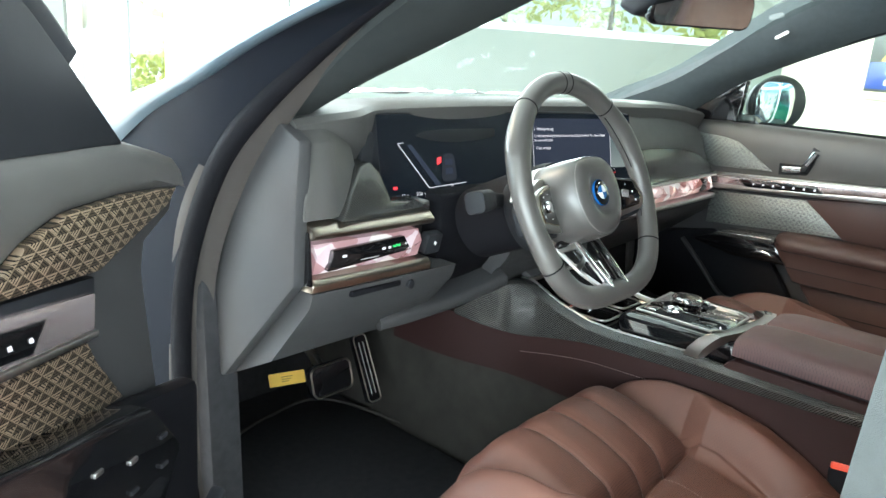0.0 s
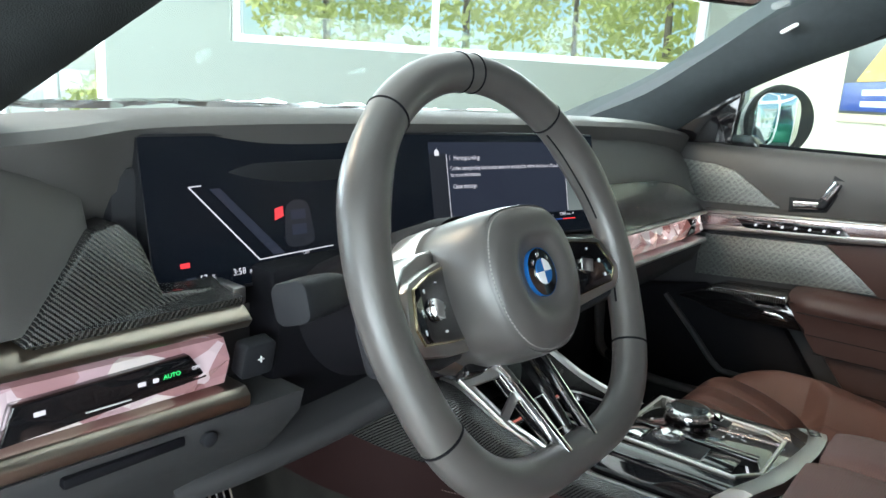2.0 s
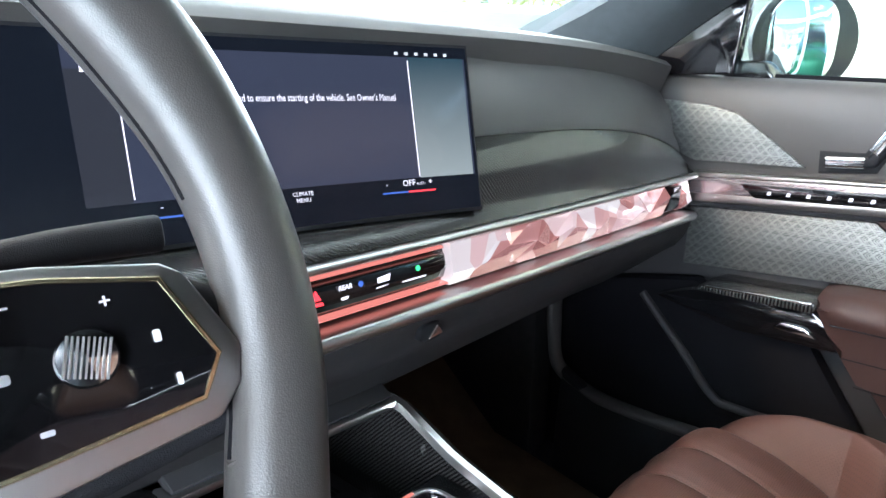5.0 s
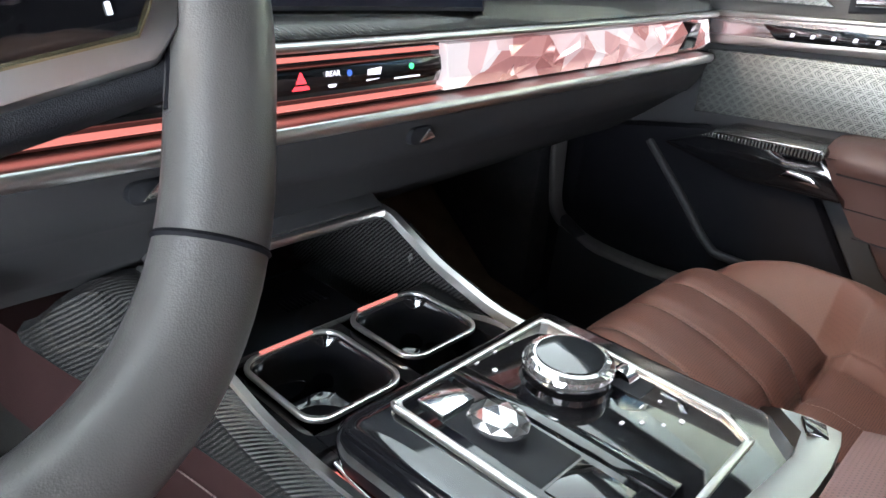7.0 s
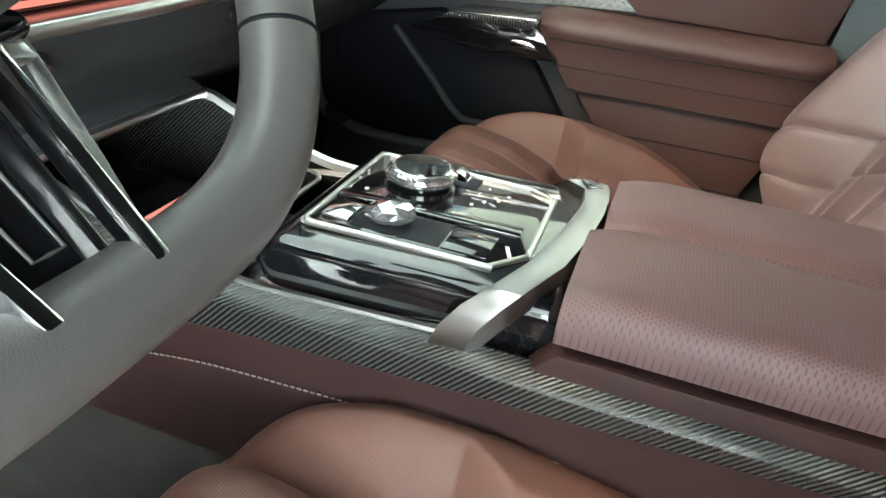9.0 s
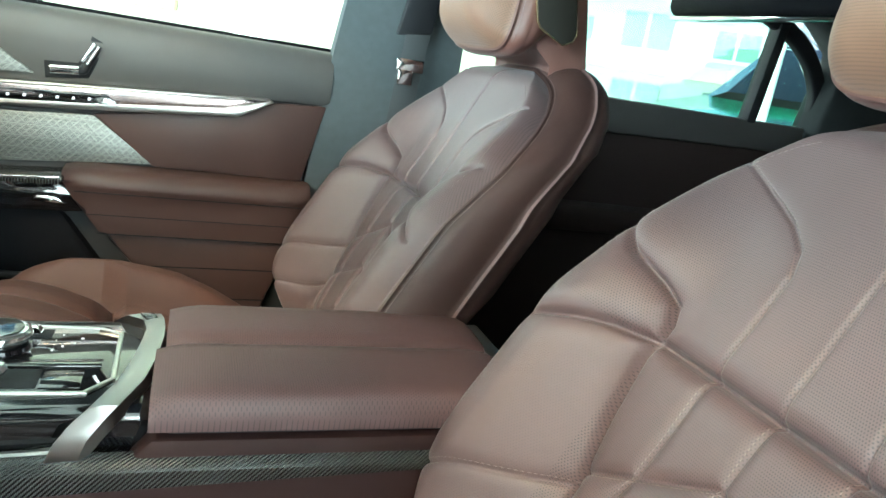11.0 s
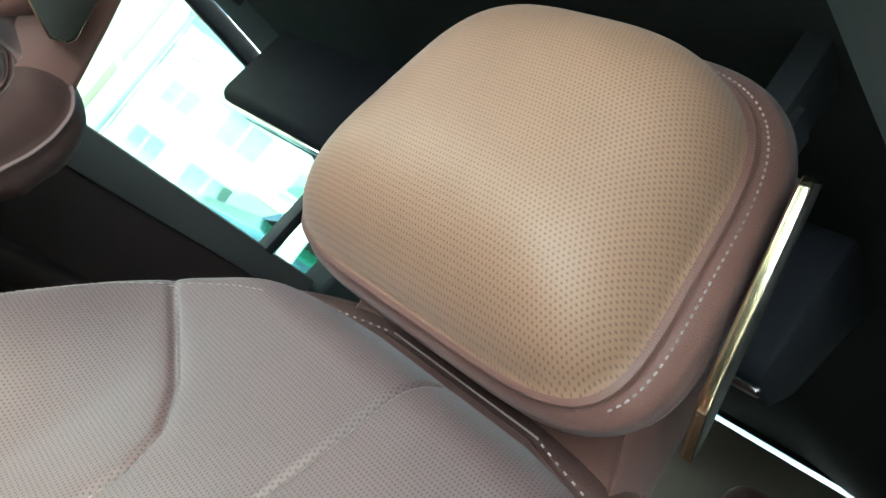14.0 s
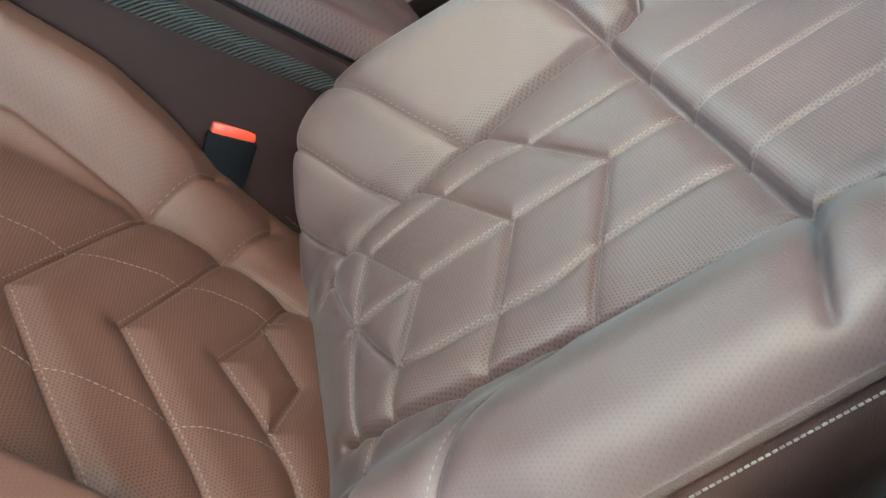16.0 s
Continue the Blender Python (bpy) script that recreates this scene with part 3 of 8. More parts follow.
# unseen lamps over the showroom floor, added to warm the cabin's surfaces
for f, s in ((-0.6, 2.6), (1.9, 2.6)):
    cl = thing("added_lamp_panel", room(f, s, H_CEIL), "added flat warm-white lamp panel on the unseen ceiling", "ceiling lamp", "ceiling lamps")
    bm = box(f - 0.62, f + 0.62, s - 0.32, s + 0.32, H_CEIL - 0.05, H_CEIL - 0.002, 0.01)
    bm.transform(ROOM)
    part("frame", bm, M_FRAME, cl, "white lamp frame")
    bm = box(f - 0.58, f + 0.58, s - 0.28, s + 0.28, H_CEIL - 0.056, H_CEIL - 0.048, 0.002)
    bm.transform(ROOM)
    part("diffuser", bm, M_LAMP, cl, "glowing warm diffuser")
    lamp("added_warm_light", "AREA", look(room(f, s, H_CEIL - 0.07), room(f, s, 0)), 55, (1.0, 0.72, 0.45), (1.1, 0.5))

# ---------- outdoors ----------
bm = bmesh.new()
bmesh.ops.create_grid(bm, x_segments=2, y_segments=2, size=300)
bm.transform(Matrix.Translation((0, 0, GROUND - 0.12)))
tagged(part("ground", bm, M_PAVE), "sunlit pale paving outside the showroom", kind="structure")


def leafy(name, at, w, h, n, label, trunk=True, seed=1):
    rng = random.Random(seed)
    t = thing(name, at, label, "tree" if trunk else "hedge")
    if trunk:
        part("trunk", sweep(smooth_line([Vector(at), Vector(at) + Vector((0.05, 0, h * 0.3)), Vector(at) + Vector((-0.05, 0.1, h * 0.7))], 8), circle(0.13, 8), up=(0, 1, 0), scale=lambda q: 1 - 0.6 * q), M_BARK, t)
    verts, faces = [], []
    for i in range(n):
        while True:
            p = Vector((rng.uniform(-1, 1), rng.uniform(-1, 1), rng.uniform(-1, 1)))
            if p.length < 1 and noise.noise(p * 2.2 + Vector((seed, 0, 0))) > -0.12:
                break
        c = Vector(at) + Vector((p.x * w, p.y * w, h * (0.64 if trunk else 0.5) + p.z * h * (0.36 if trunk else 0.5)))
        a, b = Vector((rng.gauss(0, 1), rng.gauss(0, 1), rng.gauss(0, 1))).normalized(), Vector((rng.gauss(0, 1), rng.gauss(0, 1), rng.gauss(0, 1))).normalized()
        s = rng.uniform(0.06, 0.13) * (1.3 if trunk else 0.7)
        k = len(verts)
        verts += [c + a * s, c + b * s * 0.6, c - a * s, c - b * s * 0.6]
        faces.append((k, k + 1, k + 2, k + 3))
    part("crown", mesh_of(verts, faces), M_FOLIAGE, t)
    return t


for i, (f, s, w, h) in enumerate([(15, -4.6, 2.0, 6.5), (17, -0.6, 2.6, 7.0), (16, 2.4, 1.9, 6.0), (19, -9.0, 2.5, 7.0), (21, 8.0, 2.5, 7.5), (22, -4.0, 3.0, 8.0)]):
    leafy("tree", room(f, s, -0.1), w, h, 2600, "sunlit green broadleaf tree outside the window", True, i + 2)
leafy("hedge", room(9.6, 3.9, -0.1), 0.9, 1.35, 1800, "clipped green hedge outside the glass door", False, 9)
leafy("tree", room(11.5, 4.6, -0.1), 1.3, 5.0, 1800, "dark green tree outside the glass door", True, 10)
for i, (f, s, w, h) in enumerate([(9.5, -15.0, 0.9, 2.4)]):
    leafy("tree", room(f, s, -0.1), w, h, 1500, "pale green tree beyond the shopfront", True, i + 20)
for i, (f, s) in enumerate([(0.4, -8.2), (2.6, -8.6)]):
    leafy("hedge", room(f, s, -0.1), 0.8, 0.9, 900, "low clipped hedge on the forecourt", False, i + 40)


def low_building(f0, f1, s0, s1, h, label):
    """Plain flat-roofed building across the forecourt, with its row of windows."""
    t = thing("building", room((f0 + f1) / 2, s1, -0.1), label, "building")

    def blk(pname, a0, a1, b0, b1, h0, h1, mat, lab="", parent=None):
        bm = box(a0, a1, b0, b1, h0, h1, 0)
        bm.transform(ROOM)
        return part(pname, bm, mat, parent or t, lab)
    blk("wall", f0, f1, s0, s1, -0.12, h, M_FRAME, "white rendered wall")
    blk("roof", f0 - 0.3, f1 + 0.3, s0 - 0.3, s1 + 0.3, h, h + 0.3, M_PAVE, "flat roof edge")
    blk("band", f0 - 0.1, f1 + 0.1, s1 - 0.02, s1 + 0.35, 1.62, 1.92, M_BEAM, "cream canopy band")
    k = int((f1 - f0) / 1.9)
    for i in range(k):
        a = f0 + (i + 0.3) * (f1 - f0) / k
        wd = 0.7 + 0.6 * ((i * 7) % 5) / 5
        for z0, z1 in ((0.35 + 0.25 * (i % 3 == 0), 1.4), (2.15, 2.75 + 0.2 * (i % 2))):
            w = blk("window", a, a + wd, s1 - 0.05, s1 + 0.03, z0, z1, M_PANE, "pale green window")
            blk("window_sill", a - 0.06, a + wd + 0.06, s1, s1 + 0.08, z0 - 0.08, z0, M_FRAME, "", w)
            blk("mullion", a + wd * 0.5 - 0.03, a + wd * 0.5 + 0.03, s1 + 0.03, s1 + 0.05, z0, z1, M_FRAME, "", w)


low_building(-9, 10, -24, -17, 3.4, "long white flat-roofed building across the forecourt")
# parked vehicles beyond the shopfront


def parked_car(at, yaw, paint, label, tall=1.0):
    t = thing("parked_car", at, label, "car")
    m = Matrix.Translation(at) @ Matrix.Rotation(radians(yaw), 4, "Z") @ Matrix.Diagonal((1, 1, tall, 1))

    def add(pname, bm, mat, lab="", parent=None):
        bm.transform(m)
        return part(pname, bm, mat, parent or t, lab)
    low = [(-2.2, 0.35), (-2.25, 0.62), (-2.15, 0.85), (-1.2, 0.93), (0.9, 0.93), (2.0, 0.78), (2.2, 0.6), (2.2, 0.32)]
    add("body", prism(low, "x", -0.9, 0.9, 0.09, 4), paint, "painted body")
    add("cabin", loft([-1.75, -1.25, -0.6, 0.2, 1.0], lambda y: [(-0.80, 0.90), (-0.62, float(np.interp(y, [-1.75, -1.25, -0.6, 0.2, 1.0], [0.95, 1.34, 1.44, 1.42, 0.95]))), (0.62, float(np.interp(y, [-1.75, -1.25, -0.6, 0.2, 1.0], [0.95, 1.34, 1.44, 1.42, 0.95]))), (0.80, 0.90)], axis="y"), M_BLACK, "dark glazed cabin")
    add("roof", loft([-1.2, -0.6, 0.2], lambda y: [(-0.62, float(np.interp(y, [-1.2, -0.6, 0.2], [1.36, 1.445, 1.425]))), (0.62, float(np.interp(y, [-1.2, -0.6, 0.2], [1.36, 1.445, 1.425]))), (0.55, 1.47), (-0.55, 1.47)], axis="y"), paint, "painted roof")
    for x in (-0.78, 0.78):
        add("tail_light", box(x - 0.13, x + 0.13, -2.24, -2.1, 0.68, 0.80, 0.02), M_ORANGE, "red tail light")
        add("head_light", box(x - 0.13, x + 0.13, 2.06, 2.2, 0.6, 0.7, 0.02), M_WHITE, "clear head light")
        for y in (-1.4, 1.4):
            wm = frame_axes((x, y, 0.33), (0, 1, 0), (0, 0, 1))
            w = add("wheel", spin([(0.0, -0.11), (0.30, -0.11), (0.33, -0.08), (0.33, 0.08), (0.30, 0.11), (0.0, 0.11)], wm, 28), M_RUBBER, "black tyre")
            add("rim", spin([(0.0, -0.125), (0.20, -0.115), (0.21, 0.115), (0.0, 0.125)], wm, 20), M_SILVER, "alloy rim", w)
    return t


parked_car((2.95, -4.1, GROUND - 0.12), 12, M_GREEN, "bright green parked tall car on the forecourt", 1.45)
parked_car((6.4, -6.4, GROUND - 0.12), 25, M_PAINT, "pale silver parked car on the forecourt")
parked_car((8.8, -1.9, GROUND - 0.12), 60, M_WHITE, "white parked car on the forecourt")

# ---------- car shell ----------
car = thing("car", (0, 0, GROUND), "pale blue-silver saloon car, driver's door open, in a showroom", "car")


def mirror_x(bm):
    bm.transform(Matrix.Diagonal((-1, 1, 1, 1)))
    bmesh.ops.reverse_faces(bm, faces=bm.faces)
    return bm


def ribbon(A, B, off, n=24):
    """Solid strip between two curves, thickened by off."""
    a, b = smooth_line(A, n), smooth_line(B, n)
    off = Vector(off)
    m = 5
    verts, faces = [], []
    for i in range(n):
        row = [a[i].lerp(b[i], j / m) - off * 0.25 * math.sin(math.pi * j / m) for j in range(m + 1)]
        row += [a[i].lerp(b[i], j / m) + off for j in range(m, -1, -1)]
        verts += row
    k = 2 * (m + 1)
    for i in range(n - 1):
        for j in range(k):
            faces.append((i * k + j, i * k + (j + 1) % k, (i + 1) * k + (j + 1) % k, (i + 1) * k + j))
    faces += [tuple(range(k)), tuple(range(n * k - 1, (n - 1) * k - 1, -1))]
    return mesh_of(verts, faces)


PIL_IN = [(0.645, 1.16, 0.80), (0.64, 1.072, 0.841), (0.64, 0.931, 0.904), (0.638, 0.81, 0.984), (0.625, 0.632, 1.104), (0.60, 0.45, 1.165)]
PIL_OUT = [(0.755, 0.99, 0.775), (0.748, 0.94, 0.797), (0.742, 0.772, 0.916), (0.735, 0.585, 1.003), (0.73, 0.49, 1.044), (0.70, 0.30, 1.105)]
PIL_IN_D = [(-0.69, 1.04, 0.76), (-0.668, 0.95, 0.797), (-0.654, 0.90, 0.823), (-0.625, 0.80, 0.876), (-0.596, 0.70, 0.929), (-0.568, 0.60, 0.981), (-0.539, 0.50, 1.034), (-0.50, 0.38, 1.09)]
PIL_OUT_D = [(-0.74, 1.02, 0.70), (-0.735, 0.93, 0.755), (-0.73, 0.88, 0.80), (-0.725, 0.79, 0.865), (-0.72, 0.70, 0.935), (-0.712, 0.60, 0.995), (-0.70, 0.50, 1.05), (-0.66, 0.36, 1.11)]
for side in (1, -1):
    if side > 0:
        part("pillar_trim", ribbon(PIL_IN, PIL_OUT, (0.035, 0.03, 0.03)), M_PILLAR, car, "grey-green fabric windscreen pillar trim")
    else:
        # same trim as opposite; the shade on it is put in as darker fabric
        part("pillar_trim", ribbon(PIL_IN_D, PIL_OUT_D, (-0.02, 0.03, 0.02), 36), M_HEADLINE, car, "windscreen pillar trim, its shade put in as a darker fabric")
    RAIL = [(0.60, 0.45, 1.165), (0.58, 0.1, 1.185), (0.575, -0.5, 1.18), (0.56, -1.2, 1.12)]
    RAILO = [(0.70, 0.30, 1.105), (0.695, 0.05, 1.125), (0.69, -0.5, 1.125), (0.67, -1.2, 1.06)]
    bm = ribbon(RAIL, RAILO, (0.03, 0, 0.03))
    part("roof_rail", mirror_x(bm) if side < 0 else bm, M_PILLAR, car, "grey-green fabric roof rail")
    bm = ribbon([(0.69, 0.09, 1.12), (0.74, 0.13, 0.80), (0.745, 0.16, 0.5), (0.745, 0.2, 0.1)], [(0.63, -0.10, 1.12), (0.685, -0.12, 0.80), (0.73, -0.14, 0.5), (0.73, -0.16, 0.1)], (0.04, 0, 0))
    if side < 0:
        edge = [(0.53, 0.06, 1.13), (0.54, 0.03, 1.08), (0.562, 0.02, 1.035), (0.582, -0.022, 0.972), (0.591, -0.05, 0.916), (0.605, -0.05, 0.86), (0.64, -0.04, 0.75), (0.70, 0.0, 0.45), (0.735, 0.05, 0.1)]
        part("pillar_front", mirror_x(ribbon(edge, [(0.62, 0.09, 1.13), (0.645, 0.09, 1.08), (0.665, 0.09, 1.035), (0.69, 0.09, 0.972), (0.71, 0.09, 0.916), (0.72, 0.09, 0.86), (0.735, 0.10, 0.75), (0.745, 0.11, 0.45), (0.75, 0.12, 0.1)], (0.01, -0.03, 0), 40)), M_PILLAR, car, "pale grey-green front edge of the centre pillar")
        part("pillar_cover", mirror_x(ribbon([(0.65, 0.0, 0.905), (0.618, -0.004, 0.872), (0.602, -0.004, 0.842), (0.618, 0.004, 0.78), (0.655, 0.035, 0.68), (0.68, 0.062, 0.585), (0.71, 0.075, 0.45), (0.73, 0.08, 0.2)], [(0.725, 0.11, 0.905), (0.725, 0.11, 0.872), (0.728, 0.112, 0.842), (0.732, 0.115, 0.78), (0.738, 0.118, 0.68), (0.745, 0.12, 0.585), (0.75, 0.12, 0.45), (0.755, 0.12, 0.2)], (0.015, -0.03, 0), 40)), M_PILLAR, car, "pale grey lower cover of the centre pillar")
        bm = ribbon(edge[:6] + [(0.735, 0.0, 0.5), (0.745, 0.05, 0.1)], [(0.40, -0.15, 1.16), (0.475, -0.15, 1.075), (0.538, -0.15, 1.0), (0.575, -0.15, 0.93), (0.64, -0.16, 0.80), (0.72, -0.18, 0.5), (0.73, -0.2, 0.1)], (0.03, -0.02, 0.02))
    part("centre_pillar", mirror_x(bm) if side < 0 else bm, M_PILLAR, car, "grey-green centre pillar")

part("headliner", loft([0.5, 0.2, -0.3, -0.8, -1.3, -1.72], lambda y: [(-0.60, 1.15 - 0.05 * (y < -1)), (-0.3, 1.195 - 0.05 * (y < -1)), (0.3, 1.195 - 0.05 * (y < -1)), (0.60, 1.15 - 0.05 * (y < -1)), (0.62, 1.24), (-0.62, 1.24)], axis="y"), M_HEADLINE, car, "dark suede headliner")
part("roof_skin", loft([0.55, 0.1, -0.5, -1.2, -1.82], lambda y: [(-0.66, 1.2), (-0.3, 1.265), (0.3, 1.265), (0.66, 1.2), (0.66, 1.215), (0.3, 1.28), (-0.3, 1.28), (-0.66, 1.215)], axis="y"), M_PAINT, car)

# windscreen
ws = bmesh.new()
rows = [[Vector((x, 1.17 + 0.09 * (1 - (x / 0.65) ** 2), 0.80)).lerp(Vector((x * 0.93, 0.47 + 0.07 * (1 - (x / 0.65) ** 2), 1.17)), k / 6) for x in [-0.65 + 1.3 * i / 12 for i in range(13)]] for k in range(7)]
vv = [[ws.verts.new(p) for p in r] for r in rows]
for a, b in zip(vv, vv[1:]):
    for i in range(12):
        ws.faces.new((a[i], a[i + 1], b[i + 1], b[i]))
g = part("windscreen", ws, M_GLASS, car)
g.visible_shadow = False

# bonnet and front wings beyond the windscreen
part("bonnet", loft([1.2, 1.5, 1.9, 2.2], lambda y: [(-0.82, 0.72 - 0.05 * (y - 1.2)), (-0.4, 0.80 - 0.1 * (y - 1.2)), (0.4, 0.80 - 0.1 * (y - 1.2)), (0.82, 0.72 - 0.05 * (y - 1.2)), (0.86, 0.4), (-0.86, 0.4)], axis="y", bev=0.02), M_PAINT, car)

# floor, tunnel, firewall
part("floor_pan", box(-0.75, 0.75, -1.6, 1.5, -0.02, 0.02, 0), M_CARPET, car, "dark carpet car floor")
part("firewall", prism([(1.5, 0.0), (1.55, 0.5), (1.25, 0.79), (1.3, 0.79), (1.7, 0.5), (1.7, 0.0)], "x", -0.76, 0.76, 0), M_CARPET, car)
part("footwell_side", prism([(0.95, 0.02), (1.5, 0.02), (1.5, 0.6), (1.0, 0.6)], "x", -0.76, -0.7, 0.01), M_CARPET, car)
part("footwell_side", prism([(1.03, 0.02), (1.5, 0.02), (1.5, 0.6), (1.04, 0.6)], "x", 0.68, 0.76, 0.01), M_CARPET, car)
part("kick_panel", box(0.735, 0.765, 0.96, 1.10, 0.02, 0.62, 0.004), M_RUBBER, car, "black panel behind the door pocket")
part("tunnel", prism([(-0.145, 0.0), (-0.131, 0.282), (0.131, 0.282), (0.145, 0.0)], "y", -1.2, 1.5, 0.01), M_CARPET2, car, "grey carpet over the tunnel")
for side in (1, -1):
    bm = prism([(0.69, 0.02), (0.70, 0.10), (0.74, 0.115), (0.82, 0.07), (0.84, -0.05), (0.70, -0.05)], "y", -1.3, 1.1, 0.012)
    part("sill", mirror_x(bm) if side < 0 else bm, M_DASH2, car, "grey door sill trim")
    bm = prism([(0.80, -0.12), (0.86, -0.05), (0.86, 0.03), (0.80, 0.04)], "y", -1.4, 1.1, 0.01)
    part("sill_skin", mirror_x(bm) if side < 0 else bm, M_PAINT, car)

part("footwell_carpet", prism([(0.30, 0.0205), (0.30, 0.08), (0.80, 0.11), (1.08, 0.15), (1.40, 0.40), (1.44, 0.40), (1.44, 0.0205)], "x", 0.147, 0.64, 0.01), M_CARPET3, car, "brown carpet in the passenger footwell")
for side in (1,):
    bm = box(0.735, 0.765, -0.26, 0.34, 0.02, 0.42, 0.01)
    part("pillar_base", bm, M_HEADLINE, car, "dark trim at the foot of the centre pillar")
# driver's door opening: body jamb, hinge pillar and rubber seal
SEAL = [(-0.66, 0.30, 1.13), (-0.70, 0.50, 1.07), (-0.735, 0.68, 0.97), (-0.765, 0.855, 0.829), (-0.77, 0.954, 0.715), (-0.775, 1.02, 0.551), (-0.776, 1.03, 0.356), (-0.776, 1.02, 0.22), (-0.775, 0.98, 0.12), (-0.77, 0.88, 0.085), (-0.77, 0.5, 0.085), (-0.77, 0.15, 0.09)]
part("door_seal", sweep(smooth_line(SEAL, 80), circle(0.016, 12), up=(1, 0, 0.01)), M_RUBBER, car, "black rubber door seal")
JIN = [(-0.705, 0.47, 1.055), (-0.72, 0.68, 0.955), (-0.725, 0.83, 0.82), (-0.735, 0.93, 0.70), (-0.74, 0.99, 0.55), (-0.74, 0.995, 0.36), (-0.742, 0.985, 0.2), (-0.74, 0.94, 0.06)]
JOUT = [(-0.73, 0.50, 1.09), (-0.745, 0.70, 0.985), (-0.775, 0.875, 0.84), (-0.785, 0.975, 0.72), (-0.785, 1.045, 0.552), (-0.785, 1.05, 0.356), (-0.785, 1.04, 0.2), (-0.78, 1.0, 0.06)]
part("inner_jamb", ribbon(JIN, JOUT, (0, 0.04, 0), 48), M_JAMB, car, "dark trim round the door opening")
JO2 = [(-0.775, 0.55, 1.005), (-0.80, 0.655, 0.963), (-0.81, 0.766, 0.921), (-0.815, 0.888, 0.867), (-0.82, 1.02, 0.812), (-0.82, 1.13, 0.752), (-0.85, 1.18, 0.55), (-0.85, 1.18, 0.1)]
JD = [(-0.69, 0.44, 1.06), (-0.70, 0.55, 1.03), (-0.73, 0.68, 0.955), (-0.765, 0.855, 0.822), (-0.775, 0.96, 0.72), (-0.782, 1.035, 0.552), (-0.784, 1.05, 0.30), (-0.784, 1.0, 0.05)]
part("body_jamb", ribbon(JD, JO2, (0, 0.05, 0), 48), M_BODY_DARK, car, "dark body jamb")
JO3 = [(-0.80, 0.56, 1.01), (-0.82, 0.67, 0.97), (-0.83, 0.80, 0.92), (-0.835, 0.93, 0.87), (-0.84, 1.05, 0.833), (-0.85, 1.16, 0.80), (-0.90, 1.26, 0.60), (-0.90, 1.26, 0.1)]
part("front_wing", ribbon(JO2[:6], JO3[:6], (0.03, 0.05, 0), 40), M_PAINT, car, "pale blue-silver front wing and pillar skin")
part("wing_edge", ribbon(JO2[5:], JO3[5:], (0.03, 0.05, 0), 16), M_BODY_DARK, car, "dark lower edge of the front wing")

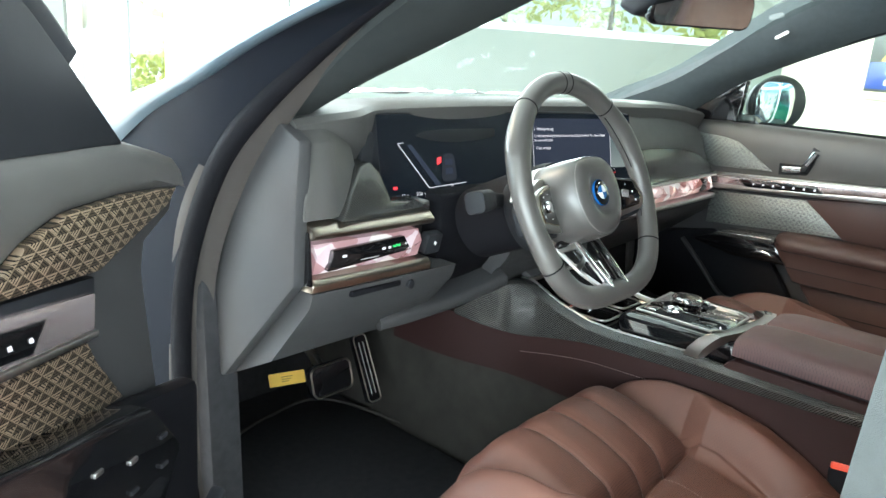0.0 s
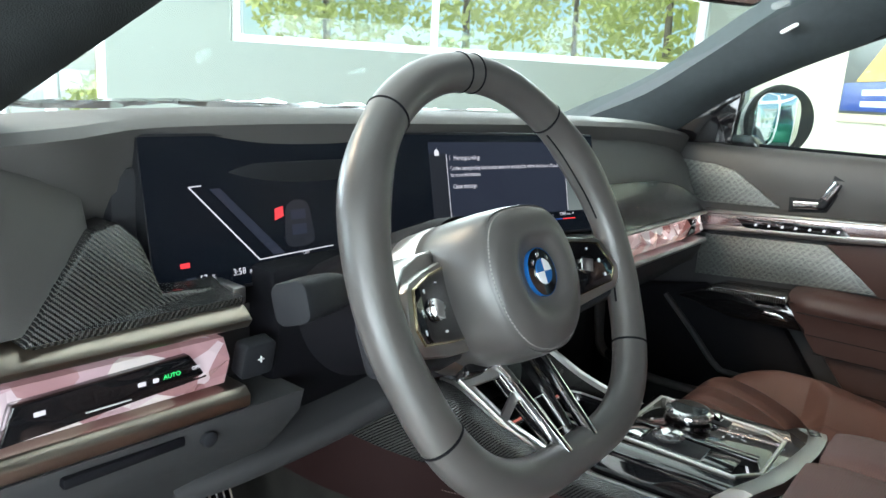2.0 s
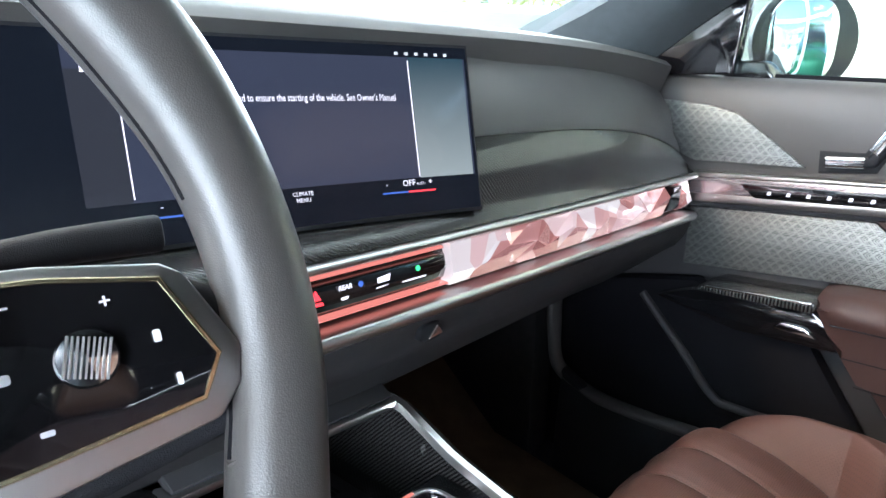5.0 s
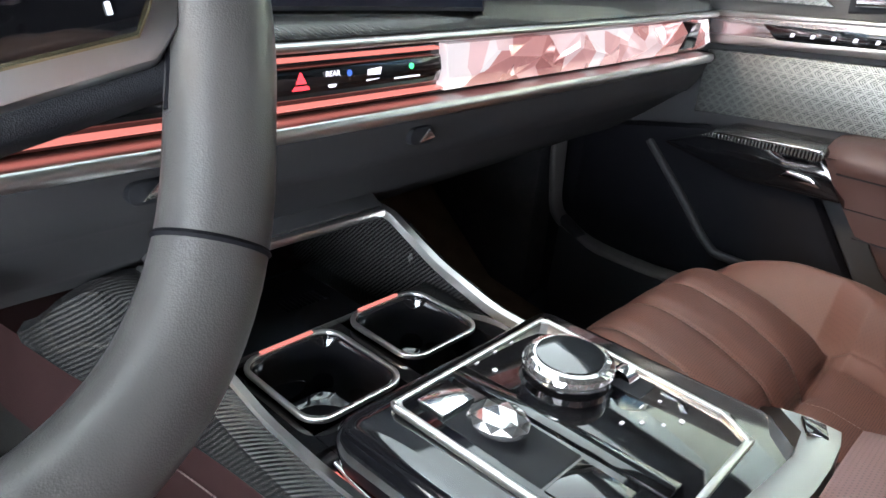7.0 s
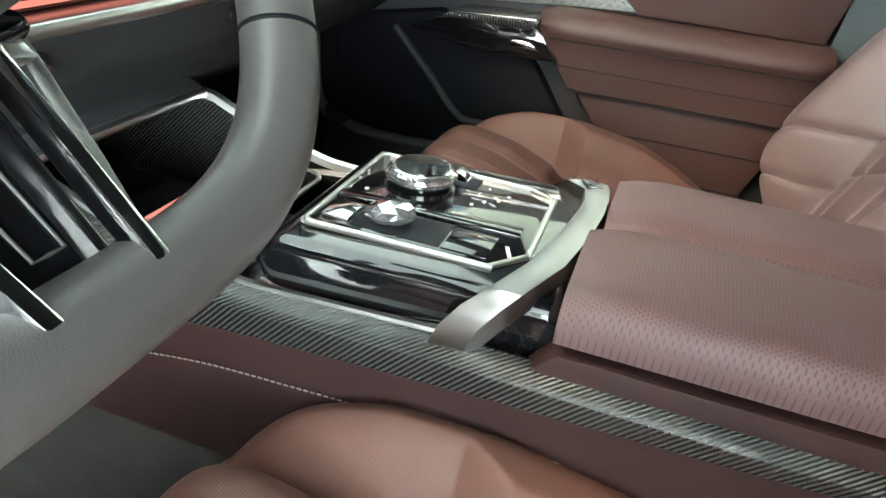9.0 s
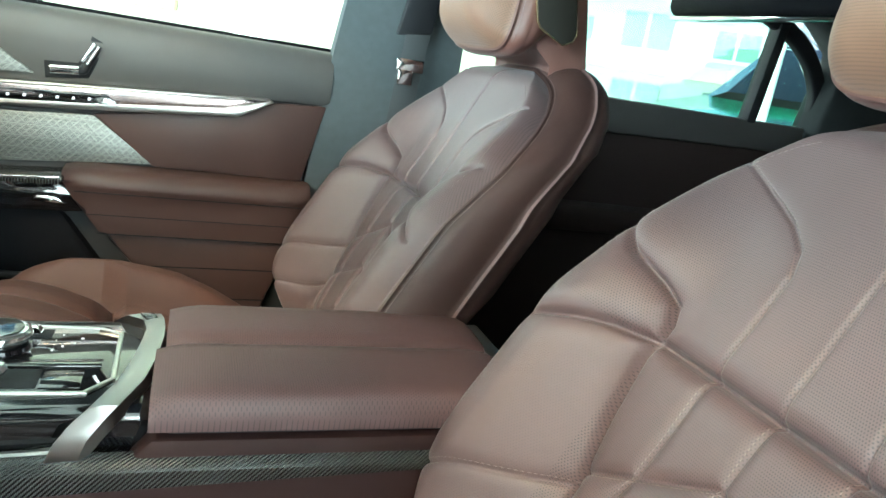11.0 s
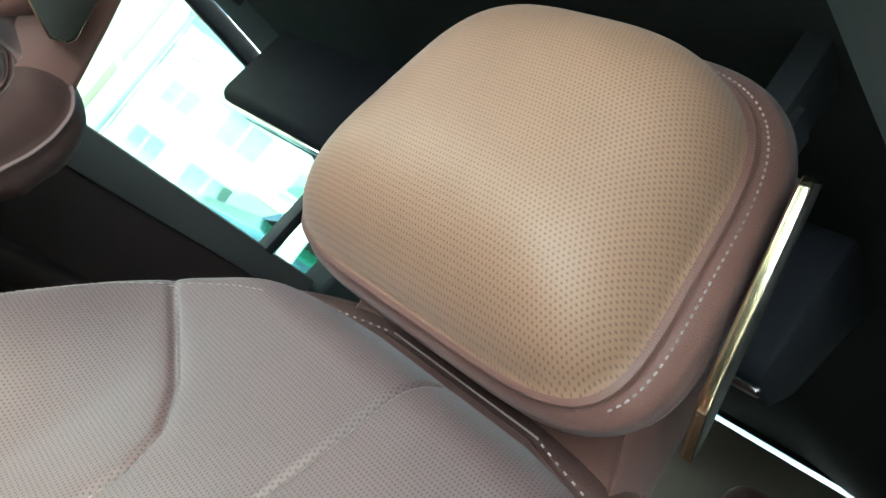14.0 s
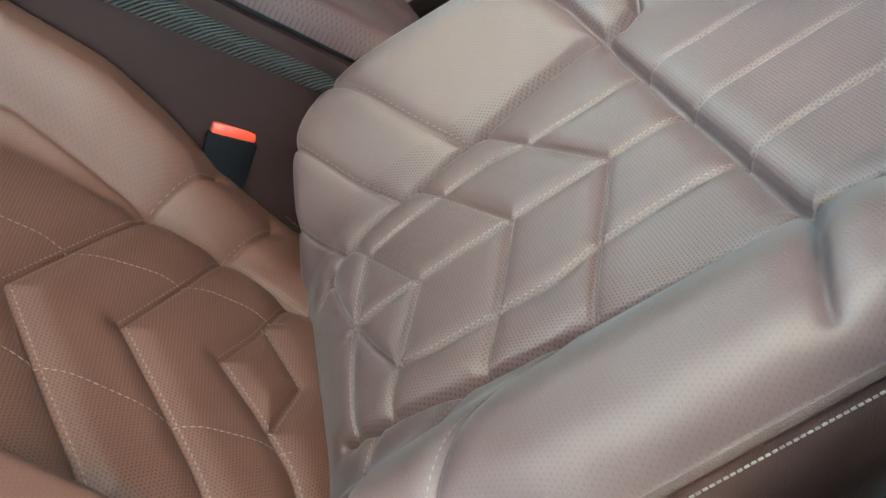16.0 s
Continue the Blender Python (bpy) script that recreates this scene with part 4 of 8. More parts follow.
# ---------- doors ----------


def build_door(xf, name, label, mirrored):
    """Front door, drawn for the passenger side with its inner face near x = 0.75, then carried by xf."""
    base = xf @ Vector((0.80, 0.5, 0.1))
    d = thing(name, base, label, "car door", "front doors")

    def add(pname, bm, mat, lab="", parent=None, angle=40):
        bm.transform(xf)
        if mirrored:
            bmesh.ops.reverse_faces(bm, faces=bm.faces)
        return part(pname, bm, mat, parent or d, lab, angle)

    # open door's pale shell drawn dark: shade on its edge is in the colour
    add("door_shell", prism(([(0.93, 0.06), (0.93, 0.70), (0.86, 0.785)] if mirrored else [(1.0, 0.06), (1.0, 0.79)]) + [(0.11, 0.79), (0.13, 0.6), (0.26, 0.2), (0.26, 0.06)], "x", 0.775, 0.85, 0.012), M_BODY_DARK if mirrored else M_PAINT)
    add("door_core", prism(([(0.94, 0.08), (0.94, 0.39), (0.923, 0.505), (0.905, 0.635), (0.912, 0.67), (0.97, 0.70), (0.985, 0.755), (0.9, 0.785)] if mirrored else [(0.99, 0.08), (0.99, 0.785)]) + [(0.125, 0.785), (0.14, 0.68), (0.25, 0.25), (0.25, 0.08)], "x", 0.752, 0.776, 0.004), M_DASH2)
    # dark upper pad with a rounded shoulder
    n = 26
    ys = [0.975 - 0.85 * i / n for i in range(n + 1)]

    def upper(y):
        lo = float(np.interp(y, [0.13, 0.243, 0.40, 0.81, 0.98], [0.70, 0.697, 0.690, 0.662, 0.655]))
        if mirrored:
            lo = float(np.interp(y, [0.13, 0.60, 0.66, 0.705, 0.758, 0.85, 0.951, 0.985], [0.70, 0.685, 0.69, 0.718, 0.737, 0.741, 0.733, 0.73]))
            dz = -0.035 * max(0.0, (y - 0.86) / 0.12)
            return [(0.84, 0.805 + dz), (0.775, 0.806 + dz), (0.752, 0.800 + dz), (0.740, 0.785 + dz), (0.735, 0.765 + dz), (0.738, lo + 0.01), (0.745, lo), (0.76, lo), (0.84, 0.745)]
        return [(0.84, 0.805), (0.775, 0.806), (0.752, 0.800), (0.740, 0.785), (0.735, 0.75), (0.738, lo + 0.012), (0.745, lo), (0.76, lo), (0.84, 0.76)]
    add("upper_pad", loft(ys, upper, axis="y"), M_DASH, "dark grey leather upper door pad")
    # pierced metal speaker fields
    def field(pname, pts, x, lab):
        bm = prism(pts, "x", x, x + 0.012, 0.002)
        return add(pname, uv_by(bm, lambda c: (c.y, c.z)), M_LATTICE_LIT if mirrored else M_LATTICE, lab)
    if mirrored:
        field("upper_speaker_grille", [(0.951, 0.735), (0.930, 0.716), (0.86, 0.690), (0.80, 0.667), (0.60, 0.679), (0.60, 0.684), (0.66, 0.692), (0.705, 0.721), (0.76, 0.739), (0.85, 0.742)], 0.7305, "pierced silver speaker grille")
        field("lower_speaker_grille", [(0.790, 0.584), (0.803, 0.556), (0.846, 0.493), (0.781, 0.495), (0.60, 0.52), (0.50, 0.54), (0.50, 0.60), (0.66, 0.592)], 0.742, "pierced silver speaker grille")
        add("bar_surround", prism([(0.80, 0.660), (0.79, 0.592), (0.60, 0.604), (0.30, 0.66), (0.30, 0.69), (0.60, 0.676)], "x", 0.736, 0.76, 0.003), M_MATT, "dark surround of the light bar")
        add("light_bar", prism([(0.789, 0.646), (0.40, 0.690), (0.33, 0.688), (0.40, 0.650), (0.60, 0.612), (0.785, 0.604)], "x", 0.728, 0.76, 0.003), M_BAR, "rose-silver metal light bar")
        add("light_bar_edge", prism([(0.79, 0.603), (0.60, 0.611), (0.40, 0.649), (0.40, 0.64), (0.60, 0.602), (0.79, 0.595)], "x", 0.727, 0.76, 0.002), M_SILVER, "brushed silver edge strip")
    else:
        field("upper_speaker_grille", [(0.93, 0.77), (0.80, 0.7635), (0.755, 0.755), (0.735, 0.743), (0.652, 0.688), (0.81, 0.680), (0.86, 0.70)], 0.7305, "pierced silver speaker grille")
        field("lower_speaker_grille", [(0.81, 0.608), (0.557, 0.626), (0.449, 0.544), (0.60, 0.533), (0.81, 0.515)], 0.742, "pierced silver speaker grille")
        # light bar with silver edges
        add("light_bar", prism([(0.81, 0.657), (0.30, 0.692), (0.27, 0.690), (0.33, 0.668), (0.52, 0.650), (0.81, 0.629)], "x", 0.728, 0.76, 0.003), M_BAR, "rose-silver metal light bar")
        add("light_bar_edge", prism([(0.81, 0.631), (0.52, 0.652), (0.33, 0.670), (0.243, 0.697), (0.235, 0.694), (0.30, 0.658), (0.52, 0.639), (0.81, 0.618)], "x", 0.726, 0.76, 0.002), M_SILVER, "brushed silver edge strip")
        add("light_bar_top", prism([(0.81, 0.663), (0.243, 0.699), (0.243, 0.695), (0.81, 0.657)], "x", 0.727, 0.76, 0.001), M_SILVER)
    sw = add("switch_panel", prism([(0.714, 0.642), (0.54, 0.66), (0.51, 0.632), (0.694, 0.613)] if mirrored else [(0.735, 0.655), (0.535, 0.668), (0.505, 0.645), (0.711, 0.636)], "x", 0.7262, 0.75, 0.0015), M_BLACK, "gloss black seat switch panel")
    for k in range(7):
        y = 0.695 - 0.026 * k
        z = (0.628 if mirrored else 0.6465) + 0.0018 * k
        add("switch_symbol", prism([(y, z - 0.0025), (y - 0.005, z - 0.002), (y - 0.006, z + 0.0025), (y - 0.0015, z + 0.003)], "x", 0.7255, 0.727, 0), M_UI_WHITE, parent=sw)
    # release handle: a bent chrome lever in a dark dish
    h0, h1, h2 = Vector((0.742, 0.625, 0.70)), Vector((0.742, 0.575, 0.704)), Vector((0.742, 0.553, 0.752))
    dish = add("handle_dish", joined(sweep([h0 + Vector((0, 0.012, -0.001)), h1, h2 + Vector((0, -0.004, 0.008))], rounded(0.012, 0.034, 0.005), up=(0, 0.4, 1))), M_MATT, "dark recessed handle dish")
    add("handle_dish_cap", sweep(smooth_line([h0, h1 + Vector((0, 0.004, 0)), h1 + Vector((0, -0.004, 0.006)), h2], 14), rounded(0.016, 0.03, 0.006), up=(1, 0, 0)), M_MATT)
    add("door_handle", sweep([h0 + Vector((-0.011, 0.002, 0)), h1 + Vector((-0.011, 0.006, 0.0))], rounded(0.016, 0.010, 0.004), up=(1, 0, 0)), M_CHROME, "chrome door release handle")
    add("seat_switch", sweep([h1 + Vector((-0.011, -0.003, 0.014)), h2 + Vector((-0.011, 0, 0))], rounded(0.016, 0.010, 0.004), up=(1, 0, 0)), M_CHROME, "chrome switch")
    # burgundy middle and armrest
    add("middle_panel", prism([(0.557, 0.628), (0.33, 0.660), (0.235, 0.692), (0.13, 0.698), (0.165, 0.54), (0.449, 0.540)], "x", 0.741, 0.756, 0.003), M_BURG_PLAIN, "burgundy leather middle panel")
    ya = [0.60 - 0.45 * i / 20 for i in range(21)]

    def arm(y):
        k = max(0.0, 1 - ((0.60 - y) / 0.03)) if y > 0.57 else 0.0
        k2 = max(0.0, 1 - ((y - 0.15) / 0.02)) if y < 0.17 else 0.0
        w = 0.668 + 0.02 * k + 0.008 * k2 + 0.02 * (0.60 - y)
        t = 0.532 + 0.008 * (0.6 - y) - 0.008 * k
        lo = float(np.interp(y, [0.49, 0.536, 0.576, 0.60], [0.376, 0.423, 0.478, 0.508]))
        return [(0.755, t + 0.004), (w + 0.03, t + 0.002), (w + 0.010, t - 0.004), (w, t - 0.018), (w + 0.001, max(t - 0.032, lo)), (w + 0.004, max(t - 0.036, lo)), (w + 0.006, max(t - 0.07, lo)), (w + 0.012, max(t - 0.117, lo)), (0.755, max(t - 0.117, lo))]
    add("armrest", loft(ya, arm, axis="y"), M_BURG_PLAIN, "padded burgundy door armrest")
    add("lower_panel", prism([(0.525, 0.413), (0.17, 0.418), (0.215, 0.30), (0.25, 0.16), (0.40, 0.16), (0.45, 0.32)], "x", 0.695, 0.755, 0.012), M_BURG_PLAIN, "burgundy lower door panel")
    for zz, y0, y1 in ((0.494, 0.575, 0.17), (0.452, 0.553, 0.18), (0.415, 0.535, 0.19)):
        add("seam", sweep([(0.6695 + 0.02 * (0.60 - y) + (0.002 if zz > 0.48 else 0.006 if zz > 0.43 else 0.0095), y, zz + 0.008 * (0.6 - y)) for y in (y0, (y0 + y1) / 2, y1)], circle(0.0011, 6), up=(1, 0, 0)), M_MATT, "dark sewn seam")
    for zz, y0, y1 in ((0.352, 0.46, 0.20), (0.288, 0.43, 0.22)):
        add("seam", sweep([(0.695, y0, zz), (0.695, y1, zz + 0.004)], circle(0.0014, 6), up=(1, 0, 0)), M_MATT, "dark sewn seam")
    # shelf with gloss black grip in front of the armrest
    if not mirrored:
        add("grip_shelf", uv_by(prism([(0.765, 0.498), (0.74, 0.511), (0.60, 0.520), (0.592, 0.514), (0.598, 0.503)], "x", 0.672, 0.755, 0.003), lambda c: (c.y, c.x)), M_CARBON, "patterned dark shelf")
        add("shelf_edge", prism([(0.742, 0.5095), (0.60, 0.5185), (0.60, 0.5160), (0.742, 0.507)], "x", 0.669, 0.674, 0.0005), M_CHROME, "thin chrome shelf edge")
        add("grip_block", prism([(0.83, 0.47), (0.775, 0.492), (0.735, 0.503), (0.60, 0.511), (0.580, 0.49), (0.556, 0.452), (0.70, 0.446)], "x", 0.684, 0.755, 0.008), M_BLACK, "gloss black grip block")
        add("latch_button", prism([(0.645, 0.470), (0.635, 0.480), (0.605, 0.480), (0.588, 0.468)], "x", 0.676, 0.69, 0.002), M_CHROME, "small chrome button")
    add("pocket", prism([(0.985, 0.10), (0.985, 0.46), (0.78, 0.50), (0.60, 0.44), (0.50, 0.30), (0.24, 0.27), (0.24, 0.10)], "x", 0.72, 0.757, 0.015), M_RUBBER, "black lower door panel")
    rim = [(0.692, 1.01, 0.43), (0.69, 1.003, 0.358), (0.69, 0.992, 0.302), (0.69, 0.957, 0.277), (0.69, 0.902, 0.262), (0.69, 0.807, 0.259), (0.69, 0.705, 0.263), (0.69, 0.30, 0.262)]
    add("pocket_rim", sweep(smooth_line(rim[5:] if mirrored else rim, 30), rounded(0.03, 0.014, 0.006), up=(0, 0, 1)), M_DASH, "grey pocket rim")
    add("door_crease", sweep(smooth_line([(0.72, 0.86, 0.458), (0.718, 0.837, 0.436), (0.716, 0.784, 0.384), (0.716, 0.728, 0.325), (0.716, 0.684, 0.314), (0.716, 0.5, 0.318)], 24), rounded(0.012, 0.014, 0.005), up=(1, 0, 0)), M_DASH2, "grey moulded edge of the door pocket")
    add("pocket_wall", prism([(0.98, 0.10), (0.975, 0.30), (0.90, 0.258), (0.30, 0.258), (0.30, 0.10)], "x", 0.675, 0.70, 0.006), M_MATT)
    # sail panel, window frame and mirror
    add("sail_panel", prism([(0.875, 0.795), (0.80, 0.878), (0.735, 0.945), (0.66, 0.99), (0.58, 1.02), (0.58, 0.80)] if mirrored else [(0.965, 0.80), (0.775, 0.808), (0.765, 0.93), (0.78, 0.945)], "x", 0.748, 0.775, 0.004), M_MATT if mirrored else M_BLACK, "black corner trim at the mirror")
    add("window_frame", sweep(smooth_line(([(0.765, 0.80, 0.888), (0.762, 0.735, 0.948)] if mirrored else [(0.765, 0.96, 0.81), (0.762, 0.79, 0.925)]) + [ (0.75, 0.60, 1.015), (0.73, 0.40, 1.085), (0.715, 0.15, 1.125), (0.71, 0.10, 1.125)], 30), rounded(0.03, 0.028, 0.006), up=(1, 0, 0)), M_MATT, "black window frame")
    add("belt_trim", box(0.786, 0.81, 0.12, 0.84 if mirrored else 0.98, 0.80, 0.812, 0.003), M_RUBBER, "black window seal")
    gl = prism([(0.775, 0.81), (0.765, 0.93), (0.60, 1.01), (0.40, 1.08), (0.12, 1.12), (0.10, 0.81)], "x", 0.768, 0.772, 0)
    g = add("side_window", gl, M_GLASS, "clear side window")
    g.visible_shadow = False
    house = spin([(0, 0), (0.045, 0.0), (0.066, 0.012), (0.076, 0.035), (0.074, 0.045), (0.068, 0.05), (0, 0.05)], Matrix.Identity(4), 30)
    house.transform(Matrix.Translation((0.022, 0, 0)) @ Matrix.Diagonal((1.38, 1.06, 1, 1)))
    MM = frame_axes((0.862, 0.735, 0.862), (0.90, -0.44, 0.0), (0, -0.02, 1))
    mm = MM @ Matrix.Translation((0, 0, -0.03))
    house.transform(mm)
    add("mirror_housing", house, M_MATT, "gloss black door mirror housing")
    m_ = prism(rounded(0.140, 0.122, 0.042, 6), "z", 0.0485, 0.052, 0.001)
    m_.transform(mm)
    add("mirror_glass", m_, M_MIRROR, "mirror glass")
    add("mirror_foot", prism([(0.80, 0.80), (0.72, 0.80), (0.74, 0.83), (0.79, 0.83)], "x", 0.77, 0.87, 0.006), M_BLACK)
    return d


M_MIRROR = material("mirror_silver", (0.85, 0.88, 0.87), 0.03, metal=1.0, vary=0.01, rough_vary=0.01)
build_door(Matrix.Identity(4), "front_door", "closed passenger door with pierced silver grilles and burgundy armrest", False)
HINGE = Vector((-0.84, 1.0, 0))
OPEN = Matrix.Translation(HINGE + Vector((-0.03, 0, 0))) @ Matrix.Rotation(radians(-60), 4, "Z") @ Matrix.Translation(-HINGE) @ Matrix.Diagonal((-1, 1, 1, 1))
build_door(OPEN, "front_door", "open driver's door with pierced silver grilles and window switches", True)

# window switch block on the open door
ddoor = [o for o in scene.objects if o.name.startswith("front_door")][-1]
bm = prism([(0.908, 0.401), (0.846, 0.486), (0.781, 0.502), (0.66, 0.523), (0.50, 0.55), (0.50, 0.40), (0.70, 0.33), (0.86, 0.33)], "x", 0.70, 0.752, 0.010)
bm.transform(OPEN)
bmesh.ops.reverse_faces(bm, faces=bm.faces)
sw = part("switch_block", bm, M_BLACK, ddoor, "gloss black window switch block")
for k, (y, z) in enumerate([(0.86, 0.44), (0.80, 0.44), (0.80, 0.40), (0.74, 0.46), (0.74, 0.41), (0.68, 0.43), (0.86, 0.40)]):
    bm = box(0.697, 0.704, y - 0.007, y + 0.007, z - 0.003, z + 0.003, 0.001)
    bm.transform(OPEN)
    bmesh.ops.reverse_faces(bm, faces=bm.faces)
    part("window_switch", bm, M_SILVER if k % 2 else M_MATT, sw)

# ---------- rear of the cabin ----------
for side in (1, -1):
    rd = thing("rear_door", (0.78 * side, -0.6, 0.1), "closed rear door in dark burgundy with a grey top edge", "car door", "rear doors")

    def rear(pname, bm, mat, lab=""):
        return part(pname, mirror_x(bm) if side < 0 else bm, mat, rd, lab)
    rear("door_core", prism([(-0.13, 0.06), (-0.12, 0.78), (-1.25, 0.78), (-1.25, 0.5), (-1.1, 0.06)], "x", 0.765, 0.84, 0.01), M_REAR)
    rear("top_edge", prism([(-0.12, 0.72), (-0.12, 0.808), (-1.22, 0.812), (-1.22, 0.745)], "x", 0.745, 0.80, 0.008), M_DASH, "dark grey top edge")
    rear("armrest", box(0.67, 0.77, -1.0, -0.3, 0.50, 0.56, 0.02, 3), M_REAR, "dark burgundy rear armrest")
    rear("quarter_post", prism([(-0.915, 0.80), (-0.945, 0.80), (-0.975, 1.06), (-0.945, 1.06)], "x", 0.745, 0.785, 0.006), M_MATT, "black window post")
    rear("window_frame", sweep(smooth_line([(0.765, -0.13, 1.12), (0.765, -0.4, 1.125), (0.765, -0.75, 1.095), (0.765, -1.0, 1.03), (0.765, -1.12, 0.92), (0.765, -1.13, 0.81)], 30), rounded(0.04, 0.03, 0.008), up=(1, 0, 0)), M_MATT, "black window frame")
    g = rear("rear_window", prism([(-0.13, 0.81), (-0.13, 1.12), (-0.4, 1.12), (-0.75, 1.09), (-1.0, 1.03), (-1.12, 0.9), (-1.12, 0.81)], "x", 0.772, 0.776, 0), M_GLASS_DARK, "tinted rear side window")
    if side < 0:
        rear("window_blind", prism([(-0.13, 0.818), (-0.13, 1.12), (-0.4, 1.12), (-0.75, 1.09), (-1.0, 1.03), (-1.12, 0.9), (-1.12, 0.818)], "x", 0.762, 0.768, 0), M_MATT, "black roller blind drawn over the window")
    g.visible_shadow = False
    bm = prism([(-1.10, 0.79), (-1.14, 1.0), (-1.0, 1.10), (-0.75, 1.13), (-0.75, 1.2), (-1.7, 1.1), (-1.7, 0.6), (-1.3, 0.6)], "x", 0.70, 0.80, 0.015)
    part("rear_pillar", mirror_x(bm) if side < 0 else bm, M_HEADLINE, car, "dark rear pillar trim")
part("parcel_shelf", box(-0.72, 0.72, -1.75, -1.25, 0.74, 0.78, 0.01), M_HEADLINE, car, "dark parcel shelf")
part("rear_bulkhead", box(-0.80, 0.80, -1.80, -1.70, 0.0, 1.118, 0.004), M_SHELF, car, "dark brown panel below the rear window")
part("rear_blind", box(-0.80, 0.80, -1.712, -1.70, 1.131, 1.24, 0.002), M_HEADLINE, car, "dark closed rear blind")

bench = thing("rear_bench", (0, -1.0, 0.02), "burgundy leather rear bench seat in shadow", "car seat")
for x in (-0.42, 0.42):
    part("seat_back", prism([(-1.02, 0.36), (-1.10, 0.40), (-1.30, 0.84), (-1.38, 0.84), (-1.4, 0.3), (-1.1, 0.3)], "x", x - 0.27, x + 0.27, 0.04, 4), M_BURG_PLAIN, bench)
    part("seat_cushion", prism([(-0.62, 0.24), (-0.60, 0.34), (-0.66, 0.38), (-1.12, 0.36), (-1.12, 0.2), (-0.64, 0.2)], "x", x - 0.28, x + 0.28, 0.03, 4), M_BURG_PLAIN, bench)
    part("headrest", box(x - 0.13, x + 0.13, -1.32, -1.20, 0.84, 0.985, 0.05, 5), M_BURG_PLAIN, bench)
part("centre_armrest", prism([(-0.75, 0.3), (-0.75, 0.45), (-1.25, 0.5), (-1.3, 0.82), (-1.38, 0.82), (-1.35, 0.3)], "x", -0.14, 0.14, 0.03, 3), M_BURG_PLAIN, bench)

# folded theatre screen under the headliner
tv = thing("folding_screen", (0, -0.5, 1.18), "dark folding rear screen stowed under the headliner", "screen")
part("screen_panel", prism([(-0.41, 0.972), (-0.40, 0.985), (-0.42, 1.12), (-0.62, 1.15), (-0.52, 1.0), (-0.47, 0.97)], "x", -0.45, 0.43, 0.006), M_RUBBER, tv, "dark screen panel")
part("screen_edge", box(-0.45, 0.43, -0.424, -0.408, 0.964, 0.971, 0.002), M_CHROME, tv, "bright lower edge")
for sx in (-1, 1):
    part("bracket", joined(box(sx * 0.395 - 0.012, sx * 0.395 + 0.012, -0.32, -0.26, 1.08, 1.19, 0.005), box(sx * 0.395 - 0.018, sx * 0.395 + 0.018, -0.31, -0.27, 1.10, 1.13, 0.004)), M_MATT, tv, "black hinge bracket")

# seat belt on the centre pillar
for side in (1,):
    belt = thing("seat_belt", (0.66 * side, 0.0, 0.8), "grey webbing seat belt with a metal tongue", "seat belt")

    def bp(pname, bm, mat, lab=""):
        return part(pname, mirror_x(bm) if side < 0 else bm, mat, belt, lab)
    bp("belt_guide", prism([(0.03, 0.86), (-0.04, 0.87), (-0.05, 0.96), (0.01, 0.96)], "x", 0.645, 0.665, 0.006), M_MATT, "dark belt guide")
    bp("webbing", sweep([(0.652, -0.02, 0.93), (0.648, -0.005, 0.80), (0.652, 0.01, 0.60), (0.665, 0.03, 0.30), (0.69, 0.04, 0.12)], rounded(0.048, 0.002, 0.0008, 2), up=(1, 0, 0)), M_BELT, "grey webbing")
    bp("tongue", joined(box(0.638, 0.645, -0.03, 0.025, 0.795, 0.82, 0.003), box(0.638, 0.642, -0.01, 0.02, 0.77, 0.80, 0.002)), M_CHROME, "metal belt tongue")

# interior mirror and sun visors
rv = thing("rear_view_mirror", (0, 0.66, 1.02), "black frameless interior mirror below the windscreen header", "mirror")
MM = frame_axes((0.045, 0.62, 1.04), (0.92, -0.39, 0.03), (0.03, -0.15, 1))
bm = prism(rounded(0.25, 0.066, 0.022, 6), "z", -0.02, 0.0, 0.006)
bm.transform(MM)
part("mirror_body", bm, M_BLACK, rv, "gloss black mirror body")
bm = prism(rounded(0.235, 0.058, 0.018, 6), "z", 0.0, 0.0015, 0)
bm.transform(MM)
part("mirror_glass", bm, M_GEM, rv, "dark mirror glass")
part("mirror_stalk", sweep([(0.02, 0.65, 1.04), (0.01, 0.70, 1.09), (0.0, 0.64, 1.16)], circle(0.018, 12), up=(1, 0, 0)), M_MATT, rv, "black stalk")
part("sensor_cover", prism([(0.74, 1.035), (0.70, 1.015), (0.63, 1.06), (0.60, 1.15), (0.66, 1.13)], "x", -0.075, 0.05, 0.012, 3), M_MATT, rv, "black sensor cover")
for side in (1, -1):
    vis = thing("sun_visor", (0.33 * side, 0.42, 1.17), "grey fabric sun visor folded up", "sun visor", "sun visors")
    bm = box(0.14, 0.54, 0.36, 0.50, 1.135, 1.155, 0.008, 3)
    part("visor_board", mirror_x(bm) if side < 0 else bm, M_PILLAR, vis)
part("header", box(-0.60, 0.60, 0.42, 0.56, 1.155, 1.2, 0.01), M_HEADLINE, car, "dark windscreen header")
# small embossed badge on the pillar trim
bdg = prism(rounded(0.034, 0.014, 0.006), "z", 0, 0.003, 0.001)
bdg.transform(frame_axes((0.640, 0.665, 1.035), (0.25, -0.72, 0.5), (0.75, 0.4, 0.5)))
part("pillar_badge", bdg, M_FRAME, car, "small pale oblong badge")

# red-buttoned belt buckle beside the driver's seat
bk = thing("belt_buckle", (-0.118, 0.20, 0.26), "black seat belt buckle with a red button", "belt buckle")
BM = frame_axes((-0.125, 0.20, 0.352), (0.1, -1, 0.12), (0.15, 0.1, 1))
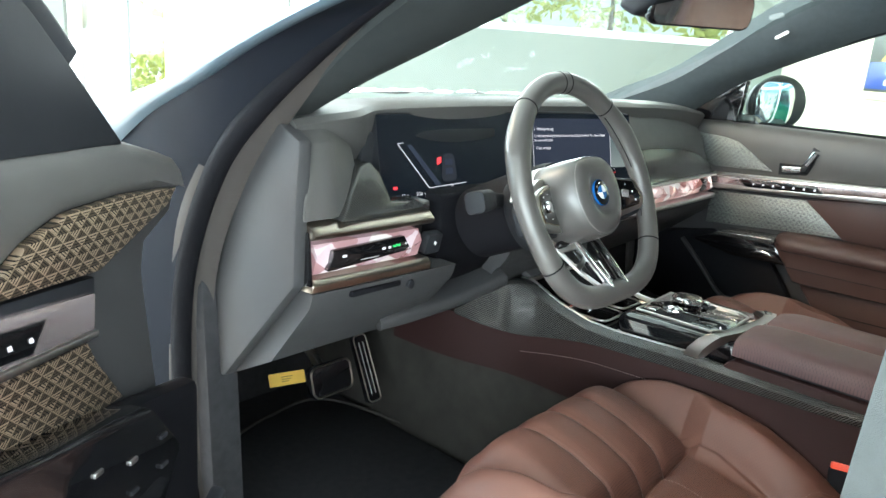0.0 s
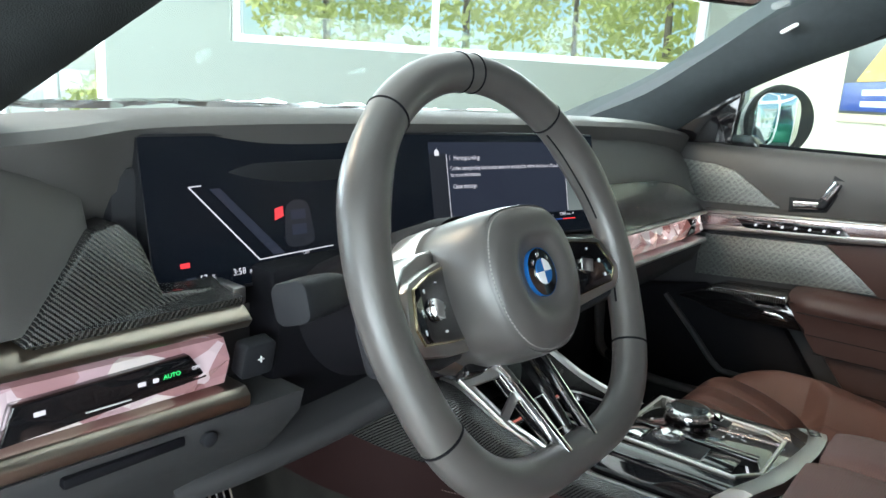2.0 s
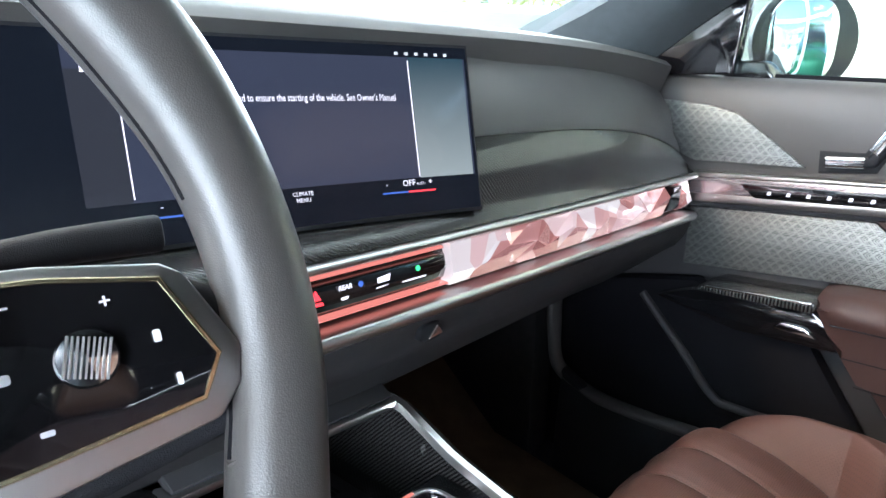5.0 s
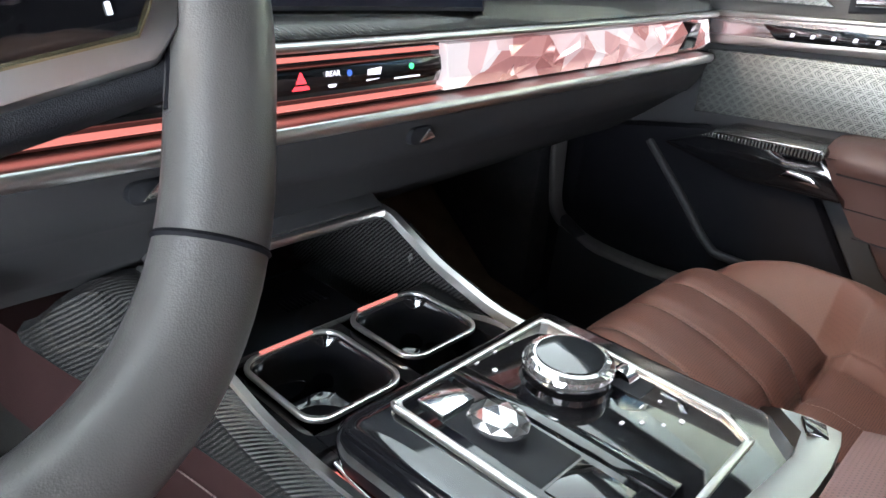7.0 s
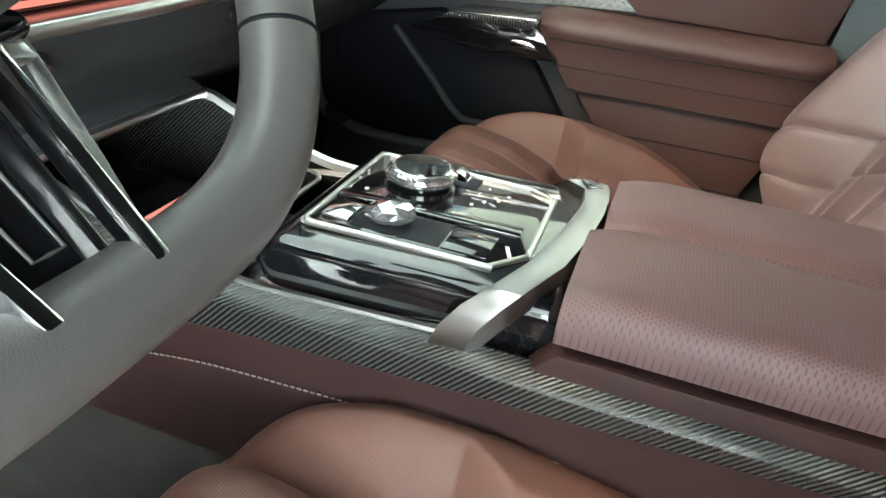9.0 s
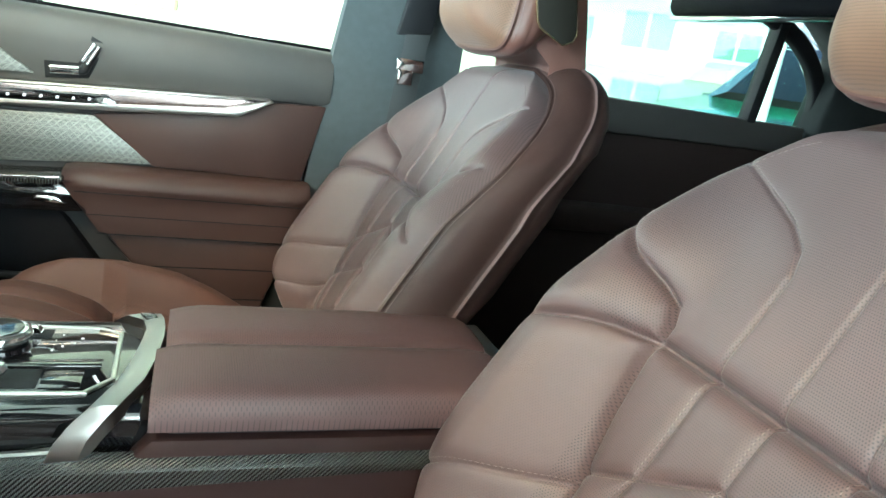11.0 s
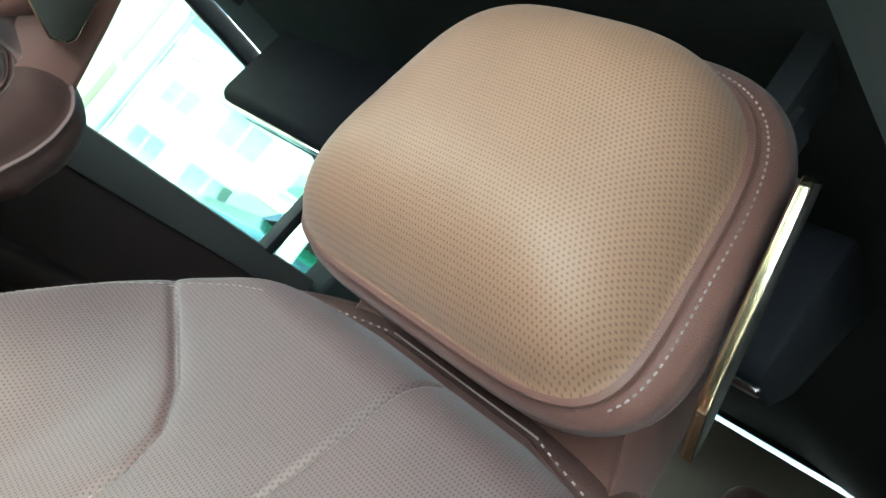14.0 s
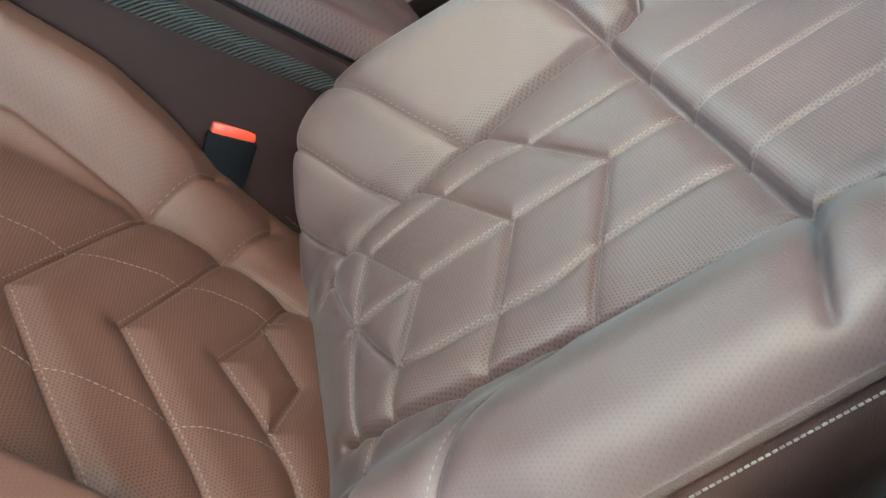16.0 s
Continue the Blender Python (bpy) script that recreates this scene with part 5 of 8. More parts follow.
bm = prism([(-0.022, -0.08), (0.022, -0.08), (0.025, 0.0), (-0.025, 0.0)], "z", -0.012, 0.012, 0.004)
bm.transform(BM)
part("buckle_body", bm, M_RUBBER, bk, "black buckle body")
bm = box(-0.022, 0.022, -0.004, 0.010, -0.010, 0.010, 0.003)
bm.transform(BM)
part("release_button", bm, M_ORANGE, bk, "red release button")

# ---------- dashboard ----------
dash = thing("dashboard", (0, 0.95, 0.45), "dark leather dashboard with carbon fibre trim and a crystal light bar", "dashboard")


def fy(x):
    """Front line of the trim strip across the car."""
    return 0.80 - 0.014 * (1 - (x / 0.71) ** 2)


XS = [-0.72 + 1.44 * i / 48 for i in range(49)]
XR = [-0.26 + 0.97 * i / 40 for i in range(41)]
XL = [-0.712 + 0.232 * i / 12 for i in range(13)]


def top_section(x):
    e = (abs(x) / 0.72) ** 4
    pb = min(1, max(0, (x - 0.12) / 0.2))
    lip = 0.872 - 0.015 * pb - 0.05 * min(1, max(0, (-x - 0.53) / 0.08))
    zl = 0.838 - 0.022 * e
    return [(1.26 - 0.16 * e, 0.795), (1.1, 0.828 - 0.01 * e), (0.985, 0.843 - 0.02 * e), (0.955, 0.8415 - 0.02 * e), (0.948, 0.846 - 0.02 * e), (0.905, 0.853 - 0.022 * e), (lip + 0.010, zl + 0.008), (lip, zl), (lip + 0.002, zl - 0.008), (0.885, 0.745), (0.92, 0.70), (1.2, 0.70)]


part("top_pad", loft(XS, top_section), M_DASH, dash, "dark grey leather top pad", angle=28)


def pass_sec(x):
    k = (max(0, x) / 0.71) ** 5
    return [(0.95, 0.838 - 0.03 * k), (0.895, 0.832 - 0.035 * k), (0.868, 0.818 - 0.04 * k), (0.848, 0.797 - 0.045 * k), (fy(x) + 0.040, 0.772 - 0.05 * k), (fy(x) + 0.028, 0.752 - 0.05 * k), (fy(x) + 0.026, 0.744 - 0.05 * k), (0.86, 0.72 - 0.05 * k), (0.95, 0.72)]


part("passenger_pad", loft([0.205 + 0.51 * i / 24 for i in range(25)], pass_sec), M_DASH, dash, "soft dark leather pad before the passenger")


def trim_section(x):
    k = (max(0, x) / 0.71) ** 5
    return [(fy(x) + 0.027, 0.7435 - 0.05 * k), (fy(x) + 0.014, 0.724 - 0.043 * k), (fy(x) + 0.008, 0.705 - 0.03 * k), (fy(x) + 0.008, 0.684 - 0.012 * k), (fy(x) + 0.003, 0.672 - 0.004 * k), (fy(x) - 0.003, 0.665), (fy(x) + 0.05, 0.66), (fy(x) + 0.05, 0.741 - 0.05 * k)]


part("carbon_ledge", uv_by(loft([-0.26 + 0.46 * i / 16 for i in range(17)], lambda x: [(fy(x) + 0.10, 0.678), (fy(x) + 0.01, 0.6765), (fy(x) + 0.002, 0.673), (fy(x) - 0.003, 0.665), (fy(x) + 0.05, 0.66), (fy(x) + 0.10, 0.66)]), lambda c: (c.x, c.z + c.y)), M_CARBON, dash, "woven carbon fibre ledge")
part("carbon_trim", uv_by(loft([0.192 + 0.518 * i / 30 for i in range(31)], trim_section), lambda c: (c.x, c.z + (c.y - 0.8) * 0.6)), M_CARBON, dash, "woven carbon fibre trim panel")


def strip(name, xs, y_out, z0, z1, mat, label="", bev=0.002, y_in=0.06):
    return part(name, loft(xs, lambda x: [(fy(x) + y_out, z1), (fy(x) + y_out - 0.003, (z0 + z1) / 2), (fy(x) + y_out, z0), (fy(x) + y_in, z0), (fy(x) + y_in, z1)], bev), mat, dash, label)


strip("upper_strip", XR, -0.008, 0.6565, 0.664, M_SILVER, "brushed silver strip")
strip("lower_strip", XR, -0.014, 0.5945, 0.607, M_SILVER, "brushed silver strip")
strip("strip_backing", XR, 0.012, 0.6075, 0.656, M_BLACK, "gloss black backing of the light bar")
strip("touch_panel", [-0.26 + 0.40 * i / 14 for i in range(15)], 0.003, 0.620, 0.644, M_BLACK, "gloss black touch panel")
strip("light_line", [-0.26 + 0.40 * i / 14 for i in range(15)], 0.006, 0.6475, 0.6502, M_GLOWLINE, "pink light line")
strip("light_line", [-0.26 + 0.41 * i / 14 for i in range(15)], 0.004, 0.6125, 0.6152, M_GLOWLINE, "pink light line")


def facets(x0, x1, z0, z1, y_out, n, seed, mat, label, taper=0.0):
    """Row of flat cut facets with uneven ridges."""
    rng = random.Random(seed)
    xs = [x0 + (x1 - x0) * i / n for i in range(n + 1)]
    cols = []
    for i, x in enumerate(xs):
        w = (x1 - x0) / n
        j = 0 if i in (0, n) else rng.uniform(-0.45, 0.45) * w
        zz1 = z1
        cols.append([(x, fy(x) + y_out + 0.004, zz1), (x + j, fy(x) + y_out - rng.uniform(0.0, 0.007), z0 + (z1 - z0) * rng.uniform(0.25, 0.75)), (x - j, fy(x) + y_out + 0.003, z0), (x, fy(x) + 0.03, z0), (x, fy(x) + 0.03, zz1)])
    verts = [p for c in cols for p in c]
    faces = []
    for i in range(n):
        a, b = i * 5, (i + 1) * 5
        for j in range(2):
            q = (a + j, a + j + 1, b + j + 1, b + j)
            faces += [(q[0], q[1], q[2]), (q[0], q[2], q[3])] if rng.random() < 0.5 else [(q[0], q[1], q[3]), (q[1], q[2], q[3])]
        faces += [(a + 2, a + 3, b + 3, b + 2), (a + 3, a + 4, b + 4, b + 3), (a + 4, a, b, b + 4)]
    faces += [(0, 1, 2, 3, 4), tuple(n * 5 + j for j in range(5))]
    return part("crystal_bar", mesh_of(verts, faces), mat, dash, label, angle=1)


facets(0.145, 0.615, 0.612, 0.652, -0.002, 11, 4, M_CRYSTAL, "facetted pink-lit crystal light bar")
facets(0.665, 0.705, 0.612, 0.652, 0.0, 2, 5, M_CRYSTAL, "facetted pink-lit crystal light bar")
part("vent_tab", prism([(0.62, 0.616), (0.66, 0.616), (0.665, 0.65), (0.635, 0.65)], "y", 0.794, 0.82, 0.002), M_BLACK, dash, "black vent tab")
# left panel: crystal with a black touch field between heavy silver lips
facets(-0.70, -0.497, 0.611, 0.654, 0.0, 7, 6, M_CRYSTAL_L, "facetted pink-lit crystal panel")
part("upper_lip", loft(XL, lambda x: [(fy(x) + 0.03, 0.690), (fy(x) - 0.004, 0.682), (fy(x) - 0.016, 0.672), (fy(x) - 0.010, 0.664), (fy(x) + 0.06, 0.657), (fy(x) + 0.06, 0.69)], 0.0015), M_LIP, dash, "satin metal upper lip, warm reflection put into its colour")
part("lower_lip", loft(XL, lambda x: [(fy(x) - 0.006, 0.607), (fy(x) - 0.014, 0.600), (fy(x) - 0.013, 0.589), (fy(x) + 0.06, 0.580), (fy(x) + 0.06, 0.608)], 0.0015), M_LIP, dash, "satin metal lower lip, warm reflection put into its colour")
part("lip_end", prism([(0.786, 0.60), (0.795, 0.675), (0.86, 0.68), (0.86, 0.59)], "x", -0.7165, -0.7115, 0.002), M_BLACK, dash, "black end cap")
tp = part("light_switch_panel", prism([(-0.683, 0.616), (-0.672, 0.645), (-0.535, 0.649), (-0.518, 0.625)], "y", 0.7885, 0.80, 0.0015), M_BLACK, dash, "gloss black light switch panel")
for x, w, mt in ((-0.655, 0.010, M_UI_WHITE), (-0.605, 0.045, M_UI_GREY), (-0.578, 0.008, M_UI_WHITE), (-0.566, 0.006, M_UI_WHITE)):
    part("switch_symbol", prism(rounded(w * 0.8, 0.0035 if w < 0.02 else 0.001, 0.0004, 2), "y", 0.7878, 0.789, 0, m=Matrix.Translation((x, 0, 0.632 + (0.003 if w < 0.02 else -0.007)))), mt, tp)
lettering("switch_text", "AUTO", 0.0055, frame_axes((-0.552, 0.7876, 0.636), (1, 0, 0.03), (0, 0, 1)), M_UI_GREEN, tp, "CENTER")
lettering("switch_text", "OFF", 0.0045, frame_axes((-0.530, 0.7876, 0.637), (1, 0, 0.03), (0, 0, 1)), M_UI_WHITE, tp, "CENTER")
# centre touch symbols
for x, mt in ((-0.085, M_UI_GREEN), (0.102, M_UI_GREEN), (0.035, M_UI_BLUE)):
    part("touch_symbol", prism(circle(0.0024, 10), "y", 0.7865, 0.789, 0, m=Matrix.Translation((x, 0, 0.637))), mt, dash)
lettering("touch_text", "MAX", 0.006, frame_axes((-0.047, 0.786, 0.638), (1, 0, 0), (0, 0, 1)), M_UI_WHITE, dash, "CENTER")
lettering("touch_text", "REAR", 0.006, frame_axes((0.018, 0.786, 0.638), (1, 0, 0), (0, 0, 1)), M_UI_WHITE, dash, "CENTER")
for x in (-0.047, 0.018):
    part("touch_symbol", prism(rounded(0.008, 0.005, 0.002, 3), "y", 0.7865, 0.789, 0, m=Matrix.Translation((x, 0, 0.630))), M_UI_WHITE, dash)
part("hazard_button", prism([(-0.019, 0.628), (-0.003, 0.628), (-0.011, 0.641)], "y", 0.7862, 0.789, 0), M_UI_RED, dash, "red hazard triangle")
part("touch_symbol", prism([(0.052, 0.629), (0.066, 0.630), (0.068, 0.639), (0.054, 0.638)], "y", 0.7865, 0.789, 0), M_UI_WHITE, dash)
part("slider_line", box(0.083, 0.112, 0.7865, 0.789, 0.628, 0.6292, 0), M_UI_WHITE, dash)


def lower_section(x):
    k = min(1, max(0, (x - 0.12) / 0.5))
    return [(fy(x) - 0.008, 0.594), (fy(x) - 0.004, 0.578), (fy(x) + 0.002, 0.565), (fy(x) + 0.014, 0.548), (fy(x) + 0.02, 0.545), (0.845 + 0.03 * k, 0.50), (0.90 + 0.03 * k, 0.46), (1.02, 0.43), (1.2, 0.43), (1.2, 0.59), (0.9, 0.655), (fy(x) + 0.055, 0.655), (fy(x) + 0.055, 0.5945)]


part("glovebox_panel", loft(XR, lower_section), M_DASH2, dash, "dark soft lower dash panel")
for x in (0.111, -0.135):
    lt = part("vent_lever", prism(rounded(0.03, 0.016, 0.007, 4), "y", 0.776, 0.80, 0.002, m=Matrix.Translation((x, 0, 0.578))), M_MATT, dash, "black vent lever recess")
    part("lever_tip", prism([(x - 0.008, 0.574), (x + 0.012, 0.576), (x + 0.004, 0.585)], "y", 0.772, 0.78, 0.001), M_CHROME, lt)
part("knee_panel", loft(XL + [-0.45, -0.42], lambda x: [(fy(x) - 0.014, 0.588), (fy(x) - 0.008, 0.565), (fy(x) + 0.02, 0.53), (0.88, 0.455), (0.97, 0.405), (1.0, 0.397), (1.2, 0.40), (1.2, 0.59), (0.9, 0.66), (fy(x) + 0.06, 0.66), (fy(x) + 0.06, 0.588)]), M_DASH2, dash, "slate grey knee panel", angle=25)
part("knee_slot", box(-0.645, -0.545, 0.7795, 0.80, 0.572, 0.581, 0.002), M_RUBBER, dash, "black slot under the lip")
part("sensor_knob", prism(circle(0.0075, 18), "y", 0.778, 0.80, 0.002, m=Matrix.Translation((-0.522, 0, 0.570))), M_MATT, dash, "black round knob")
part("side_cap", prism([(0.80, 0.60), (0.80, 0.70), (0.795, 0.80), (0.84, 0.82), (1.0, 0.78), (1.01, 0.45), (0.99, 0.40), (0.975, 0.402)], "x", -0.735, -0.7125, 0.004), M_DASH2, dash, "grey dash end panel")
part("column_panel", loft([-0.43, -0.38, -0.32, -0.25], lambda x: [(0.815, 0.70), (0.805, 0.64), (0.815, 0.58), (0.85, 0.53), (0.96, 0.42), (1.2, 0.42), (1.2, 0.7)], 0.008), M_RUBBER, dash, "black panel behind the steering column")
part("knee_roll", sweep(smooth_line([(-0.50, 0.90, 0.488), (-0.44, 0.882, 0.497), (-0.34, 0.868, 0.508), (-0.23, 0.85, 0.53)], 16), rounded(0.11, 0.028, 0.012), up=(0, -0.3, 1)), M_DASH2, dash, "grey knee roll")
btn = part("column_button_frame", prism(rounded(0.036, 0.036, 0.006), "y", -0.009, 0.009, 0.003, m=Matrix.Translation((-0.462, 0.800, 0.626)) @ Matrix.Rotation(radians(12), 4, "X")), M_MATT, dash, "black button frame")
part("button_mark", joined(box(-0.4625, -0.4615, 0.7878, 0.7895, 0.6235, 0.6295, 0), box(-0.465, -0.459, 0.7878, 0.7895, 0.626, 0.627, 0)), M_WHITE, btn)
# driver's outer pad, and the carbon speaker corner beside the display
def pad_face(x, base, k):
    return base + k * max(0.0, (x + 0.672) / 0.09)


part("outer_pad", loft([-0.722 + 0.137 * i / 12 for i in range(13)], lambda x: [(0.87, 0.822), (pad_face(x, 0.825, 0.06), 0.812), (pad_face(x, 0.808, 0.065), 0.795), (pad_face(x, 0.799, 0.052), 0.74), (pad_face(x, 0.797, 0.02), 0.690), (0.90, 0.685), (0.95, 0.80)], 0.003), M_DASH, dash, "grey leather outer dash pad")
spk = prism([(-0.664, 0.686), (-0.63, 0.720), (-0.59, 0.752), (-0.565, 0.757), (-0.55, 0.74), (-0.545, 0.70), (-0.48, 0.694), (-0.478, 0.684)], "y", 0.0, 0.04, 0.003, m=Matrix.Translation((0, 0.688, 0)) @ Matrix.Shear("XZ", 4, (0, 0)))
for v in spk.verts:
    v.co.y += 0.094 + (v.co.z - 0.684) * 0.62 + (v.co.x + 0.664) * 0.16
part("speaker_corner", uv_by(spk, lambda c: (c.x, c.z)), M_CARBON, dash, "carbon fibre speaker corner")
part("speaker_lip_end", box(-0.484, -0.470, 0.80, 0.84, 0.678, 0.696, 0.003), M_SILVER, dash, "silver end piece")
part("speaker_ledge", uv_by(loft([-0.655 + 0.175 * i / 8 for i in range(9)], lambda x: [(0.793, 0.682), (0.79, 0.690), (0.83 + 0.01, 0.698), (0.84, 0.68)]), lambda c: (c.x, c.y)), M_CARBON, dash)
part("black_surround", box(-0.56, -0.22, 0.868, 0.90, 0.66, 0.80, 0.01), M_MATT, dash, "matt black display surround")

# curved display
SCR = [(-0.535, 0.840), (-0.40, 0.848), (-0.25, 0.848), (-0.14, 0.842), (-0.03, 0.828), (0.08, 0.810), (0.185, 0.786)]
SCRL = smooth_line([(a, b, 0) for a, b in SCR], 97)
LEAN = 0.2


def scr_at(u, z, off=0.0):
    """Point on the display: u from 0 to 1 across, z height, off metres towards the driver."""
    s = u * 96
    j = max(0, min(int(s), 95))
    p = SCRL[j].lerp(SCRL[j + 1], s - j)
    d = SCRL[j + 1] - SCRL[j]
    nrm = Vector((d.y, -d.x, 0)).normalized()
    return Vector((p.x, p.y + (z - 0.68) * LEAN, z)) + nrm * off


def u_of(x):
    """u at which the display reaches the given x."""
    for i in range(96):
        if SCRL[i + 1].x >= x:
            return (i + (x - SCRL[i].x) / (SCRL[i + 1].x - SCRL[i].x)) / 96
    return 1.0


def screen_patch(u0, u1, z0, z1, off, thick, n=24):
    verts, faces = [], []
    for i in range(n + 1):
        u = u0 + (u1 - u0) * i / n
        verts += [scr_at(u, z1, off), scr_at(u, z0, off), scr_at(u, z0, off - thick), scr_at(u, z1, off - thick)]
    for i in range(n):
        for j in range(4):
            faces.append((i * 4 + j, i * 4 + (j + 1) % 4, i * 4 + 4 + (j + 1) % 4, i * 4 + 4 + j))
    faces += [(0, 1, 2, 3), tuple(n * 4 + j for j in range(4))]
    return mesh_of(verts, faces)


display = part("curved_display", screen_patch(0, 1, 0.682, 0.8245, 0, 0.012, 72), M_SCREEN, dash, "wide curved dark display screen")
part("display_rim", joined(screen_patch(-0.003, 1.003, 0.8245, 0.827, 0.0006, 0.016, 72), screen_patch(-0.003, 1.003, 0.679, 0.682, 0.0006, 0.016, 72), screen_patch(-0.003, 0.0, 0.682, 0.8245, 0.0006, 0.016, 2), screen_patch(1.0, 1.003, 0.682, 0.8245, 0.0006, 0.016, 2)), M_MATT, dash, "thin dark display rim")


def on_screen(name, bm, mat, lift=0.0008):
    """Carries a flat drawing (x across, z height, metres) onto the curved glass."""
    for v in bm.verts:
        v.co = scr_at(u_of(v.co.x), v.co.z, lift)
    return part(name, bm, mat, display)


def ui_rect(name, x0, x1, z0, z1, mat, lift=0.0008, n=10):
    verts = [(x0 + (x1 - x0) * i / n, 0, z) for i in range(n + 1) for z in (z0, z1)]
    bm = bmesh.new()
    vs = [bm.verts.new(v) for v in verts]
    for i in range(n):
        bm.faces.new((vs[2 * i], vs[2 * i + 2], vs[2 * i + 3], vs[2 * i + 1]))
    return on_screen(name, bm, mat, lift)


def ui_line(name, x0, z0, x1, z1, w, mat, lift=0.001):
    d = Vector((z1 - z0, x0 - x1)).normalized() * w / 2
    bm = bmesh.new()
    k = 8
    vs = []
    for i in range(k + 1):
        x, z = x0 + (x1 - x0) * i / k, z0 + (z1 - z0) * i / k
        vs.append((bm.verts.new((x + d[0], 0, z + d[1])), bm.verts.new((x - d[0], 0, z - d[1]))))
    for a, b in zip(vs, vs[1:]):
        bm.faces.new((a[0], b[0], b[1], a[1]))
    return on_screen(name, bm, mat, lift)


def ui_text(body, x, z, size, mat=None, align="LEFT", squeeze=1.0):
    cu = bpy.data.curves.new("screen_text", "FONT")
    cu.body, cu.size, cu.align_x, cu.align_y, cu.resolution_u = body, size, align, "CENTER", 2
    tmp = bpy.data.objects.new("tmp_text", cu)
    scene.collection.objects.link(tmp)
    me = bpy.data.meshes.new_from_object(tmp.evaluated_get(bpy.context.evaluated_depsgraph_get()))
    bpy.data.objects.remove(tmp)
    bm = bmesh.new()
    bm.from_mesh(me)
    for v in bm.verts:
        v.co = Vector((x + v.co.x * squeeze, 0, z + v.co.y))
    return on_screen("screen_text", bm, mat or M_UI_WHITE, 0.0012)


ui_rect("screen_field", -0.148, 0.182, 0.7125, 0.815, M_UI_PANEL, 0.0004)
ui_rect("screen_field", 0.123, 0.180, 0.7125, 0.815, M_UI_HAZE, 0.0006)
ui_rect("screen_field", -0.148, -0.118, 0.7125, 0.80, M_UI_PANEL2, 0.0006)
ui_line("screen_line", -0.117, 0.80, -0.117, 0.715, 0.0009, M_UI_WHITE)
ui_line("screen_line", 0.122, 0.812, 0.122, 0.7135, 0.0009, M_UI_WHITE)
ui_text("i", -0.112, 0.7945, 0.0085)
ui_text("Heating/cooling:", -0.104, 0.7945, 0.0085, squeeze=0.9)
ui_text("Comfort heating/cooling deactivated to ensure the starting of the vehicle. See Owner's Manual", -0.112, 0.781, 0.0078, squeeze=0.73)
ui_text("for more information.", -0.112, 0.7725, 0.0078, squeeze=0.82)
ui_text("Close message", -0.109, 0.7575, 0.0085, squeeze=0.88)
on_screen("home_symbol", mesh_of([(-0.138, 0, 0.798), (-0.130, 0, 0.798), (-0.130, 0, 0.803), (-0.134, 0, 0.807), (-0.138, 0, 0.803)], [(0, 1, 2, 3, 4)]), M_UI_WHITE)
for x0, lab in ((-0.105, 1), (0.083, 0)):
    ui_rect("climate_bar", x0, x0 + 0.026, 0.7005, 0.7018, M_UI_BLUE)
    ui_rect("climate_bar", x0 + 0.026, x0 + 0.054, 0.7005, 0.7018, M_UI_RED)
    ui_text("OFF", x0 + 0.027, 0.7085, 0.0075, align="CENTER")
    ui_text("+", x0 + 0.049, 0.7085, 0.0075, align="CENTER")
    ui_text("-", x0 + 0.005, 0.7085, 0.0075, align="CENTER")
    ui_text("AUTO", x0 + 0.039, 0.7075, 0.0032, align="CENTER")
ui_text("CLIMATE", 0.009, 0.7075, 0.0046, align="CENTER")
ui_text("MENU", 0.009, 0.7025, 0.0046, align="CENTER")
for i in range(6):
    ui_rect("status_symbol", 0.110 + 0.010 * i, 0.1135 + 0.010 * i, 0.8165, 0.8190, M_UI_GREY, n=1)
# driver's half
ui_line("screen_line", -0.490, 0.779, -0.418, 0.703, 0.0014, M_UI_WHITE)
ui_line("screen_line", -0.490, 0.779, -0.476, 0.7795, 0.001, M_UI_WHITE)
ui_line("screen_line", -0.418, 0.703, -0.318, 0.705, 0.001, M_UI_WHITE)
on_screen("screen_band", mesh_of([(-0.468, 0, 0.776), (-0.400, 0, 0.7055), (-0.385, 0, 0.7055), (-0.456, 0, 0.776)], [(0, 1, 2, 3)]), M_UI_PANEL)
ui_text("3:58", -0.452, 0.695, 0.009)
ui_text("pm", -0.432, 0.6945, 0.006)
ui_text("57", -0.489, 0.6955, 0.008)
ui_text("%", -0.476, 0.695, 0.006)
ui_rect("battery_symbol", -0.503, -0.493, 0.693, 0.698, M_UI_PANEL, n=1)
ui_rect("warning_symbol", -0.508, -0.498, 0.7075, 0.712, M_UI_RED, n=1)
ui_text("Total", -0.384, 0.694, 0.006)
ui_text("04827", -0.370, 0.6955, 0.008, squeeze=0.9)
ui_text("mi", -0.345, 0.6945, 0.005)
ui_text("OFF", -0.362, 0.702, 0.005)
# small drawing of a car seen from above, with one open door in red
cv = smooth_line([(-0.380, 0, 0.712), (-0.346, 0, 0.712), (-0.345, 0, 0.735), (-0.349, 0, 0.753), (-0.363, 0, 0.758), (-0.377, 0, 0.753), (-0.381, 0, 0.735)], 28, True)
on_screen("car_symbol", mesh_of([tuple(p) for p in cv], [tuple(range(28))]), M_UI_PANEL2)
for z0, z1 in ((0.738, 0.748), (0.722, 0.733)):
    ui_rect("car_symbol", -0.373, -0.353, z0, z1, M_UI_PANEL, 0.0012, 2)
on_screen("door_symbol", mesh_of([(-0.394, 0, 0.739), (-0.382, 0, 0.743), (-0.382, 0, 0.753), (-0.393, 0, 0.751)], [(0, 1, 2, 3)]), M_UI_RED)

# ---------- steering wheel ----------
WC = Vector((-0.369, 0.575, 0.746))
WT = radians(25)
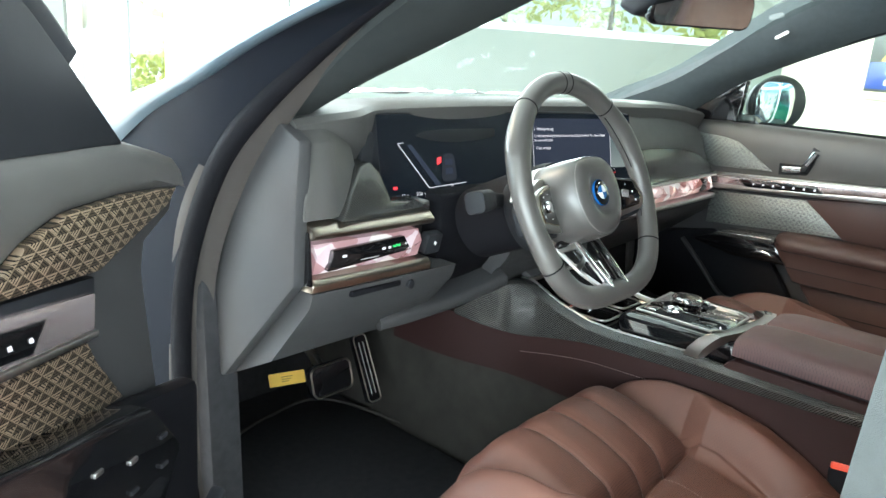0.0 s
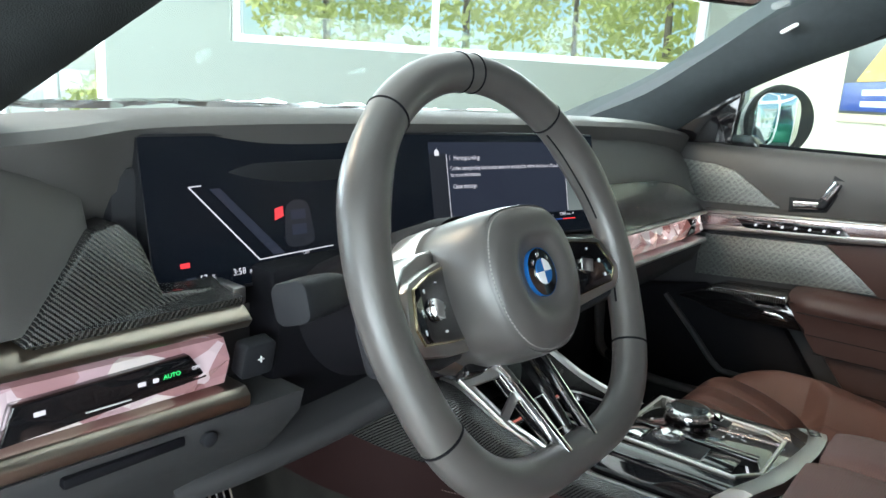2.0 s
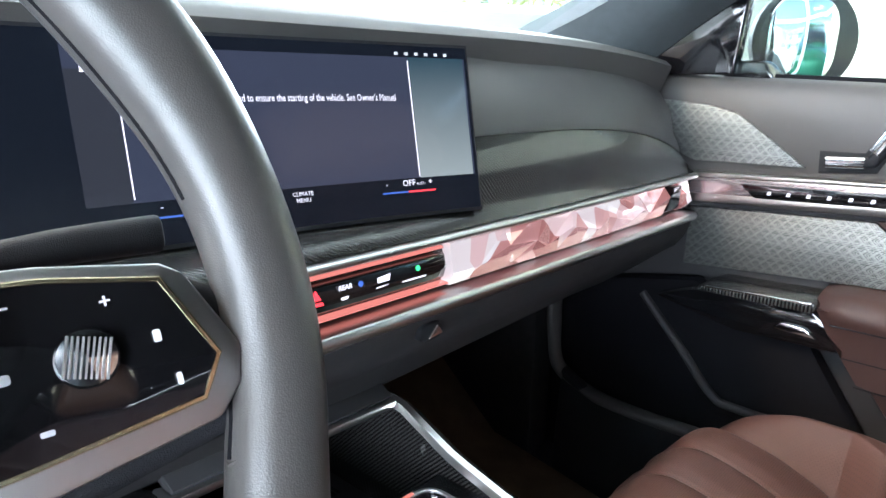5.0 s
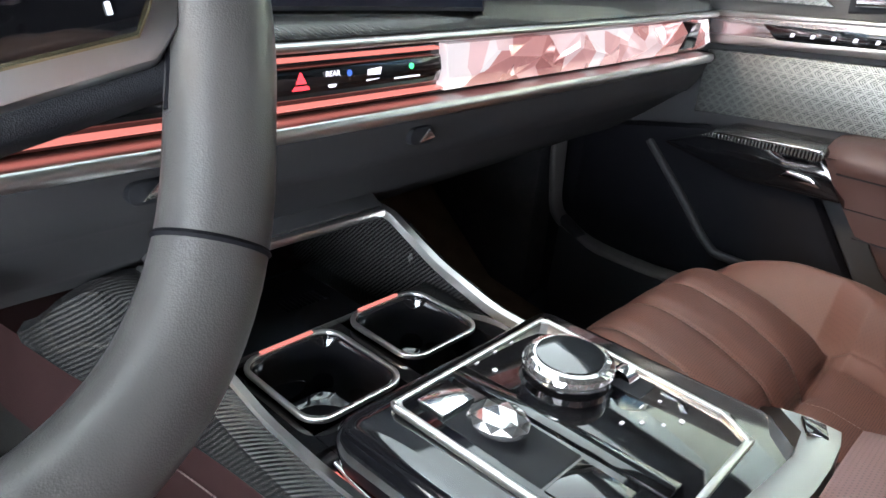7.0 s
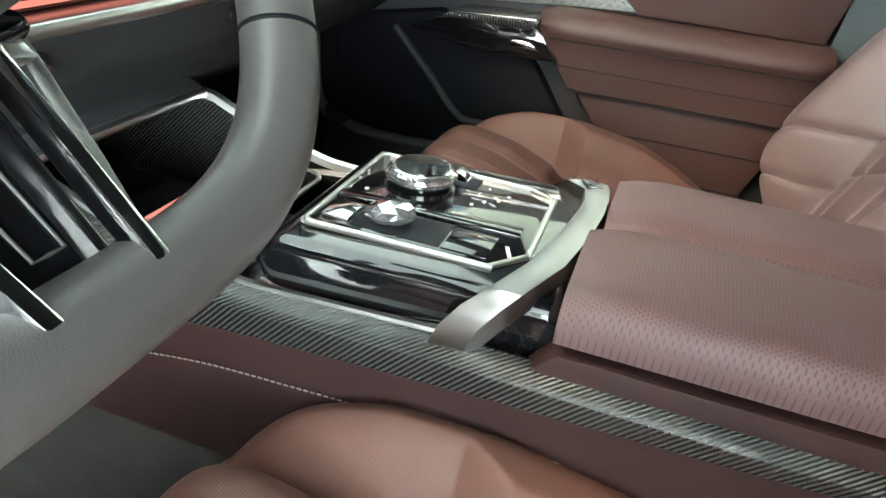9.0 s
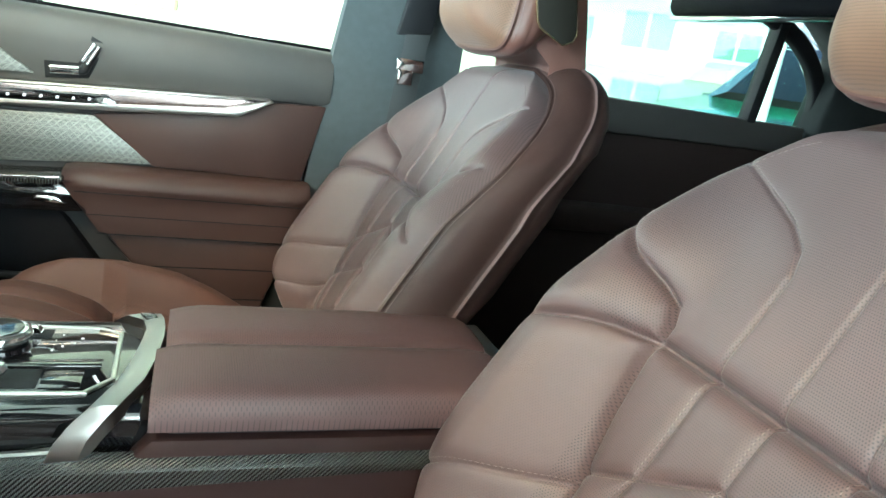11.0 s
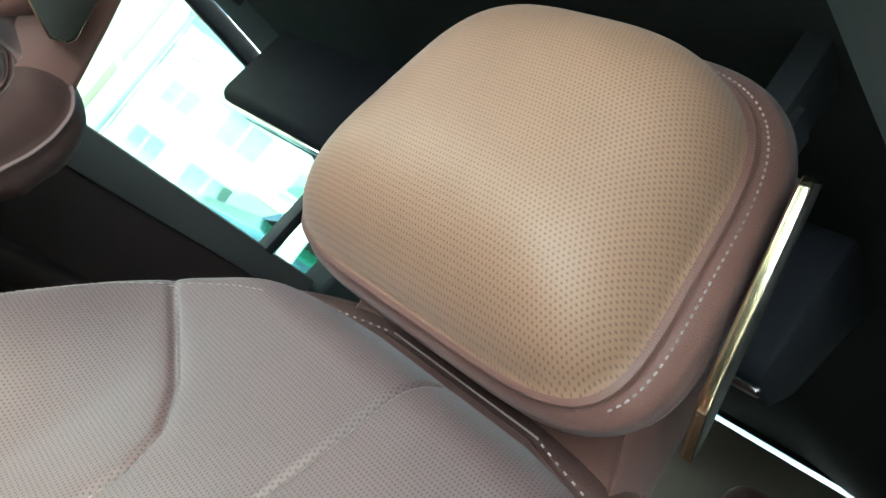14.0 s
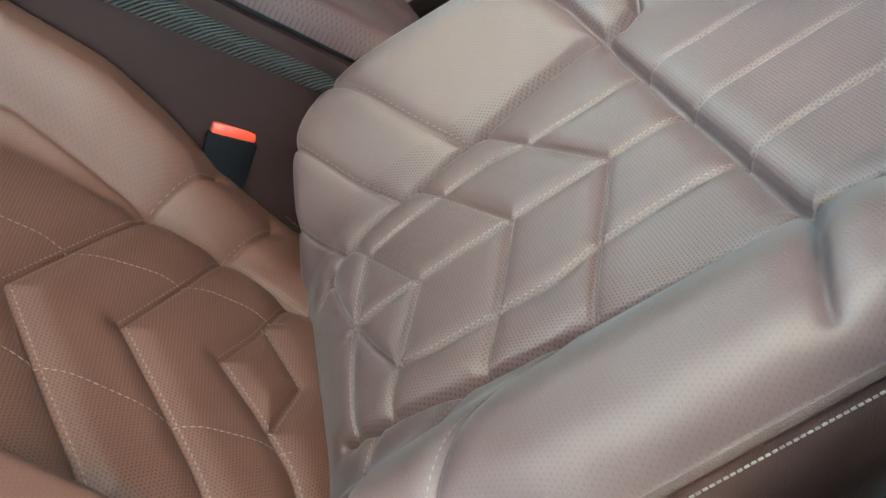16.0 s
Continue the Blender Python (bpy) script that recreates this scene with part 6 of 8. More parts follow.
WU, WN = Vector((0, math.sin(WT), math.cos(WT))), Vector((0, -math.cos(WT), math.sin(WT)))
WM = frame_axes(WC, (1, 0, 0), WU)     # x right, y up the wheel, z towards the driver
wheel = thing("steering_wheel", tuple(WC), "flat-bottomed grey leather steering wheel with silver spokes", "steering wheel")


def wheel_pt(a, z=0.0, grow=0.0):
    r = 0.1655 + grow
    x, y = r * math.sin(a), r * math.cos(a)
    if y < -0.06:
        t = min(1.0, (-y - 0.06) / (r - 0.06))
        y = -0.06 - (0.0955 + grow) * (1 - (1 - t) ** 1.6)
    return WM @ Vector((x, y, z))


def rim_scale(q):
    """Thumb rests and a fuller lower rim."""
    a = (q * 360) % 360
    s = 1.0
    for c, w, h in ((62, 14, 0.16), (298, 14, 0.16), (135, 30, 0.06), (225, 30, 0.06)):
        s += h * math.exp(-((a - c) / w) ** 2)
    return s


part("rim", sweep([wheel_pt(2 * math.pi * i / 144) for i in range(144)], circle(0.0162, 24, 0.0150), closed=True, up=WN, scale=rim_scale), M_WHEEL, wheel, "smooth dark grey leather rim")


def rim_ring(a, extra=0.0005, w=0.0012):
    """Thin seam ring round the rim at angle a (degrees from the top)."""
    q = math.radians(a)
    c, c2 = wheel_pt(q), wheel_pt(q + 0.01)
    t = (c2 - c).normalized()
    s = t.cross(WN).normalized()
    k = rim_scale(a / 360)
    pts = [c + s * (0.0162 * k + extra) * math.cos(b) + WN * (0.0150 * k + extra) * math.sin(b) for b in [2 * math.pi * i / 28 for i in range(28)]]
    return sweep(pts, circle(w, 6), closed=True, up=t)


for a in (-3.0, 3.0, 40, -40, 122, -122):
    part("rim_seam", rim_ring(a, -0.0003), M_RUBBER, wheel)
# cross stitch along the inner side of the rim: small raised bridges of leather thread
vs, fs = [], []
for i in range(230):
    a = 2 * math.pi * (i + 0.5) / 230
    deg = math.degrees(a)
    if not (42 < deg < 80 or 98 < deg < 112 or 248 < deg < 262 or 280 < deg < 318):
        continue
    k = rim_scale(deg / 360)
    for sg in (1, -1):
        p = wheel_pt(a, 0.0045 * sg, -0.0150 * k)
        p2 = wheel_pt(a + 0.012, 0.0002 * sg, -0.0161 * k)
        t = (p2 - p)
        w_ = t.cross(WC - p).normalized() * 0.0008
        up = (WC - p).normalized() * 0.0003
        s = len(vs)
        vs += [p - w_ * 0.4, p + w_ * 0.4, p2 + w_, p2 - w_, p + up * 0.6, p2 + up]
        fs += [(s, s + 4, s + 5, s + 3), (s + 1, s + 2, s + 5, s + 4), (s + 2, s + 3, s + 5), (s, s + 1, s + 4)]
tagged(part("rim_stitching", mesh_of(vs, fs), M_WHEEL, wheel, "grey cross stitching"), kind="stuff")
# shallow welt beside the stitch
for a0, a1 in ((42, 80), (98, 112), (248, 262), (280, 318)):
    path = [wheel_pt(radians(a0 + (a1 - a0) * i / 20), 0.0, -0.0157 * rim_scale((a0 + (a1 - a0) * i / 20) / 360)) for i in range(21)]
    part("rim_welt", sweep(path, circle(0.0011, 6), up=WN), M_RUBBER, wheel)

hub_prof = [(-0.056, 0.020), (-0.046, 0.036), (-0.03, 0.0445), (0, 0.047), (0.03, 0.0445), (0.046, 0.036), (0.056, 0.020), (0.061, -0.005), (0.056, -0.033), (0.042, -0.056), (0.022, -0.068), (0, -0.071), (-0.022, -0.068), (-0.042, -0.056), (-0.056, -0.033), (-0.061, -0.005)]
hub_line = [(p.x, p.y) for p in smooth_line([(a, b, 0) for a, b in hub_prof], 64, True)]


def cover_levels(levels, line, m):
    """Outlines (scale, height) round the emblem; they widen more sideways than upwards."""
    bm = bmesh.new()
    k = len(line)
    ring = [[bm.verts.new((x * s, (y + 0.009) * (s if s < 1 else 1 + (s - 1) * 0.4), z)) for x, y in line] for s, z in levels]
    for a, b in zip(ring, ring[1:]):
        for i in range(k):
            bm.faces.new((a[i], a[(i + 1) % k], b[(i + 1) % k], b[i]))
    bm.faces.new(ring[-1]), bm.faces.new(ring[0][::-1])
    bmesh.ops.recalc_face_normals(bm, faces=bm.faces)
    bm.transform(m @ Matrix.Translation((-0.004, -0.009, 0)))
    return bm


part("airbag_cover", cover_levels([(1.12, -0.052), (1.17, -0.048), (1.175, -0.034), (1.15, -0.012), (1.09, 0.004), (1.03, 0.0125), (1.0, 0.0150), (0.985, 0.0138), (0.965, 0.0163), (0.90, 0.0205), (0.75, 0.0238), (0.64, 0.0250), (0.56, 0.0245), (0.49, 0.0220), (0.43, 0.0195), (0.36, 0.0182), (0.2, 0.018)], hub_line, WM), M_WHEEL, wheel, "padded dark grey airbag cover", angle=50)
vs, fs = [], []
for i in range(130):
    a, b = i / 130, (i + 0.6) / 130
    def hp(q, sc, z):
        s = q * 64
        j = int(s) % 64
        x0, y0 = hub_line[j]
        x1, y1 = hub_line[(j + 1) % 64]
        f = s - int(s)
        return WM @ Vector(((x0 + (x1 - x0) * f) * sc - 0.004, (y0 + (y1 - y0) * f + 0.009) * sc - 0.009, z))
    s = len(vs)
    vs += [hp(a, 0.962, 0.0164), hp(a, 0.953, 0.0169), hp(b, 0.953, 0.0169), hp(b, 0.962, 0.0164), hp(a, 0.961, 0.0174), hp(a, 0.954, 0.0178), hp(b, 0.954, 0.0178), hp(b, 0.961, 0.0174)]
    fs += [(s, s + 1, s + 5, s + 4), (s + 1, s + 2, s + 6, s + 5), (s + 2, s + 3, s + 7, s + 6), (s + 3, s, s + 4, s + 7), (s + 4, s + 5, s + 6, s + 7)]
tagged(part("cover_stitching", mesh_of(vs, fs), M_STITCH_G, wheel, "pale grey stitching"), kind="stuff")
part("column_shroud", spin([(0.0, -0.22), (0.06, -0.22), (0.062, -0.12), (0.060, -0.07), (0.056, -0.05), (0.0, -0.05)], WM), M_RUBBER, wheel, "black steering column shroud")
part("hub_back", cover_levels([(1.0, -0.115), (1.14, -0.10), (1.15, -0.078), (1.1, -0.07)], hub_line, WM), M_MATT, wheel, "dark hub back")
part("hub_band", cover_levels([(1.12, -0.082), (1.20, -0.078), (1.205, -0.056), (1.15, -0.050)], hub_line, WM), M_SILVER, wheel, "satin silver hub band")

# round emblem: blue ring, black ring, quartered centre of plain fields
EM = WM @ Matrix.Translation((-0.004, -0.009, 0.0175)) @ Matrix.Scale(0.94, 4)
emb = part("emblem", spin([(0.0, 0.0), (0.0205, 0.0), (0.0212, 0.002), (0.0208, 0.0044), (0.0203, 0.0047), (0.0199, 0.0035), (0.0, 0.0035)], EM, 48), M_BLUE, wheel, "round emblem with a blue rim")
part("emblem_ring", spin([(0.0, 0.0034), (0.0200, 0.0034), (0.0200, 0.0046), (0.0, 0.0055)], EM, 48), M_BLACK, emb, "black ring")
part("emblem_chrome", spin([(0.0, 0.004), (0.0116, 0.0052), (0.0116, 0.0058), (0.0, 0.0062)], EM, 40), M_CHROME, emb)
for q in range(4):
    pts = [(0, 0)] + [(0.0108 * math.cos(radians(q * 90 + 90 * i / 8)), 0.0108 * math.sin(radians(q * 90 + 90 * i / 8))) for i in range(9)]
    bm = prism(pts, "z", 0.0055, 0.0066, 0)
    bm.transform(EM)
    part("emblem_field", bm, M_WHITE if q % 2 == 0 else M_BLUE, emb)
for a in (140, 95, 45):
    bm = box(-0.0022, 0.0022, 0.0130, 0.0168, 0.0042, 0.0052, 0.0004)
    bm.transform(EM @ Matrix.Rotation(radians(a - 90), 4, "Z"))
    part("emblem_mark", bm, M_CHROME, emb)

def outline_tube(pts, z, r, m):
    """Thin round bead that follows a closed outline."""
    bm = sweep([Vector((x, y, z)) for a, b in zip(pts, pts[1:] + pts[:1]) for x, y in (a, (a[0] * 0.5 + b[0] * 0.5, a[1] * 0.5 + b[1] * 0.5))], circle(r, 6), closed=True, up=(0, 0, 1))
    bm.transform(m)
    return bm


for sx in (1, -1):
    # arm from hub to rim, with satin bezel and gloss pad; its outer end comes towards the driver
    SM = WM @ Matrix.Translation((0.13 * sx, 0, 0)) @ Matrix.Rotation(radians(-20 * sx), 4, "Y") @ Matrix.Translation((-0.13 * sx, 0, 0))
    pts = [(0.044 * sx, 0.020), (0.100 * sx, 0.014), (0.136 * sx, 0.006), (0.160 * sx, -0.01), (0.160 * sx, -0.046), (0.136 * sx, -0.050), (0.088 * sx, -0.058), (0.044 * sx, -0.058)]
    bm = prism(pts, "z", -0.036, -0.008, 0.006, 3)
    bm.transform(SM)
    part("spoke_arm", bm, M_MATT, wheel, "dark spoke arm")
    bm = prism([(0.050 * sx, 0.020), (0.085 * sx, 0.015), (0.10 * sx, 0.012), (0.050 * sx, 0.018)] if sx > 0 else [(0.060 * sx, 0.030), (0.090 * sx, 0.028), (0.122 * sx, 0.019), (0.142 * sx, 0.004), (0.136 * sx, 0.003), (0.10 * sx, 0.012), (0.060 * sx, 0.017)], "z", -0.040, -0.006, 0.005, 3)
    bm.transform(SM)
    part("spoke_shoulder", bm, M_SILVER, wheel, "satin silver spoke shoulder")
    out_ = [(0.046 * sx, 0.0215), (0.101 * sx, 0.0145), (0.133 * sx, 0.0075), (0.139 * sx, 0.003), (0.150 * sx, -0.023), (0.147 * sx, -0.034), (0.139 * sx, -0.0425), (0.088 * sx, -0.0500), (0.046 * sx, -0.053)]
    bm = prism(out_, "z", -0.014, 0.0005, 0.002)
    bm.transform(SM)
    part("spoke_bezel", bm, M_SILVER, wheel, "satin silver spoke bezel")
    inn = [(0.046 * sx, 0.0165), (0.101 * sx, 0.0098), (0.1315 * sx, 0.0025), (0.1425 * sx, -0.0235), (0.1355 * sx, -0.0350), (0.086 * sx, -0.0400), (0.046 * sx, -0.0425)]
    bm = prism(inn, "z", -0.012, 0.0018, 0.0008)
    bm.transform(SM)
    pad = part("button_pad", bm, M_BLACK, wheel, "gloss black button pad")
    part("pad_bead", outline_tube(inn, 0.0012, 0.0011, SM), M_GOLD, pad, "thin bright bead round the pad")
    RM = SM @ Matrix.Translation((0.108 * sx, -0.0145, 0.002))
    bm = spin([(0, 0), (0.0086, 0.0), (0.0086, 0.003), (0.0078, 0.0046), (0, 0.0054)], RM, 28)
    roll = part("roller", bm, M_CHROME, pad, "knurled chrome roller")
    for k in range(9):
        bm = box(-0.0058 + 0.0014 * k, -0.0052 + 0.0014 * k, -0.0058, 0.0058, 0.0042, 0.0060, 0)
        bm.transform(RM @ Matrix.Rotation(radians(-18), 4, "Z"))
        part("roller_rib", bm, M_SILVER, roll)
    sym = [(0.116, 0.0, 0.004, 0.0009), (0.116, 0.0, 0.0009, 0.004), (0.091, 0.0045, 0.004, 0.0009), (0.127, -0.0136, 0.003, 0.005), (0.130, -0.0275, 0.0022, 0.005), (0.094, -0.0315, 0.0050, 0.0022), (0.087, -0.0144, 0.0050, 0.0040)]
    for x, y, w_, h in sym:
        bm = prism(rounded(w_ * 0.75, h * 0.75, min(w_, h) * 0.22, 2), "z", 0.0021, 0.0026, 0)
        bm.transform(SM @ Matrix.Translation((x * sx, y, 0)))
        part("button_symbol", bm, M_WHITE, pad)
# lower fork: two silver struts that run together towards the rim, with open slots, round a gloss black field
FM = WM @ Matrix.Translation((0, -0.068, -0.030)) @ Matrix.Rotation(radians(-25), 4, "X")


def bar(path, w, h, up=(0, 0, 1)):
    return soften(sweep([Vector(p) for p in path], rounded(w, h, 0.0012, 2), up=up), 0)


for sx in (1, -1):
    # bright ridge that faces the driver, and behind it a sloping web with two openings
    ridge = bar([(0.030 * sx, 0.004, 0), (0.027 * sx, -0.014, 0.001), (0.0205 * sx, -0.088, 0.001), (0.017 * sx, -0.097, -0.002)], 0.0062, 0.010)
    web = [bar([(0.030 * sx, -0.008, -0.003), (0.056 * sx, -0.003, -0.016)], 0.009, 0.005), bar([(0.056 * sx, 0.002, -0.016), (0.042 * sx, -0.048, -0.013), (0.023 * sx, -0.094, -0.005)], 0.0075, 0.005), bar([(0.0255 * sx, -0.030, -0.003), (0.045 * sx, -0.042, -0.013)], 0.0075, 0.005), bar([(0.021 * sx, -0.080, -0.003), (0.030 * sx, -0.082, -0.008)], 0.010, 0.005)]
    for pname, bm, lab in (("lower_spoke", ridge, "bright silver lower spoke"), ("spoke_web", joined(*web), "satin silver web with two openings")):
        bm.transform(FM)
        part(pname, bm, M_CHROME if pname == "lower_spoke" else M_SILVER, wheel, lab)
    bm = prism([(0.030 * sx, 0.010), (0.056 * sx, 0.008), (0.058 * sx, -0.001), (0.032 * sx, -0.006)], "z", -0.022, -0.004, 0.004, 3)
    bm.transform(FM)
    part("spoke_root", bm, M_BLACK, wheel, "gloss black root of the spoke")
bm = prism([(-0.028, 0.012), (0.028, 0.012), (0.018, -0.094), (-0.018, -0.094)], "z", -0.016, -0.006, 0.003)
bm.transform(FM)
mid = part("spoke_field", bm, M_BLACK, wheel, "gloss black field between the spokes")
part("slot_bead", outline_tube([(-0.006, -0.040), (0.007, -0.040), (0.006, -0.070), (-0.005, -0.070)], -0.0055, 0.0007, FM), M_SILVER, mid, "thin bright slot edge")
for k, mt in enumerate((M_BLUE, M_WHITE, M_ORANGE)):
    bm = box(-0.006 + 0.004 * k, -0.003 + 0.004 * k, -0.086, -0.082, -0.0062, -0.0052, 0)
    bm.transform(FM)
    part("badge_bar", bm, mt, mid)
# column stalks
def stalk(path, ring, scale):
    part("stalk", soften(sweep(smooth_line(path, 10), ring, up=(0, 0.3, 1), scale=scale), 0.002, 2, 40), M_MATT, wheel, "black control stalk")


stalk([(-0.33, 0.69, 0.728), (-0.28, 0.68, 0.732), (-0.235, 0.665, 0.739), (-0.197, 0.655, 0.741)], rounded(0.022, 0.014, 0.005), lambda q: 0.8 + 0.3 * q)
stalk([(-0.42, 0.695, 0.712), (-0.46, 0.69, 0.715), (-0.50, 0.668, 0.724), (-0.538, 0.655, 0.727)], rounded(0.030, 0.031, 0.008), lambda q: 0.62 + 0.4 * min(1, q * 1.6))

# ---------- centre console ----------
console = thing("centre_console", (0, 0.4, 0.02), "centre console in burgundy leather, carbon fibre and gloss black", "console")


def eased(y, xs, ys, soft=0.035):
    """Interpolation with rounded knots."""
    return float(np.mean(np.interp(y + np.linspace(-soft, soft, 15), xs, ys)))


def con_z(y):
    """Height of the console's upper rail."""
    return eased(y, [0.0, 0.30, 0.46, 0.62, 0.68, 0.75, 0.83, 0.86, 0.90, 0.97, 1.14], [0.452, 0.452, 0.452, 0.444, 0.446, 0.463, 0.497, 0.49, 0.465, 0.40, 0.40], 0.012 if y < 0.82 else 0.03)


def carb_low(y):
    return eased(y, [0.0, 0.15, 0.45, 0.66, 0.74, 0.83, 0.90, 0.97, 1.14], [0.434, 0.431, 0.420, 0.408, 0.393, 0.370, 0.372, 0.385, 0.385])


def flare(y):
    """How far the driver's side of the console spreads under the dash."""
    return eased(y, [0.80, 0.86, 0.95, 1.02, 1.14], [0.0, 0.008, 0.036, 0.050, 0.054])


YS = [0.02 + 1.12 * i / 60 for i in range(61)]
part("side_wall", loft(YS, lambda y: [(-0.133 - flare(y), 0.28), (-0.132 - flare(y), 0.285), (-0.131 - flare(y), carb_low(y) + 0.002), (-0.10, carb_low(y) + 0.004), (-0.10, 0.30), (0.10, 0.30), (0.10, carb_low(y) + 0.004), (0.131, carb_low(y) + 0.002), (0.132, 0.30), (0.133, 0.28)], axis="y"), M_CONS, console, "burgundy leather console side, shade put into its colour")
for sx in (-1, 1):
    g = 1 if sx < 0 else 0
    bm = loft(YS[:52], lambda y: [(sx * 0.134 - g * flare(y), carb_low(y)), (sx * 0.136 - g * flare(y), con_z(y) - 0.012), (sx * 0.129 - g * flare(y), con_z(y) - 0.003), (sx * 0.121, con_z(y)), (sx * 0.113, con_z(y) - 0.004), (sx * 0.113, carb_low(y))], axis="y")
    part("carbon_rail", uv_by(bm, lambda c: (c.y, c.z + c.x)), M_CARBON, console, "carbon fibre rail")
    y2 = [0.47 + 0.375 * i / 24 for i in range(25)]
    bm = loft(y2, lambda y: [(sx * 0.121, con_z(y) + 0.0005), (sx * 0.1195, con_z(y) + 0.0025), (sx * 0.113, con_z(y) + 0.001), (sx * 0.111, con_z(y) - 0.006), (sx * 0.119, con_z(y) - 0.006)], axis="y")
    part("rail_edge", bm, M_SILVER, console, "bright rail edge")
    v_, f_ = [], []
    for i in range(80):
        y0 = 0.38 + 0.0055 * i
        z0 = carb_low(y0) - 0.036
        s = len(v_)
        for dx in (0.1335, 0.1347):
            v_ += [(sx * dx, y0, z0 - 0.0004), (sx * dx, y0 + 0.0035, z0 - 0.0004), (sx * dx, y0 + 0.0035, z0 + 0.0004), (sx * dx, y0, z0 + 0.0004)]
        f_ += [(s, s + 1, s + 2, s + 3), (s + 4, s + 5, s + 6, s + 7), (s, s + 1, s + 5, s + 4), (s + 2, s + 3, s + 7, s + 6)]
    tagged(part("side_stitching", mesh_of(v_, f_), M_STITCH, console, "pale stitching"), kind="stuff")
part("tray_base", box(-0.113, 0.113, 0.76, 0.93, 0.385, 0.395, 0.002), M_BLACK, console, "gloss black storage tray")
part("tray_mat", box(-0.085, 0.085, 0.80, 0.92, 0.395, 0.399, 0.002), M_MATT, console, "ribbed charging mat")
for k in range(10):
    part("mat_rib", box(0.02 + 0.005 * k, 0.0225 + 0.005 * k, 0.85, 0.87, 0.3988, 0.4002, 0.0003), M_RUBBER, console)
part("tray_cover", prism([(0.832, 0.488), (0.826, 0.497), (0.90, 0.53), (0.93, 0.52)], "x", -0.114, 0.114, 0.002), M_DASH2, console, "grey cover over the tray")
part("tray_lip", box(-0.114, 0.114, 0.821, 0.829, 0.486, 0.494, 0.002), M_SILVER, console, "bright tray lip")


def cup(x0, x1, y0, y1, z):
    """Square-rounded cup well with a bright rim."""
    w, h = x1 - x0, y1 - y0
    cx, cy = (x0 + x1) / 2, (y0 + y1) / 2
    ring = []
    bm = bmesh.new()
    for (g, dz) in ((0.0, 0.0), (-0.004, 0.0015), (-0.006, -0.002), (-0.008, -0.05), (-0.014, -0.055)):
        ring.append([bm.verts.new((cx + a, cy + b, z + dz)) for a, b in rounded(w + 2 * g, h + 2 * g, 0.017, 5)])
    for a, b in zip(ring, ring[1:]):
        for i in range(len(a)):
            bm.faces.new((a[i], a[(i + 1) % len(a)], b[(i + 1) % len(a)], b[i]))
    bm.faces.new(ring[-1])
    c = part("cup_holder", bm, M_BLACK, console, "gloss black cup holder")
    path = [Vector((cx + a, cy + b, z + 0.001)) for a, b in rounded(w - 0.003, h - 0.003, 0.016, 6)]
    part("cup_rim", sweep(path, rounded(0.0042, 0.004, 0.001, 2), closed=True, up=(0, 0, 1)), M_SILVER, c, "bright cup rim")
    part("cup_pad", spin([(0, 0), (0.030, 0), (0.0305, 0.004), (0.027, 0.005), (0, 0.005)], Matrix.Translation((cx, cy, z - 0.056)), 24), M_RUBBER, c)


cup(-0.098, -0.012, 0.655, 0.748, 0.444)
cup(0.004, 0.087, 0.668, 0.751, 0.444)
for a in ((-0.1125, -0.0985, 0.62, 0.76), (-0.0115, 0.0035, 0.62, 0.76), (0.0875, 0.1125, 0.62, 0.76), (-0.098, -0.012, 0.749, 0.76), (0.004, 0.087, 0.752, 0.76), (-0.098, 0.087, 0.60, 0.654)):
    part("cup_deck", box(*a, 0.40, 0.440, 0), M_BLACK, console, "gloss black cup deck")
# gloss block with the controls
BL = [(0.40, 0.40), (0.58, 0.40), (0.618, 0.43), (0.632, 0.462), (0.618, 0.482), (0.45, 0.4855), (0.40, 0.4865)]
part("control_block", prism(BL, "x", -0.108, 0.104, 0.015, 5), M_BLACK, console, "gloss black control block")
ZT = 0.486
plate = [(-0.076, 0.602), (0.070, 0.604), (0.074, 0.598), (0.070, 0.462), (0.056, 0.440), (-0.050, 0.438), (-0.078, 0.460), (-0.080, 0.596)]
ring_path = [Vector((x, y, ZT)) for x, y in plate]
part("control_frame", sweep(smooth_line([p for a, b in zip(ring_path, ring_path[1:] + ring_path[:1]) for p in (a, a.lerp(b, 0.06), a.lerp(b, 0.94))], 120, True), rounded(0.0048, 0.005, 0.0015, 2), closed=True, up=(0, 0, 1)), M_SILVER, console, "bright frame round the controls")
panel = part("control_panel", prism(plate, "z", ZT - 0.006, ZT + 0.0008, 0.0006), M_BLACK, console, "gloss black control panel")
part("centre_bar", prism([(-0.030, 0.600), (-0.018, 0.600), (-0.010, 0.450), (-0.026, 0.450)], "z", ZT, ZT + 0.003, 0.001), M_BLACK, panel, "raised gloss bar")
part("start_button", box(-0.068, -0.040, 0.572, 0.594, ZT, ZT + 0.004, 0.001), M_CHROME, panel, "chrome start button")
part("lever_well", box(-0.070, -0.032, 0.500, 0.570, ZT + 0.0003, ZT + 0.0016, 0.0005), M_MATT, panel)
bm = bmesh.new()
bmesh.ops.create_icosphere(bm, subdivisions=2, radius=1.0)
bm.transform(Matrix.Translation((-0.050, 0.546, ZT + 0.008)) @ Matrix.Rotation(radians(-8), 4, "X") @ Matrix.Diagonal((0.0155, 0.021, 0.0095, 1)))
part("gear_selector", bm, M_GEM, panel, "facetted crystal gear selector", angle=1)
part("brake_panel", box(-0.070, -0.034, 0.464, 0.498, ZT + 0.0004, ZT + 0.002, 0.0006), M_BLACK, panel)
